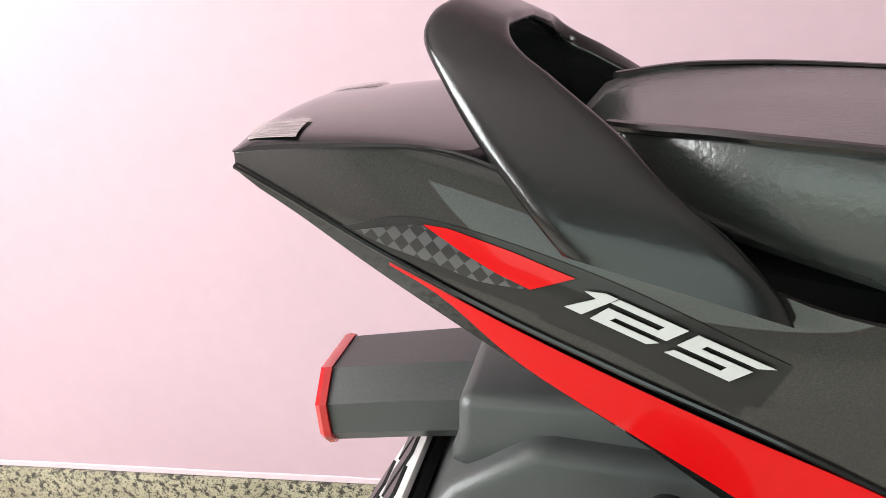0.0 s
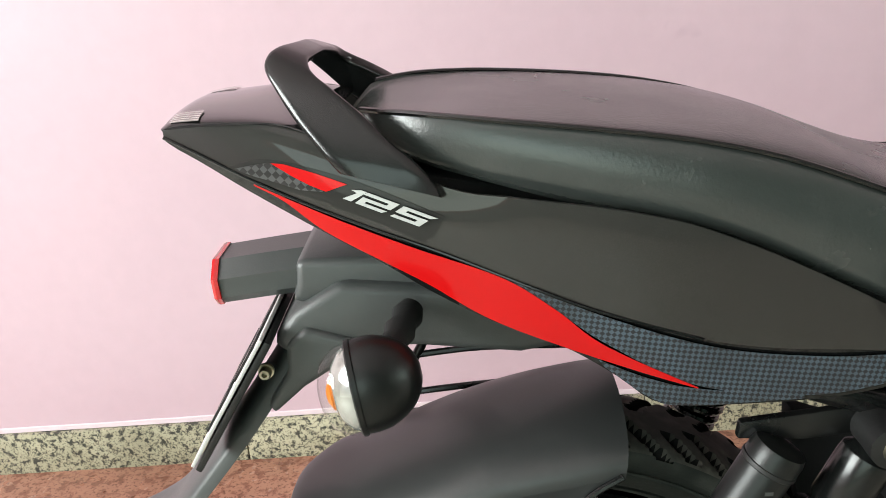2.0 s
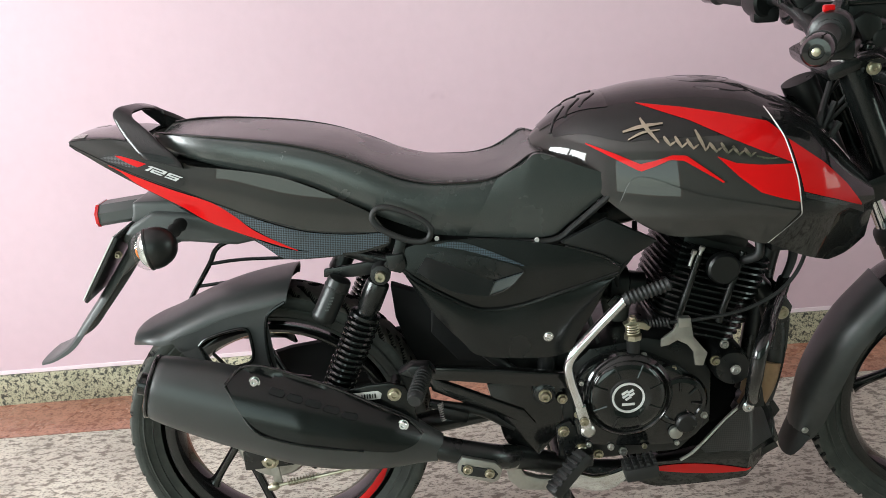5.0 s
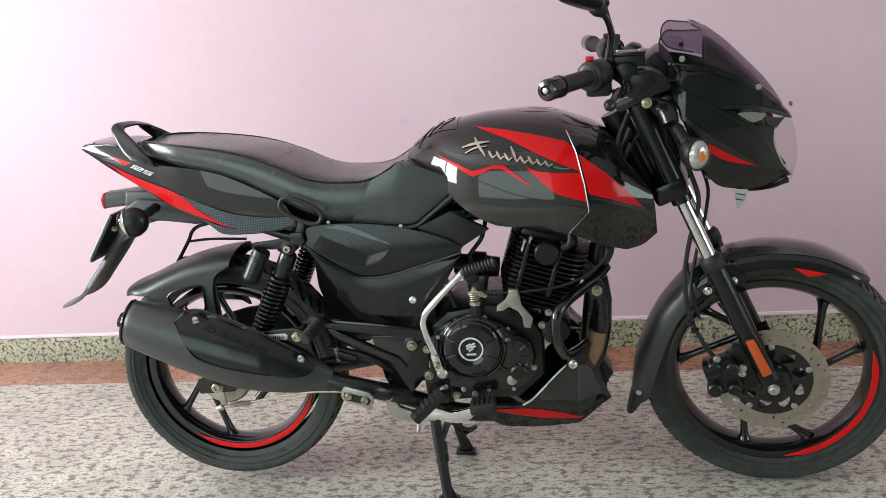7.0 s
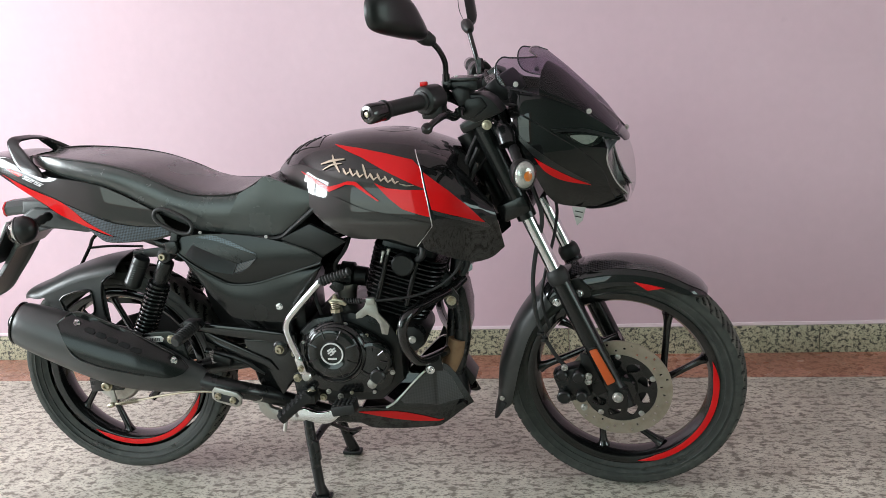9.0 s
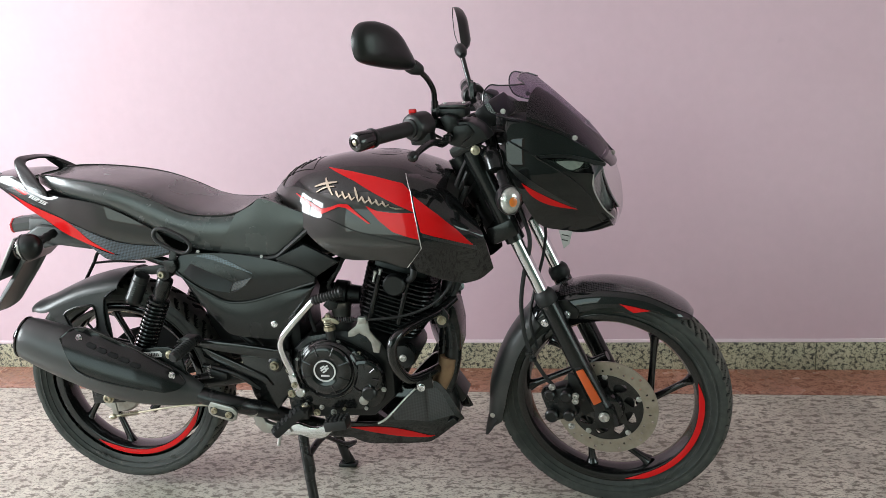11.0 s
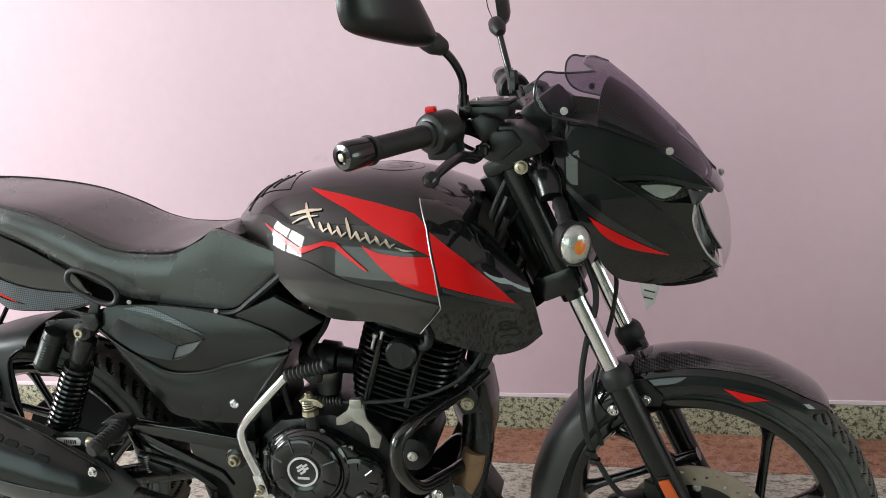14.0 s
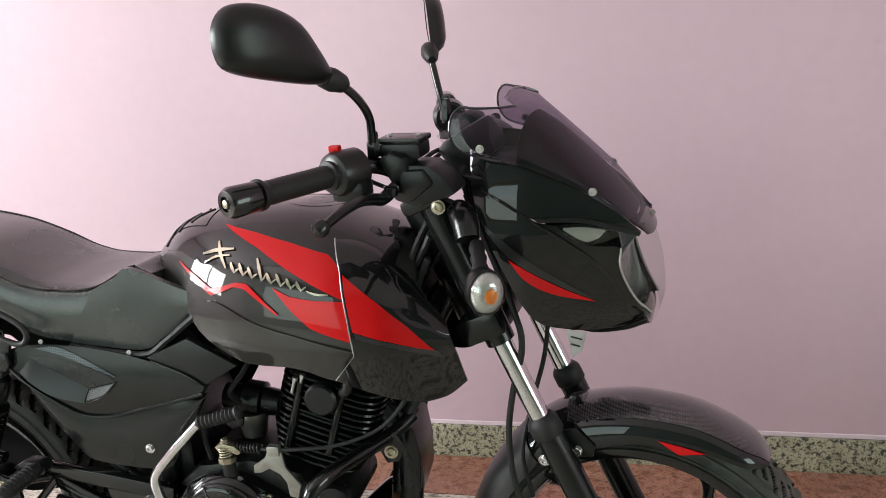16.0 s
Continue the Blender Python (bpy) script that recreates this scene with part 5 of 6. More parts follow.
# grab rail: a broad flat hoop, given by its outer and inner edges
RAIL = [(-0.1266, 0.0920, 0.9005, -0.0564, 0.1060, 0.8827), (-0.1323, 0.0900, 0.9071, -0.0605, 0.1020, 0.8917), (-0.1439, 0.0840, 0.9209, -0.0739, 0.0970, 0.9069), (-0.1560, 0.0770, 0.9359, -0.0894, 0.0920, 0.9194), (-0.1685, 0.0680, 0.9551, -0.1071, 0.0840, 0.9372), (-0.1767, 0.0600, 0.9690, -0.1286, 0.0740, 0.9541), (-0.1750, 0.0530, 0.9775, -0.1430, 0.0640, 0.9640), (-0.1690, 0.0430, 0.9810, -0.1475, 0.0500, 0.9715), (-0.1625, 0.0250, 0.9812, -0.1455, 0.0290, 0.9728), (-0.1590, 0.0000, 0.9805, -0.1435, 0.0000, 0.9725)]
for s in (-1, 1):
    bm, rows = bmesh.new(), []
    line = smooth_line(RAIL, 44)
    line[:, 1] += .008 * np.clip(1 - np.arange(45) / 26, 0, 1)
    line[:, 4] += .011 * np.clip(1 - np.arange(45) / 26, 0, 1)
    for i, q in enumerate(line):
        sh, dz = (.16, .007) if s > 0 else (0, 0)
        a, b = Vector((q[0] + sh * q[1], s * q[1], q[2] - dz * min(1, q[1] / .04))), Vector((q[3] + sh * q[4], s * q[4], q[5] - dz * min(1, q[4] / .04)))
        p, n = line[max(i - 1, 0)], line[min(i + 1, 44)]
        run = Vector((n[0] + n[3] - p[0] - p[3], s * (n[1] + n[4] - p[1] - p[4]), n[2] + n[5] - p[2] - p[5])).normalized()
        wide = (b - a) / 2
        thin = wide.cross(run).normalized() * float(np.interp(i, [0, 4, 22, 34, 44], [.006, .0075, .0070, .0040, .0030]))
        c = (a + b) / 2
        row = []
        for f in np.linspace(0, 2 * math.pi, 28, endpoint=False):
            ca, sa = math.cos(f), math.sin(f)
            row.append(c + wide * math.copysign(abs(ca) ** .35, ca) + thin * math.copysign(abs(sa) ** .55, sa))
        rows.append(row)
    vs = add_grid(bm, rows, True)
    cap(bm, vs[0]), cap(bm, vs[-1])
    grab = bpart("grab_rail", bm, "rail", "satin black pillion grab rail", None, 60)

# -- rear mudguard, lamp block, plate --
bpart("mudguard_carrier", plate([(-.181, .817), (-.06, .812), (.02, .78), (-.05, .76), (-.135, .775), (-.173, .778), (-.189, .781), (-.183, .796)], -.046, .060, .007), "grey_plastic", "grey black plastic rear mudguard carrier", None, 60)
bpart("carrier_step", plate([(-.207, .750), (-.203, .758), (-.186, .777), (-.146, .799), (-.077, .790), (.02, .776), (.052, .735), (-.006, .727), (-.086, .739), (-.13, .742), (-.17, .735), (-.197, .742)], -.058, .062, .008), "grey_plastic", "", None, 60)
bpart("carrier_step", plate([(-.218, .697), (-.197, .726), (-.195, .750), (-.178, .765), (-.144, .753), (-.100, .742), (-.150, .732), (-.184, .712), (-.213, .688)], -.064, .066, .007), "grey_plastic", "", None, 60)
bm = bmesh.new()
sec = [(-.013, .765), (-.019, .772), (-.020, .789), (-.006, .802), (.032, .802), (.046, .789), (.045, .772), (.039, .765)]
vs = add_grid(bm, [[Vector((x, y * k + .013 * (1 - k), z + dz)) for y, z in sec] for x, dz, k in ((-.255, .006, .97), (-.253, .006, 1), (-.22, .009, 1.02), (-.182, .012, 1.06), (-.155, .013, 1.06))], True)
cap(bm, vs[0]), cap(bm, vs[-1])
tl = bpart("lamp_block", bm, "grey_plastic", "boxy tail reflector housing", None, 25)
bm = bmesh.new()
vs = add_grid(bm, [[Vector((x, (y - .013) * k + .013, (z - .784) * k + .790)) for y, z in sec] for x, k in ((-.254, 1.05), (-.2575, 1.06), (-.260, 1.02), (-.2605, .8))], True)
cap(bm, vs[0]), cap(bm, vs[-1])
bpart("red_reflector", bm, "red_lens", "red rear reflector", tl, 25)
fl = bpart("mudguard_flap", arch([(-.180, .742), (-.206, .704), (-.248, .650), (-.300, .590), (-.335, .552), (-.372, .532), (-.400, .524)], [(-.196, .752), (-.222, .716), (-.262, .664), (-.312, .604), (-.345, .564), (-.378, .540), (-.404, .530)], [.050, .052, .054, .055, .056, .056, .050], 40, 16, .004, .5), "grey_plastic", "long black rear mudguard flap")
pl = bpart("number_plate", box((-.2455, 0, .712), (.003, .17, .135), .001, Matrix.Rotation(radians(-34), 4, "Y").inverted()), "plate", "rear number plate on a black bracket")
for k in range(2):
    mm = Matrix.Translation((-.2455, 0, .712)) @ Matrix.Rotation(radians(34), 4, "Y")
    for j in range(4):
        b = box((-.0025, -.055 + .036 * j, .03 - .055 * k), (.002, .024, .035), 0)
        b.transform(mm)
        bpart("bar", b, "plastic", "", pl)
b = box((.006, 0, 0), (.006, .172, .137), .002)
b.transform(Matrix.Translation((-.2455, 0, .712)) @ Matrix.Rotation(radians(34), 4, "Y"))
bpart("plate_bracket", b, "plastic", "", pl)
bpart("bracket_bolt", bolt((-.215, -.058, .728), r=.005, h=.01), "zinc", "", pl)
for s in (-1, 1):
    indicator((-.126, .150 * s, .759), s, (-.975, .16 * s, -.12), (-.090, .070 * s, .780), "rear_indicator", "rear indicator with clear lens and amber bulb", bpart, 1.03)

# hugger mudguard over the rear wheel, with a window in each cheek
hc = [(-.233, .548), (-.222, .570), (-.166, .592), (-.108, .617), (-.052, .637), (.003, .650), (.050, .657), (.080, .660)]
he = [(-.226, .546), (-.190, .560), (-.150, .560), (-.092, .583), (-.040, .602), (.003, .612), (.045, .619), (.072, .622)]
hug = bpart("rear_hugger", arch(he, hc, [.040, .078, .0875, .0885, .088, .089, .089, .088], 56, 24, .003, .8), "matt", "satin black rear wheel hugger", None, 60)
for s in (-1, 1):
    hy = lambda x, z: .0885 + .004 * min(1, max(0, (.60 - z) / .1))
    for a, b in (([(-.144, .568), (-.120, .576), (-.090, .585), (-.040, .603), (.003, .613), (.045, .620), (.068, .6225)], [(-.138, .562), (-.126, .546), (-.092, .557), (-.075, .569), (-.041, .580), (-.004, .582), (.033, .597)]),
                 ([(-.132, .557), (-.114, .551), (-.092, .557)], [(-.107, .515), (-.088, .508), (-.066, .506)]),
                 ([(-.085, .512), (-.052, .508), (-.010, .515), (.004, .523)], [(-.10, .500), (-.059, .488), (-.01, .486), (.034, .482)]),
                 ([(-.003, .583), (.015, .590), (.034, .598)], [(.002, .490), (.018, .486), (.042, .470)])):
        bpart("hugger_cheek", skin(a, b, hy, s, 32, 10, .004, .0005), "matt", "", hug)
    bpart("hugger_lip", tube([(.070, s * .090, .625), (.048, s * .092, .613), (.035, s * .093, .598), (.029, s * .094, .559), (.031, s * .095, .514), (.044, s * .095, .470)], .003, 8, 40), "satin", "", hug)
    win = [(-.092, .556), (-.078, .568), (-.041, .579), (-.008, .582), (.001, .570), (.002, .530), (-.010, .515), (-.052, .508), (-.070, .508), (-.082, .526), (-.092, .556)]
    bpart("window_lip", tube([(x, s * .0925, z) for x, z in win], .0028, 8, 60), "satin", "", hug)

# thin steel rails of the pillion side guard behind the wheel
bpart("side_guard", tube([(-.155, .10, .578), (-.140, .10, .600), (-.105, .10, .650), (-.090, .10, .676), (-.062, .10, .691), (.02, .10, .705)], .0050, 10, 40), "frame", "thin black side guard rail")
bpart("side_guard", tube([(-.108, .10, .648), (-.04, .10, .652), (.055, .10, .648)], .0036, 8, 12), "frame")
bpart("side_guard", tube([(-.137, .10, .603), (-.05, .10, .609), (.05, .10, .612)], .0036, 8, 12), "frame")

# -- side panel under the seat --
SP_T = [(.280, .721), (.319, .731), (.380, .733), (.460, .727), (.538, .713), (.605, .692), (.650, .666)]
SP_C = [(.280, .700), (.300, .682), (.331, .658), (.381, .625), (.417, .608), (.473, .609), (.551, .630), (.648, .658)]
FAC_T = [(.330, .711), (.385, .686), (.438, .661)]


def spanel_y(x, z):
    return .149 + .009 * math.sin(min(1, max(0, (z - .60) / .13)) * math.pi)


for s in (-1, 1):
    sp = bpart("side_panel", skin(SP_T, SP_C, spanel_y, s, 48, 16, .003), "satin", "satin black side panel with a meshed vent")
    bpart("side_panel_lower", skin([(.290, .684), (.318, .664), (.350, .642), (.405, .608), (.460, .601), (.549, .622), (.612, .640), (.648, .650)], [(.292, .672), (.310, .640), (.340, .592), (.378, .546), (.415, .514), (.547, .506), (.583, .546), (.640, .638)], lambda x, z: .141, s, 40, 12, .003, 0, .005), "satin", "", sp)
    bpart("panel_lip", tube([(x, s * (spanel_y(x, z) + .001), z - .002) for x, z in SP_C], .0035, 8, 50), "satin", "", sp)
    bpart("vent_facet", skin(FAC_T, [(.312, .688), (.345, .665), (.379, .647), (.428, .635)], lambda x, z: spanel_y(x, z) - .002 + .38 * max(0, lerp_on(x, FAC_T) - z), s, 24, 8, .003, .001), "plastic", "", sp)
    bpart("vent_recess", skin([(.331, .713), (.366, .713), (.42, .701), (.471, .685), (.489, .673)], [(.332, .711), (.387, .687), (.440, .662), (.455, .664), (.489, .672)], spanel_y, s, 24, 5, .001, .0008), "frame", "", sp)
    bpart("vent_mesh", skin([(.438, .659), (.465, .666), (.489, .6715)], [(.429, .637), (.448, .640), (.470, .652)], spanel_y, s, 12, 6, .001, .004, curved=False), "carbon", "metal mesh vent", sp)
    bpart("vent_rim", tube([(.440, s * .1635, .660), (.429, s * .1635, .636), (.448, s * .1635, .639), (.468, s * .163, .650), (.490, s * .162, .672)], .0013, 8, 24), "gloss", "", sp)
    for k in range(11):
        u = k / 10
        bpart("mesh_wire", tube([(.441 + .046 * u, s * .1625, .659 + .012 * u), (.431 + .040 * u, s * .1625, .637 + .014 * u)], .0006, 5), "mesh_grey", "", sp)
    for k in range(1, 6):
        u = k / 6
        bpart("mesh_wire", tube([(.441 - .010 * u, s * .163, .659 - .022 * u), (.487 - .016 * u, s * .163, .671 - .020 * u)], .0006, 5), "mesh_grey", "", sp)
    bpart("carbon_film", skin([(.341, .7275), (.380, .7305), (.421, .717), (.461, .698), (.490, .683)], [(.341, .726), (.380, .719), (.421, .706), (.455, .693), (.490, .681)], spanel_y, s, 24, 4, .0005, .0014), "carbon", "blue-grey carbon pattern film", sp)
    bpart("panel_bolt", bolt((.527, s * .145, .545), (0, s, 0), .0065, .006), "chrome", "chrome panel bolt", sp)
    tri = bpart("frame_cover", plate([(.553, .716), (.630, .751), (.714, .706), (.650, .667)], s * .142, s * .156, .003), "plastic", "flat grey trim panel")
    bpart("frame_cover_edge", tube([(.56, s * .157, .711), (.62, s * .158, .688), (.652, s * .158, .668)], .0025, 8), "satin", "", tri)

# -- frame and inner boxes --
# added fillers: near-black colour stands in for the shade in these gaps
bpart("under_seat_filler", plate([(-.085, .895), (.05, .868), (.25, .778), (.40, .735), (.60, .745), (.63, .70), (.58, .62), (.42, .61), (.31, .665), (.24, .725), (.12, .735), (.03, .765), (-.05, .815), (-.09, .86)], -.088, .088, .006), "shade_black", "near-black filler, shade of the under-seat gap")
bpart("inner_filler", plate([(.335, .60), (.43, .61), (.53, .50), (.50, .452), (.37, .468), (.322, .53)], -.055, .070, .006), "shade_black", "near-black filler for the shade ahead of the rear wheel")
# chain case: deep shade behind the wheel put into its colour
bpart("chain_case", plate([(.250, .600), (.292, .582), (.36, .60), (.45, .60), (.52, .45), (.483, .396), (.300, .398), (.272, .470), (.254, .530)], .030, .060, .006), "shade_black", "black plastic chain case behind the wheel")
bpart("air_box", plate([(.34, .64), (.56, .63), (.585, .56), (.55, .50), (.44, .51), (.38, .57)], -.085, .085, .01), "plastic")
bpart("frame_tube", tube([(1.02, 0, .86), (.90, 0, .80), (.75, 0, .735), (.55, 0, .70)], .026, 14, 20), "frame")
bpart("frame_tube", tube([(1.045, 0, .80), (.965, 0, .64), (.940, 0, .48), (.925, 0, .34)], .021, 14, 20), "frame")
for s in (-1, 1):
    bpart("frame_tube", tube([(.62, .07 * s, .705), (.545, .095 * s, .60), (.525, .10 * s, .44), (.52, .10 * s, .33)], .017, 12, 20), "frame")
    bpart("frame_tube", tube([(.60, .09 * s, .70), (.30, .112 * s, .705), (.25, .115 * s, .70), (.02, .10 * s, .79), (-.12, .07 * s, .86)], .012, 12, 24), "frame")
    bpart("frame_tube", tube([(.285, .115 * s, .69), (.33, .113 * s, .63), (.40, .110 * s, .53), (.47, .108 * s, .46)], .011, 10, 16), "frame", "slim black frame stay")
    bpart("swingarm", tube([(.545, .10 * s, .415), (.30, .104 * s, .372), (.03, .096 * s, .324)], [.024, .021, .016], 14, 16), "frame", "black swingarm")
    bpart("axle_plate", plate([(-.045, .34), (.045, .345), (.05, .305), (-.045, .30)], s * .094, s * .102, .004), "frame")
    sh = bpart("shock_absorber", lathe([(.006, -.025), (.017, -.022), (.017, .022), (.006, .025)], (.250, .132 * s, .683), (0, 1, 0), 20), "rubber", "black coil spring shock absorber")
    top, bot = Vector((.246, .132 * s, .670)), Vector((.128, .132 * s, .422))
    d = (bot - top).normalized()
    bpart("shock_can", lathe([(.012, 0), (.0195, .006), (.0205, .012), (.0205, .052), (.0185, .056), (.0185, .066), (.027, .068), (.027, .074), (.016, .076)], top, d, 24), "satin", "", sh)
    # damper coloured near-black for the shade between the coils
    bpart("damper", tube([top + d * .06, bot], .0135, 14), "shade_black", "", sh)
    bpart("spring", helix(top + d * .074, bot - d * .012, .0245, 17, .0046), "gloss", "glossy black coil spring", sh)
    bpart("spring_seat", lathe([(.012, 0), (.029, .002), (.029, .008), (.02, .016), (.012, .03)], bot - d * .014, d, 22), "satin", "", sh)
    bpart("shock_nut", bolt((.250, s * .150, .683), (0, s, 0), .0095, .016), "zinc", "yellow zinc shock bolt", sh)
    bpart("shock_lower_eye", lathe([(.006, -.02), (.016, -.018), (.016, .018), (.006, .02)], bot + d * .018, (0, 1, 0), 18), "frame", "", sh)
    can = bpart("gas_canister", lathe([(.010, -.014), (.0195, -.012), (.021, -.006), (.0205, .056), (.0213, .058), (.0213, .064), (.0185, .070), (.010, .072)], (.1735, .130 * s, .664), (-.48, 0, -.877), 24), "plastic", "black gas canister of the shock absorber")
    bpart("canister_ring", lathe([(.0200, .002), (.0218, .003), (.0218, .006), (.0200, .008)], (.1735, .130 * s, .664), (-.48, 0, -.877), 24, closed=True), "rubber", "", can)
    for k in range(5):
        b = box((0, 0, 0), (.006, .0012, .003), 0)
        p = Vector((.1735, (.130 + .0206) * s, .664)) + Vector((-.48, 0, -.877)) * (.018 + .006 * k)
        b.transform(Matrix.Translation(p))
        bpart("bar", b, "grey_plastic", "", can)
    bpart("canister_bracket", plate([(.150, .676), (.152, .690), (.250, .699), (.262, .690), (.258, .676), (.20, .672)], s * .112, s * .120, .002), "frame")

# -- sari handle --
TILT_H = -.46
ring = []
for a in np.linspace(0, 2 * math.pi, 33):
    u, v = math.copysign(abs(math.cos(a)) ** .8, math.cos(a)) * .050, math.copysign(abs(math.sin(a)) ** .8, math.sin(a)) * .0215
    ring.append((.294 + u * math.cos(TILT_H) - v * math.sin(TILT_H), -.165, .771 + u * math.sin(TILT_H) + v * math.cos(TILT_H)))
sar = bpart("side_handle", tube(ring, .0052, 10, 96), "rubber", "oval black side grab handle")
bpart("handle_arm", plate([(.283, .748), (.300, .744), (.292, .715), (.285, .700), (.262, .696), (.258, .704), (.272, .716)], -.152, -.160, .002), "frame", "", sar)
bpart("handle_hook", plate([(.262, .720), (.292, .722), (.296, .700), (.286, .688), (.266, .694)], -.158, -.168, .003), "frame", "", sar)

# -- rear brake and axle --
bpart("rear_axle_nut", bolt((.005, -.103, .320), (0, -1, 0), .012, .012), "zinc", "yellow zinc axle nut")
bpart("rear_axle", tube([(.005, -.11, .322), (.005, .11, .322)], .008, 10), "steel")
drum = bpart("brake_drum_plate", lathe([(.070, -.044), (.072, -.052), (.066, -.060), (.040, -.064), (.022, -.072), (.02, -.080)], (.005, 0, .326), (0, 1, 0), 40), "alu", "cast aluminium brake plate")
bpart("brake_cam_arm", plate([(-.002, .322), (.014, .322), (.020, .262), (.004, .258)], -.090, -.096, .002), "alu", "", drum)
bpart("brake_rod", tube([(.012, -.097, .262), (.08, -.10, .275), (.25, -.112, .305), (.43, -.12, .30)], .0032, 8, 16), "zinc", "", drum)
bpart("brake_rod_spring", helix((.03, -.097, .266), (.085, -.1, .276), .006, 9, .0012, 5, 10), "zinc", "", drum)
bpart("adjuster", lathe([(.006, 0), (.008, .004), (.008, .012), (.005, .02)], (.012, -.097, .262), (-.95, 0, -.2), 10), "zinc", "", drum)
bpart("torque_arm", plate([(-.035, .345), (-.02, .352), (.03, .345), (.04, .33), (-.03, .32)], -.104, -.109, .003), "frame", "", drum)
# chain cover is satin black; its near-black colour adds the shade there
bpart("chain_cover", plate([(-.115, .352), (-.09, .405), (-.04, .440), (.03, .458), (.14, .470), (.32, .486), (.50, .505), (.52, .44), (.40, .365), (.20, .315), (.06, .292), (-.04, .300)], .096, .116, .008), "shade_black", "black enclosed chain cover beyond the wheel")
bpart("gearbox", plate([(.438, .470), (.452, .528), (.500, .552), (.572, .556), (.572, .36), (.470, .375)], -.088, .088, .012), "engine", "black gearbox casing")

# -- exhaust --
EXH = [(-.152, .527, .050), (-.146, .525, .056), (-.10, .508, .064), (0, .470, .072), (.10, .435, .076), (.18, .411, .069), (.25, .391, .054), (.295, .377, .036), (.325, .367, .0255)]
bm, rows = bmesh.new(), []
for q in smooth_line(EXH, 44):
    rows.append([Vector((q[0] + .30 * q[2] * math.sin(a), -.182 + .80 * q[2] * math.cos(a), q[1] + .95 * q[2] * math.sin(a))) for a in np.linspace(0, 2 * math.pi, 36, endpoint=False)])
vs = add_grid(bm, rows, True)
cap(bm, vs[0]), cap(bm, vs[-1])
exh = bpart("exhaust", bm, "matt", "matt black exhaust silencer with heat shield", None, 50)
bpart("end_ring", tube([Vector((-.151 + .30 * .054 * math.sin(a), -.182 + .80 * .054 * math.cos(a), .5265 + .95 * .054 * math.sin(a))) for a in np.linspace(0, 2 * math.pi, 37)], .0035, 8, 72), "gloss", "", exh)
bpart("outlet", tube([(-.150, -.182, .526), (-.172, -.182, .534)], .019, 16), "frame", "", exh)
bpart("exhaust_pipe", tube([(.318, -.182, .369), (.345, -.185, .361), (.42, -.178, .338), (.47, -.135, .305), (.52, -.105, .272), (.62, -.085, .232), (.78, -.06, .222), (.90, -.05, .27), (.955, -.045, .40), (.955, -.04, .52), (.90, -.03, .60)], .0215, 16, 70), "frame", "dull black exhaust pipe", exh)

bpart("header_pipe", tube([(.948, -.052, .420), (.938, -.056, .380), (.915, -.058, .335), (.902, -.058, .310)], .0235, 18, 14), "rust", "heat-browned exhaust header pipe", exh)
bpart("header_clamp", lathe([(.0245, -.008), (.029, -.007), (.029, .007), (.0245, .008)], (.908, -.058, .322), (.45, 0, .89), 28, closed=True), "frame", "black header clamp", exh)


def shield_y(x, z):
    zc, r = float(np.interp(x, [e[0] for e in EXH], [e[1] for e in EXH])), float(np.interp(x, [e[0] for e in EXH], [e[2] for e in EXH])) + .010
    return .182 + .82 * math.sqrt(max(r * r - min(abs(z - zc) * .95, r) ** 2, .0004))


SH_T = [(-.016, .541), (.006, .556), (.044, .556), (.100, .533), (.169, .500), (.230, .465), (.276, .436), (.298, .412)]
SH_B = [(-.016, .539), (.022, .472), (.057, .448), (.120, .428), (.20, .408), (.251, .396), (.285, .400), (.298, .412)]
shd = bpart("heat_shield", skin(SH_T, SH_B, shield_y, -1, 48, 12, .0025, .002), "satin", "black slotted heat shield", exh)
bpart("shield_edge", tube([(x, -shield_y(x, z) - .003, z) for x, z in SH_B[:5]], .0024, 8, 30), "gloss", "", shd)
bpart("shield_edge", tube([(x, -shield_y(x, z) - .003, z) for x, z in SH_T], .0024, 8, 40), "gloss", "", shd)
# slots are not cut: near-black films paint the dark of their openings
for k, (x, z) in enumerate(((.066, .519), (.095, .507), (.124, .495), (.153, .482), (.182, .468))):
    slot = [(-.012, .006), (-.008, .0075), (.010, .001), (.013, -.003), (.010, -.0065), (.006, -.006), (-.010, .0005), (-.013, .003)]
    bpart("shield_slot", decal([(x + a, z + b) for a, b in slot], shield_y, -1, .0062, .003), "shade_black", "", shd)
for x, z in ((.030, .537), (.267, .434)):
    bpart("shield_bolt", bolt((x, -shield_y(x, z) - .003, z), (-.1, -1, .15), .0072, .007), "chrome", "chrome shield bolt", shd)
cl = bpart("exhaust_clamp", plate([(.352, .350), (.362, .364), (.418, .348), (.430, .334), (.424, .314), (.412, .308), (.362, .324), (.352, .334)], -.206, -.216, .004), "alu", "steel exhaust clamp")
bpart("clamp_inset", plate([(.360, .350), (.416, .335), (.422, .326), (.414, .317), (.364, .330), (.358, .338)], -.214, -.2185, .002), "rubber", "", cl)
for x, z in ((.370, .341), (.407, .330)):
    bpart("clamp_bolt", bolt((x, -.2185, z), r=.0065, h=.007), "zinc", "", cl)

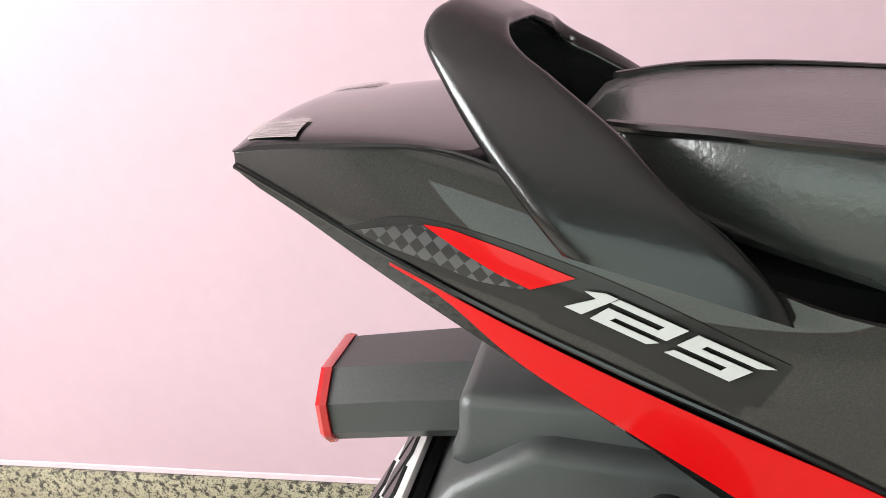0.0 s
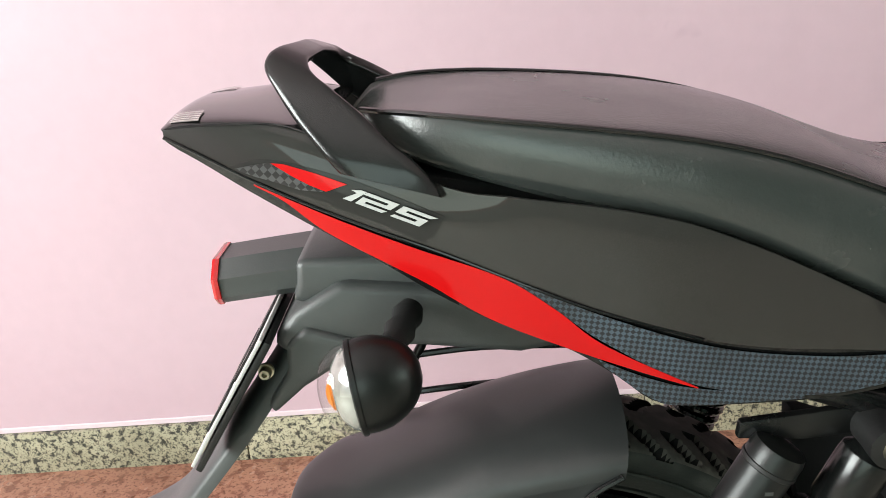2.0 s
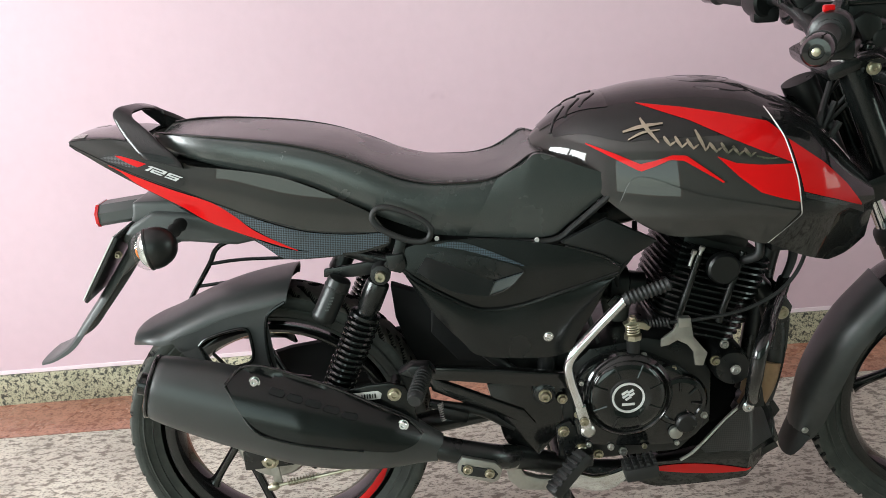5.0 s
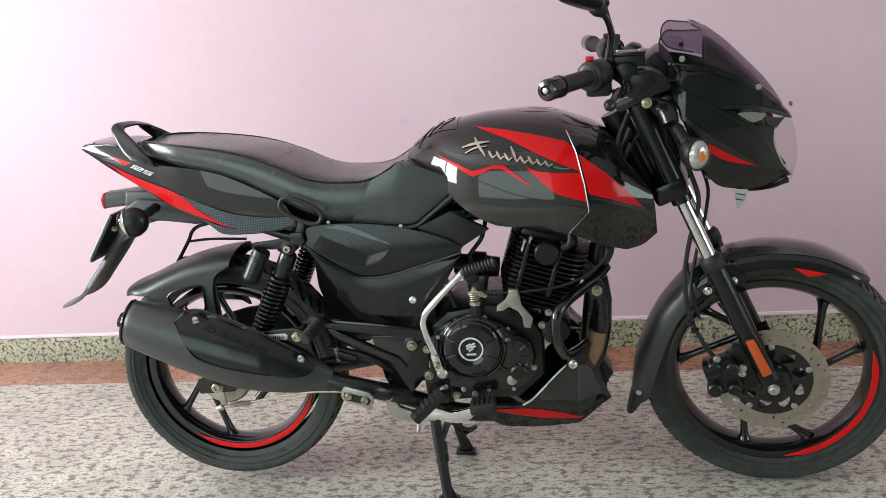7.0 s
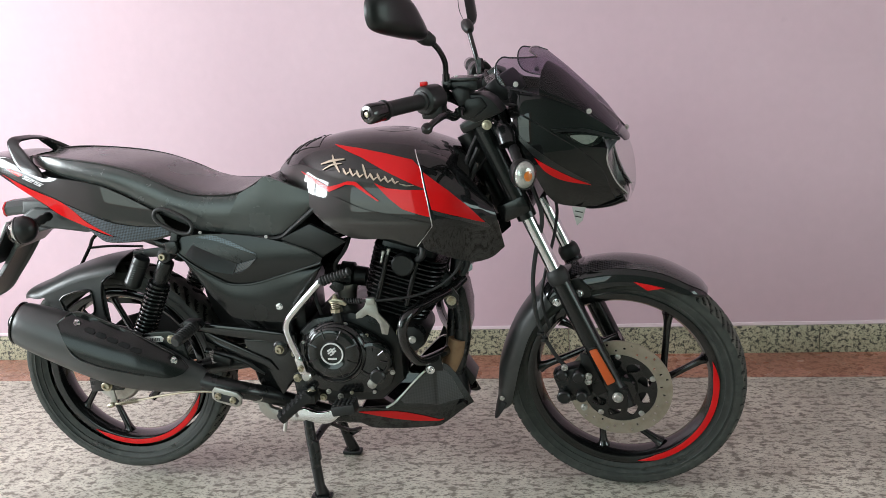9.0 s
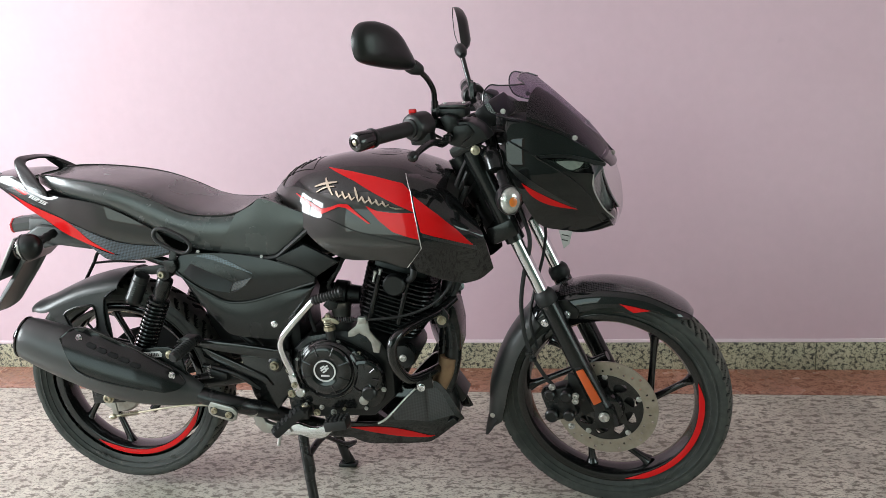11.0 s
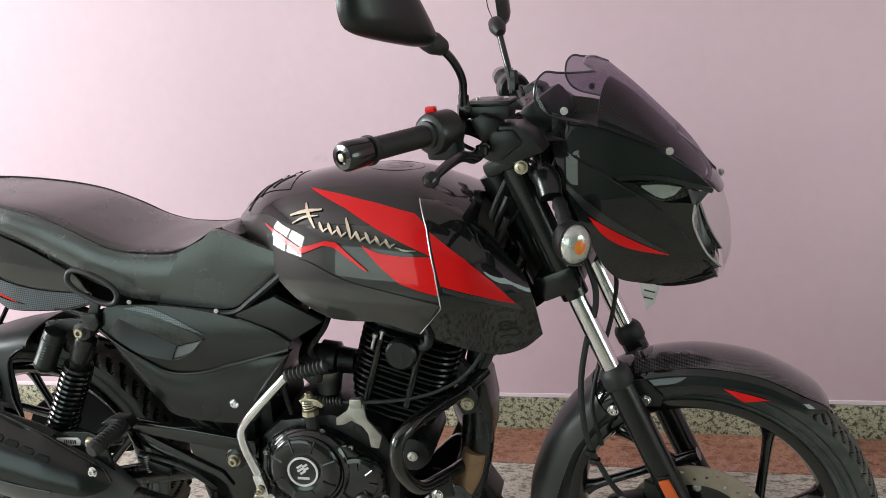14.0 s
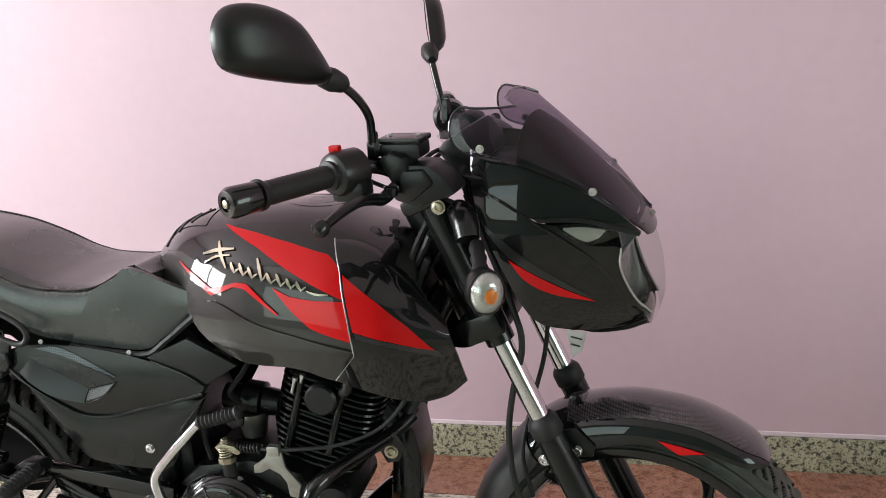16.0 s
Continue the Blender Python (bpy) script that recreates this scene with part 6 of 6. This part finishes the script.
# -- footrest hangers --
bpart("hanger_bar", plate([(.292, .494), (.302, .506), (.437, .489), (.56, .470), (.556, .442), (.433, .461), (.323, .479), (.30, .482)], -.128, -.146, .004), "gloss", "black footrest hanger bar")
bpart("hanger_strut", plate([(.312, .484), (.344, .466), (.480, .400), (.500, .372), (.478, .374), (.373, .424), (.318, .452)], -.122, -.136, .004), "gloss", "black diagonal hanger strut")
bpart("frame_plate", plate([(.415, .455), (.556, .448), (.545, .352), (.50, .300), (.466, .292), (.44, .345), (.43, .39)], -.118, -.130, .005), "gloss", "glossy black pivot plate")
bpart("pivot_bolt", bolt((.516, -.150, .435), r=.009, h=.012), "zinc", "large yellow zinc pivot bolt")
bpart("pivot_boss", lathe([(.012, 0), (.020, .002), (.020, .018), (.014, .022)], (.516, -.128, .435), (0, -1, 0), 22), "frame")
hang = bpart("pillion_hanger", plate([(.168, .485), (.180, .493), (.213, .499), (.250, .500), (.274, .491), (.284, .469), (.290, .432), (.299, .402), (.281, .412), (.251, .445), (.209, .458), (.176, .471)], -.178, -.187, .004), "satin", "black pillion footrest bracket with a bar code sticker")
bpart("sticker", plate([(.183, .486), (.228, .488), (.234, .482), (.231, .473), (.192, .470)], -.187, -.1882, .0004), "plate", "silver bar code sticker", hang)
for k in range(6):
    bpart("bar", box((.200 + .0045 * k, -.1886, .4795), (.0015 + .001 * (k % 2), .0008, .008), 0), "plastic", "", hang)
bpart("hanger_bolt", bolt((.255, -.187, .479), r=.009, h=.009), "zinc", "", hang)
bpart("hanger_spacer", tube([(.255, -.13, .479), (.255, -.18, .479)], .010, 12), "frame", "", hang)
p0, p1 = Vector((.310, -.160, .506)), Vector((.291, -.242, .491))
peg = bpart("pillion_peg", tube([p0, p0.lerp(p1, .15), p0.lerp(p1, .9), p1], [.011, .0135, .0135, .011], 16, 14), "rubber", "folded out black pillion footrest")
for k in range(8):
    bpart("peg_rib", lathe([(.013, -.002), (.0155, -.001), (.0155, .001), (.013, .002)], p0.lerp(p1, .2 + .09 * k), p1 - p0, 16), "rubber", "", peg)
bpart("peg_mount", plate([(.262, .505), (.288, .519), (.318, .517), (.329, .500), (.310, .490), (.288, .493)], -.138, -.168, .005), "frame", "cast peg mount", peg)
bpart("linkage", tube([(.33, -.13, .46), (.36, -.132, .44), (.42, -.13, .415), (.47, -.128, .385)], .0055, 8, 16), "frame")
bpart("linkage", tube([(.31, -.128, .425), (.40, -.125, .40), (.46, -.122, .36)], .009, 10, 12), "frame")
bpart("brake_switch", box((.355, -.135, .405), (.05, .02, .022), .004, Matrix.Rotation(radians(18), 4, "Y")), "engine")
bpart("switch_spring", helix((.335, -.14, .395), (.33, -.14, .43), .005, 8, .001, 5, 10), "steel")
q0, q1 = Vector((.514, -.205, .270)), Vector((.582, -.165, .322))
turn_m = Matrix.Translation((q0 + q1) / 2) @ (q1 - q0).to_track_quat("X", "Z").to_matrix().to_4x4()
b = box((0, 0, 0), ((q1 - q0).length, .030, .024), .008)
b.transform(turn_m)
rp = bpart("rider_peg", b, "rubber", "ribbed rubber rider footrest")
for k in range(6):
    b = box((-.034 + .0135 * k, 0, .0125), (.006, .026, .004), .001)
    b.transform(turn_m)
    bpart("peg_rib", b, "rubber", "", rp)
bpart("peg_stub", tube([q0 + Vector((.012, .01, -.008)), q0 + Vector((.008, .006, -.032))], .005, 10), "steel", "", rp)
bpart("peg_bracket", box((.572, -.140, .305), (.05, .05, .026), .006), "frame", "", rp)
ped = bpart("brake_pedal", plate([(.520, .268), (.560, .280), (.600, .268), (.640, .276), (.668, .288), (.676, .278), (.650, .256), (.628, .241), (.596, .240), (.560, .250), (.520, .247)], -.150, -.162, .004, None, 60), "chrome", "polished aluminium brake pedal")
bpart("pedal_pad", box((.676, -.178, .292), (.060, .045, .026), .006, Matrix.Rotation(radians(-8), 4, "Y")), "rubber", "studded rubber pedal pad", ped)
for i in range(5):
    for j in range(4):
        bpart("pad_stud", box((.653 + .0115 * i, -.162 - .0105 * j, .3035 + .0016 * i), (.006, .006, .006), .001), "rubber", "", ped)
bpart("pedal_pivot", lathe([(.006, 0), (.018, .003), (.018, .020), (.008, .024)], (.446, -.150, .318), (0, -1, 0), 20), "alu", "", ped)
bpart("pivot_casting", plate([(.424, .326), (.443, .340), (.466, .329), (.463, .300), (.474, .278), (.500, .268), (.560, .262), (.560, .240), (.492, .243), (.462, .247), (.442, .270), (.440, .298), (.428, .312)], -.136, -.152, .005), "alu", "cast aluminium pedal bracket", ped)

# -- engine --
eng = bpart("engine", plate([(.545, .40), (.560, .47), (.60, .505), (.70, .520), (.79, .50), (.82, .44), (.82, .34), (.76, .285), (.60, .28), (.555, .32)], -.125, .125, .014), "engine", "black air cooled engine block")
COV = [(.566, .374), (.574, .455), (.612, .492), (.677, .500), (.728, .480), (.784, .437), (.798, .356), (.748, .318), (.590, .330)]
bpart("clutch_cover", plate(COV, -.120, -.150, .008, None, 60), "gloss", "black engine side cover", eng)
bpart("cover_ring", lathe([(.078, 0), (.079, .012), (.074, .019), (.071, .021), (.067, .017)], (.660, -.148, .428), (0, -1, 0), 48), "gloss", "", eng)
bpart("clutch_dome", lathe([(.070, .0), (.069, .016), (.063, .024), (.054, .027), (.036, .027), (.034, .0255), (.012, .0255)], (.657, -.150, .432), (0, -1, 0), 48), "gloss", "", eng)
bpart("emblem_ring", lathe([(.0285, .026), (.0285, .0285), (.0250, .0285), (.0250, .026)], (.657, -.150, .432), (0, -1, 0), 48, closed=True), "plate", "white emblem ring", eng)
for dx, dz, w, h, turn in ((-.0055, .0095, .013, .0042, -32), (.0045, .0115, .011, .0042, -32), (-.0035, .0040, .015, .0042, -32), (.0060, .0050, .011, .0042, -32), (0, -.0015, .012, .0042, -32), (0, -.0130, .022, .0045, 0)):
    b = box((0, 0, 0), (w, .0015, h), .0004)
    b.transform(Matrix.Translation((.657 + dx, -.1765, .432 + dz)) @ Matrix.Rotation(radians(turn), 4, "Y"))
    bpart("emblem_bar", b, "plate", "", eng)
for k in range(8):
    a = radians(20 + 45 * k)
    c, e = (.657 + .040 * math.cos(a), -.177, .432 + .040 * math.sin(a)), (.657 + .064 * math.cos(a), -.173, .432 + .064 * math.sin(a))
    bpart("dome_rib", tube([c, e], .0028, 8), "gloss", "", eng)
for k, (x, z) in enumerate(((.572, .392), (.580, .455), (.625, .494), (.690, .497), (.742, .470), (.786, .428), (.797, .372), (.748, .322), (.690, .320), (.630, .322), (.590, .332))):
    bpart("cover_bolt", bolt((x, -.150, z), r=.0048, h=.007, washer=k % 3 == 0), "steel" if k % 4 else "zinc", "", eng)
lobe_c = (.752, -.146, .408)
bpart("side_dome", lathe([(.050, 0), (.050, .008), (.045, .016), (.038, .018), (.036, .014), (.020, .015), (.008, .016)], lobe_c, (0, -1, 0), 40), "gloss", "", eng)
for k in range(5):
    a = radians(-60 + 50 * k)
    bpart("dome_rib", tube([(lobe_c[0] + .020 * math.cos(a), -.162, lobe_c[2] + .020 * math.sin(a)), (lobe_c[0] + .038 * math.cos(a), -.163, lobe_c[2] + .038 * math.sin(a))], .0022, 6), "gloss", "", eng)
bpart("oil_cap", lathe([(.019, 0), (.019, .016), (.015, .020), (.006, .020)], (.762, -.150, .366), (0, -1, 0), 24), "engine", "", eng)
bpart("oil_plug", lathe([(.012, 0), (.012, .008), (.006, .010)], (.745, -.152, .345), (0, -1, 0), 20), "alu", "", eng)
bpart("cover_web", plate([(.705, .47), (.735, .478), (.79, .43), (.785, .40), (.745, .43)], -.148, -.158, .005), "gloss", "", eng)
bpart("starter", lathe([(.012, -.10), (.030, -.098), (.034, -.08), (.034, .05), (.01, .052)], (.850, -.045, .455), (0, 1, 0), 28), "engine", "", eng)
bpart("starter_bolt", bolt((.852, -.148, .455), r=.007, h=.006), "steel", "", eng)
# finned barrel and head, leaning forward
ax = Vector((.30, 0, .954)).normalized()
tilt = Matrix.Rotation(math.atan2(.30, .954), 4, "Y")
base = Vector((.772, 0, .500))
bpart("barrel_core", box(base + ax * .085 + Vector((.022, 0, 0)), (.135, .15, .19), .012, tilt), "engine", "", eng)


def cooling_fin(w, l, thick):
    """A thin plate with rounded corners and a shallow bay at each stud."""
    bm, ring = bmesh.new(), []
    for a in np.linspace(0, 2 * math.pi, 48, endpoint=False):
        u, v = math.cos(a), math.sin(a)
        x, y = math.copysign(abs(u) ** .45, u) * w / 2, math.copysign(abs(v) ** .45, v) * l / 2
        bay = .003 * (math.exp(-((abs(x) - .030) / .009) ** 2)) if abs(y) > l * .45 else 0
        ring.append((x, y - math.copysign(bay, y)))
    lo, hi = [bm.verts.new((x, y, -thick / 2)) for x, y in ring], [bm.verts.new((x * .985, y * .985, thick / 2)) for x, y in ring]
    for k in range(48):
        bm.faces.new((lo[k], lo[(k + 1) % 48], hi[(k + 1) % 48], hi[k]))
    cap(bm, lo), cap(bm, hi)
    return bm


for k in range(14):
    wide = k > 7
    f = cooling_fin(.190 if k > 3 else .160 + .008 * k, (.214 if wide else .200) - .003 * (k % 2), .0030)
    f.transform(Matrix.Translation(base + ax * (.014 + .0118 * k) + Vector((.026, 0, -.008))) @ tilt)
    bpart("cooling_fin", f, "fin_black", "", eng)
for dx in (-.022, .054):
    for y in (-.104, .104):
        p = base + Vector((dx, y, 0))
        bpart("stud_column", tube([p + ax * .03, p + ax * .165], .0065, 12), "fin_black", "", eng)
bpart("head_cover", box(base + ax * .190 + Vector((.008, 0, 0)), (.125, .150, .03), .010, tilt), "engine", "", eng)
bpart("cam_cover", lathe([(.028, 0), (.028, .014), (.024, .018), (.008, .018)], Vector((.837, -.108, .634)), (0, -1, 0), 28), "engine", "", eng)
for dx, h in ((-.022, .152), (.054, .125), (-.034, .146)):
    p = base + ax * h + Vector((dx, -.106, 0))
    bpart("head_stud", tube([p, p + ax * .024], .0032, 10), "steel", "", eng)
    bpart("head_nut", lathe([(.0052, 0), (.0052, .007), (.003, .008)], p + ax * .022, ax, 6), "steel", "", eng)
bpart("spark_plug", tube([base + ax * .150 + Vector((.055, -.11, 0)), base + ax * .168 + Vector((.068, -.135, .0)), base + ax * .20 + Vector((.06, -.13, 0))], .008, 10, 10), "rubber", "", eng)
bpart("cable_bracket", plate([(.719, .512), (.720, .526), (.741, .541), (.750, .561), (.771, .561), (.776, .526), (.801, .494), (.794, .470), (.779, .472), (.776, .498), (.766, .512), (.748, .522), (.733, .514)], -.148, -.154, .002), "alu", "bare metal clutch cable bracket", eng)
bpart("cable_end", box((.759, -.152, .556), (.022, .014, .018), .003), "alu", "", eng)
bpart("clutch_cable", tube([(.735, -.15, .556), (.775, -.152, .557), (.86, -.14, .562), (.93, -.125, .585), (.975, -.11, .63), (1.00, -.08, .70), (1.01, -.05, .80)], .0034, 8, 50), "rubber", "", eng)
bpart("cable_boot", helix((.675, -.148, .556), (.735, -.150, .556), .006, 10, .0022, 6, 10), "rubber", "", eng)
carb = bpart("carburettor", lathe([(.010, -.06), (.024, -.056), (.026, -.02), (.034, -.016), (.034, .016), (.026, .02), (.024, .05), (.01, .052)], (.672, -.02, .585), (1, 0, -.12), 24), "engine", "dark carburettor", None)
bpart("float_bowl", lathe([(.010, -.042), (.022, -.038), (.027, -.008), (.030, 0), (.030, .008)], (.668, -.03, .560), (0, 0, 1), 24), "alu", "", carb)
bpart("choke_arm", plate([(.640, .575), (.655, .590), (.680, .580), (.676, .566), (.655, .560)], -.085, -.092, .002), "frame", "", carb)
arm = bpart("release_shaft", tube([(.674, -.146, .488), (.672, -.150, .530)], .0115, 16), "rubber", "clutch release shaft with a plated arm")
bpart("shaft_collar", lathe([(.010, 0), (.0155, .002), (.0155, .010), (.011, .013)], (.672, -.150, .529), (0, 0, 1), 8), "zinc", "", arm)
bpart("return_spring", helix((.672, -.150, .541), (.671, -.151, .560), .0115, 4, .0016, 6, 14), "zinc", "", arm)
bpart("arm_plate", plate([(.655, .560), (.668, .566), (.690, .562), (.702, .552), (.696, .546), (.676, .553), (.660, .551)], -.143, -.158, .002), "zinc", "", arm)
bpart("arm_bolt", bolt((.671, -.151, .565), (0, 0, 1), .0065, .008), "zinc", "", arm)
bpart("fuel_hose", tube([(.70, -.05, .71), (.69, -.085, .67), (.66, -.09, .63), (.665, -.07, .60)], .005, 8, 24), "rubber", "", carb)
bpart("vent_hose", tube([(.63, -.06, .66), (.60, -.08, .62), (.605, -.10, .56), (.62, -.11, .51)], .005, 8, 24), "rubber", "", carb)
kick = bpart("kick_lever", tube([(.583, -.172, .380), (.570, -.178, .430), (.556, -.184, .480), (.556, -.187, .515), (.585, -.188, .552), (.652, -.188, .620)], [.0095, .009, .0085, .0085, .0085, .008], 14, 40), "chrome", "chromed kick start lever")
kd = Vector((.075, 0, .022)).normalized()
bpart("kick_rubber", lathe([(.008, 0)] + [(.0125 if i % 2 else .0098, .004 + .0038 * i) for i in range(19)] + [(.012, .078), (.006, .082)], (.648, -.188, .618), kd, 18), "rubber", "ribbed rubber kick pedal", kick)
bpart("kick_boss", lathe([(.008, 0), (.013, .003), (.013, .026), (.009, .030)], (.586, -.150, .372), (0, -1, 0), 20), "steel", "", kick)
bpart("kick_clamp", box((.577, -.176, .405), (.020, .020, .045), .005, Matrix.Rotation(radians(-14), 4, "Y")), "chrome", "", kick)
bpart("kick_bolt", bolt((.578, -.188, .398), r=.006, h=.006), "zinc", "", kick)
for x, z, r in ((.548, .418, .007), (.548, .352, .008), (.58, .312, .010), (.61, .30, .007), (.655, .302, .006), (.82, .47, .007), (.835, .50, .006)):
    bpart("engine_bolt", bolt((x, -.135, z), r=r, h=.009), "zinc" if r > .0065 else "steel", "", eng)
bpart("engine_plate", plate([(.535, .36), (.56, .372), (.60, .32), (.60, .29), (.54, .30)], -.120, -.134, .003), "frame", "", eng)

# -- leg guard, front cover, belly pan --
def pan_y(x, z):
    """Half width of the belly pan: drawn in to a nose, tucked in under its ridge."""
    return .117 - .85 * max(0, x - .895) + .25 * max(0, x - .96) - .28 * max(0, .262 - z) - .10 * max(0, z - .30)


for s in (-1, 1):
    bpart("leg_guard", tube([(.972, .05 * s, .578), (.945, .092 * s, .562), (.905, .160 * s, .556), (.874, .222 * s, .552), (.855, .246 * s, .532), (.851, .242 * s, .490), (.858, .214 * s, .446), (.872, .178 * s, .412), (.896, .12 * s, .398), (.925, .06 * s, .394), (.945, .02 * s, .394)], .0122, 16, 80), "gloss", "glossy black leg guard tube")
    bpart("guard_clamp", plate([(.930, .565), (.952, .570), (.966, .548), (.960, .520), (.938, .515), (.928, .535)], s * .096, s * .105, .003), "frame")
    bpart("guard_bolt", bolt((.947, s * .105, .538), (0, s, 0), .009, .009), "zinc")
    PT = [(.690, .262), (.765, .263), (.792, .281), (.846, .337), (.880, .366), (.912, .372), (.938, .340), (.976, .250)]
    PR = [(.672, .252), (.74, .253), (.80, .268), (.86, .268), (.905, .262), (.935, .257), (.960, .252), (.977, .247)]
    PB = [(.66, .236), (.715, .201), (.760, .197), (.801, .197), (.855, .201), (.905, .209), (.950, .232), (.977, .245)]
    pan = bpart("belly_pan", skin(PT, PR, pan_y, s, 48, 10, .003), "paint", "glossy black belly pan with a red flash")
    bpart("pan_keel", skin(PR, PB, pan_y, s, 48, 10, .003), "paint", "", pan)
    bpart("carbon_facet", skin([(.803, .284), (.850, .334), (.880, .356), (.910, .360), (.930, .334)], [(.812, .274), (.86, .274), (.900, .270), (.93, .268), (.955, .266)], pan_y, s, 30, 8, .0005, .0012), "carbon_small", "carbon pattern film", pan)
    bpart("red_flash", skin([(.690, .250), (.776, .252), (.84, .242), (.906, .223)], [(.690, .248), (.76, .232), (.830, .222), (.906, .221)], pan_y, s, 30, 5, .0005, .0014), "red", "red flash on the belly pan", pan)
    bpart("pan_edge", tube([(x, s * (pan_y(x, z) + .001), z) for x, z in PT[1:6]], .0030, 8, 30), "steel", "", pan)
    bpart("pan_mount", plate([(.868, .360), (.886, .398), (.912, .402), (.918, .362)], s * .114, s * .121, .003), "plastic", "", pan)
    bpart("pan_bolt", bolt((.886, s * .122, .366), (0, s, 0), .008, .007), "chrome", "", pan)
bpart("belly_floor", plate([(.68, .235), (.76, .205), (.90, .212), (.965, .25), (.955, .262), (.89, .224), (.76, .217), (.69, .245)], -.078, .078, .002), "paint")
bpart("engine_cover_front", plate([(.952, .560), (.962, .572), (.976, .552), (.984, .50), (.981, .443), (.966, .398), (.938, .391), (.944, .43), (.949, .47)], -.060, .05, .010), "satin", "black plastic front engine cover")
bpart("oil_cooler_strap", plate([(.912, .376), (.941, .369), (.930, .322), (.902, .326)], -.055, -.02, .004), "tan", "tan cardboard strip behind the belly pan")
bpart("pipe_cover", lathe([(.024, 0), (.030, .004), (.031, .075), (.026, .095), (.012, .098)], (.922, -.04, .352), (.22, 0, -1), 26), "plastic", "dark round pipe cover")
bpart("pan_wing", plate([(.905, .330), (.922, .318), (.978, .208), (.966, .203), (.915, .206), (.880, .262)], .112, .118, .003), "satin", "black far side wing of the belly pan")
bpart("horn", lathe([(.012, -.02), (.030, -.014), (.042, .0), (.044, .008), (.03, .010), (.028, .004), (.01, .004)], (.975, .05, .63), (1, 0, .1), 30), "engine", "black horn")
bpart("pan_flap", plate([(.905, .385), (.935, .380), (.985, .300), (.972, .282), (.930, .33)], -.03, .05, .003), "plastic")
bpart("wiring_loom", tube([(1.0, -.05, .86), (.99, -.07, .78), (.975, -.07, .70), (.985, -.05, .62), (.96, -.06, .57)], [.010, .012, .010, .008, .006], 10, 30), "rubber", "taped wiring loom")
bpart("ignition_coil", box((.955, -.055, .665), (.035, .03, .05), .006), "engine")
for k in range(3):
    bpart("wiring_loom", tube([(1.03, -.06 - .02 * k, .93 - .03 * k), (1.0, -.09, .86 - .03 * k), (1.01, -.08, .80 - .03 * k), (1.03, -.05, .74)], .006, 8, 20), "rubber")

# -- centre stand --
st = bpart("centre_stand", tube([(.545, -.085, .270), (.548, -.095, .20), (.558, -.106, .10), (.566, -.112, .016)], .0135, 14, 20), "frame", "black steel centre stand")
bpart("stand_leg", tube([(.545, .085, .270), (.556, .10, .18), (.572, .122, .09), (.586, .134, .016)], .0135, 14, 20), "frame", "", st)
bpart("stand_cross", tube([(.553, -.10, .150), (.560, 0, .155), (.566, .11, .125)], .010, 12, 12), "frame", "", st)
bpart("stand_pivot", tube([(.545, -.11, .275), (.545, .11, .275)], .014, 14), "frame", "", st)
for c in ((.568, -.112, .006), (.588, .134, .006)):
    bpart("stand_foot", box((c[0], c[1], c[2]), (.055, .030, .012), .005), "frame", "", st)
    bpart("foot_web", plate([(c[0] - .02, .012), (c[0] + .022, .012), (c[0] + .004, .05), (c[0] - .008, .05)], c[1] - .004, c[1] + .004, .001), "frame", "", st)
bpart("stand_gusset", plate([(.552, .17), (.572, .16), (.575, .11), (.558, .10)], -.112, -.098, .003), "frame", "", st)
bpart("stand_brace", tube([(.56, .02, .155), (.60, .08, .10), (.62, .12, .085), (.588, .132, .06)], .006, 8, 16), "frame", "", st)
bpart("stand_spring", helix((.545, -.06, .25), (.60, -.05, .275), .008, 9, .002, 6, 10), "steel", "", st)
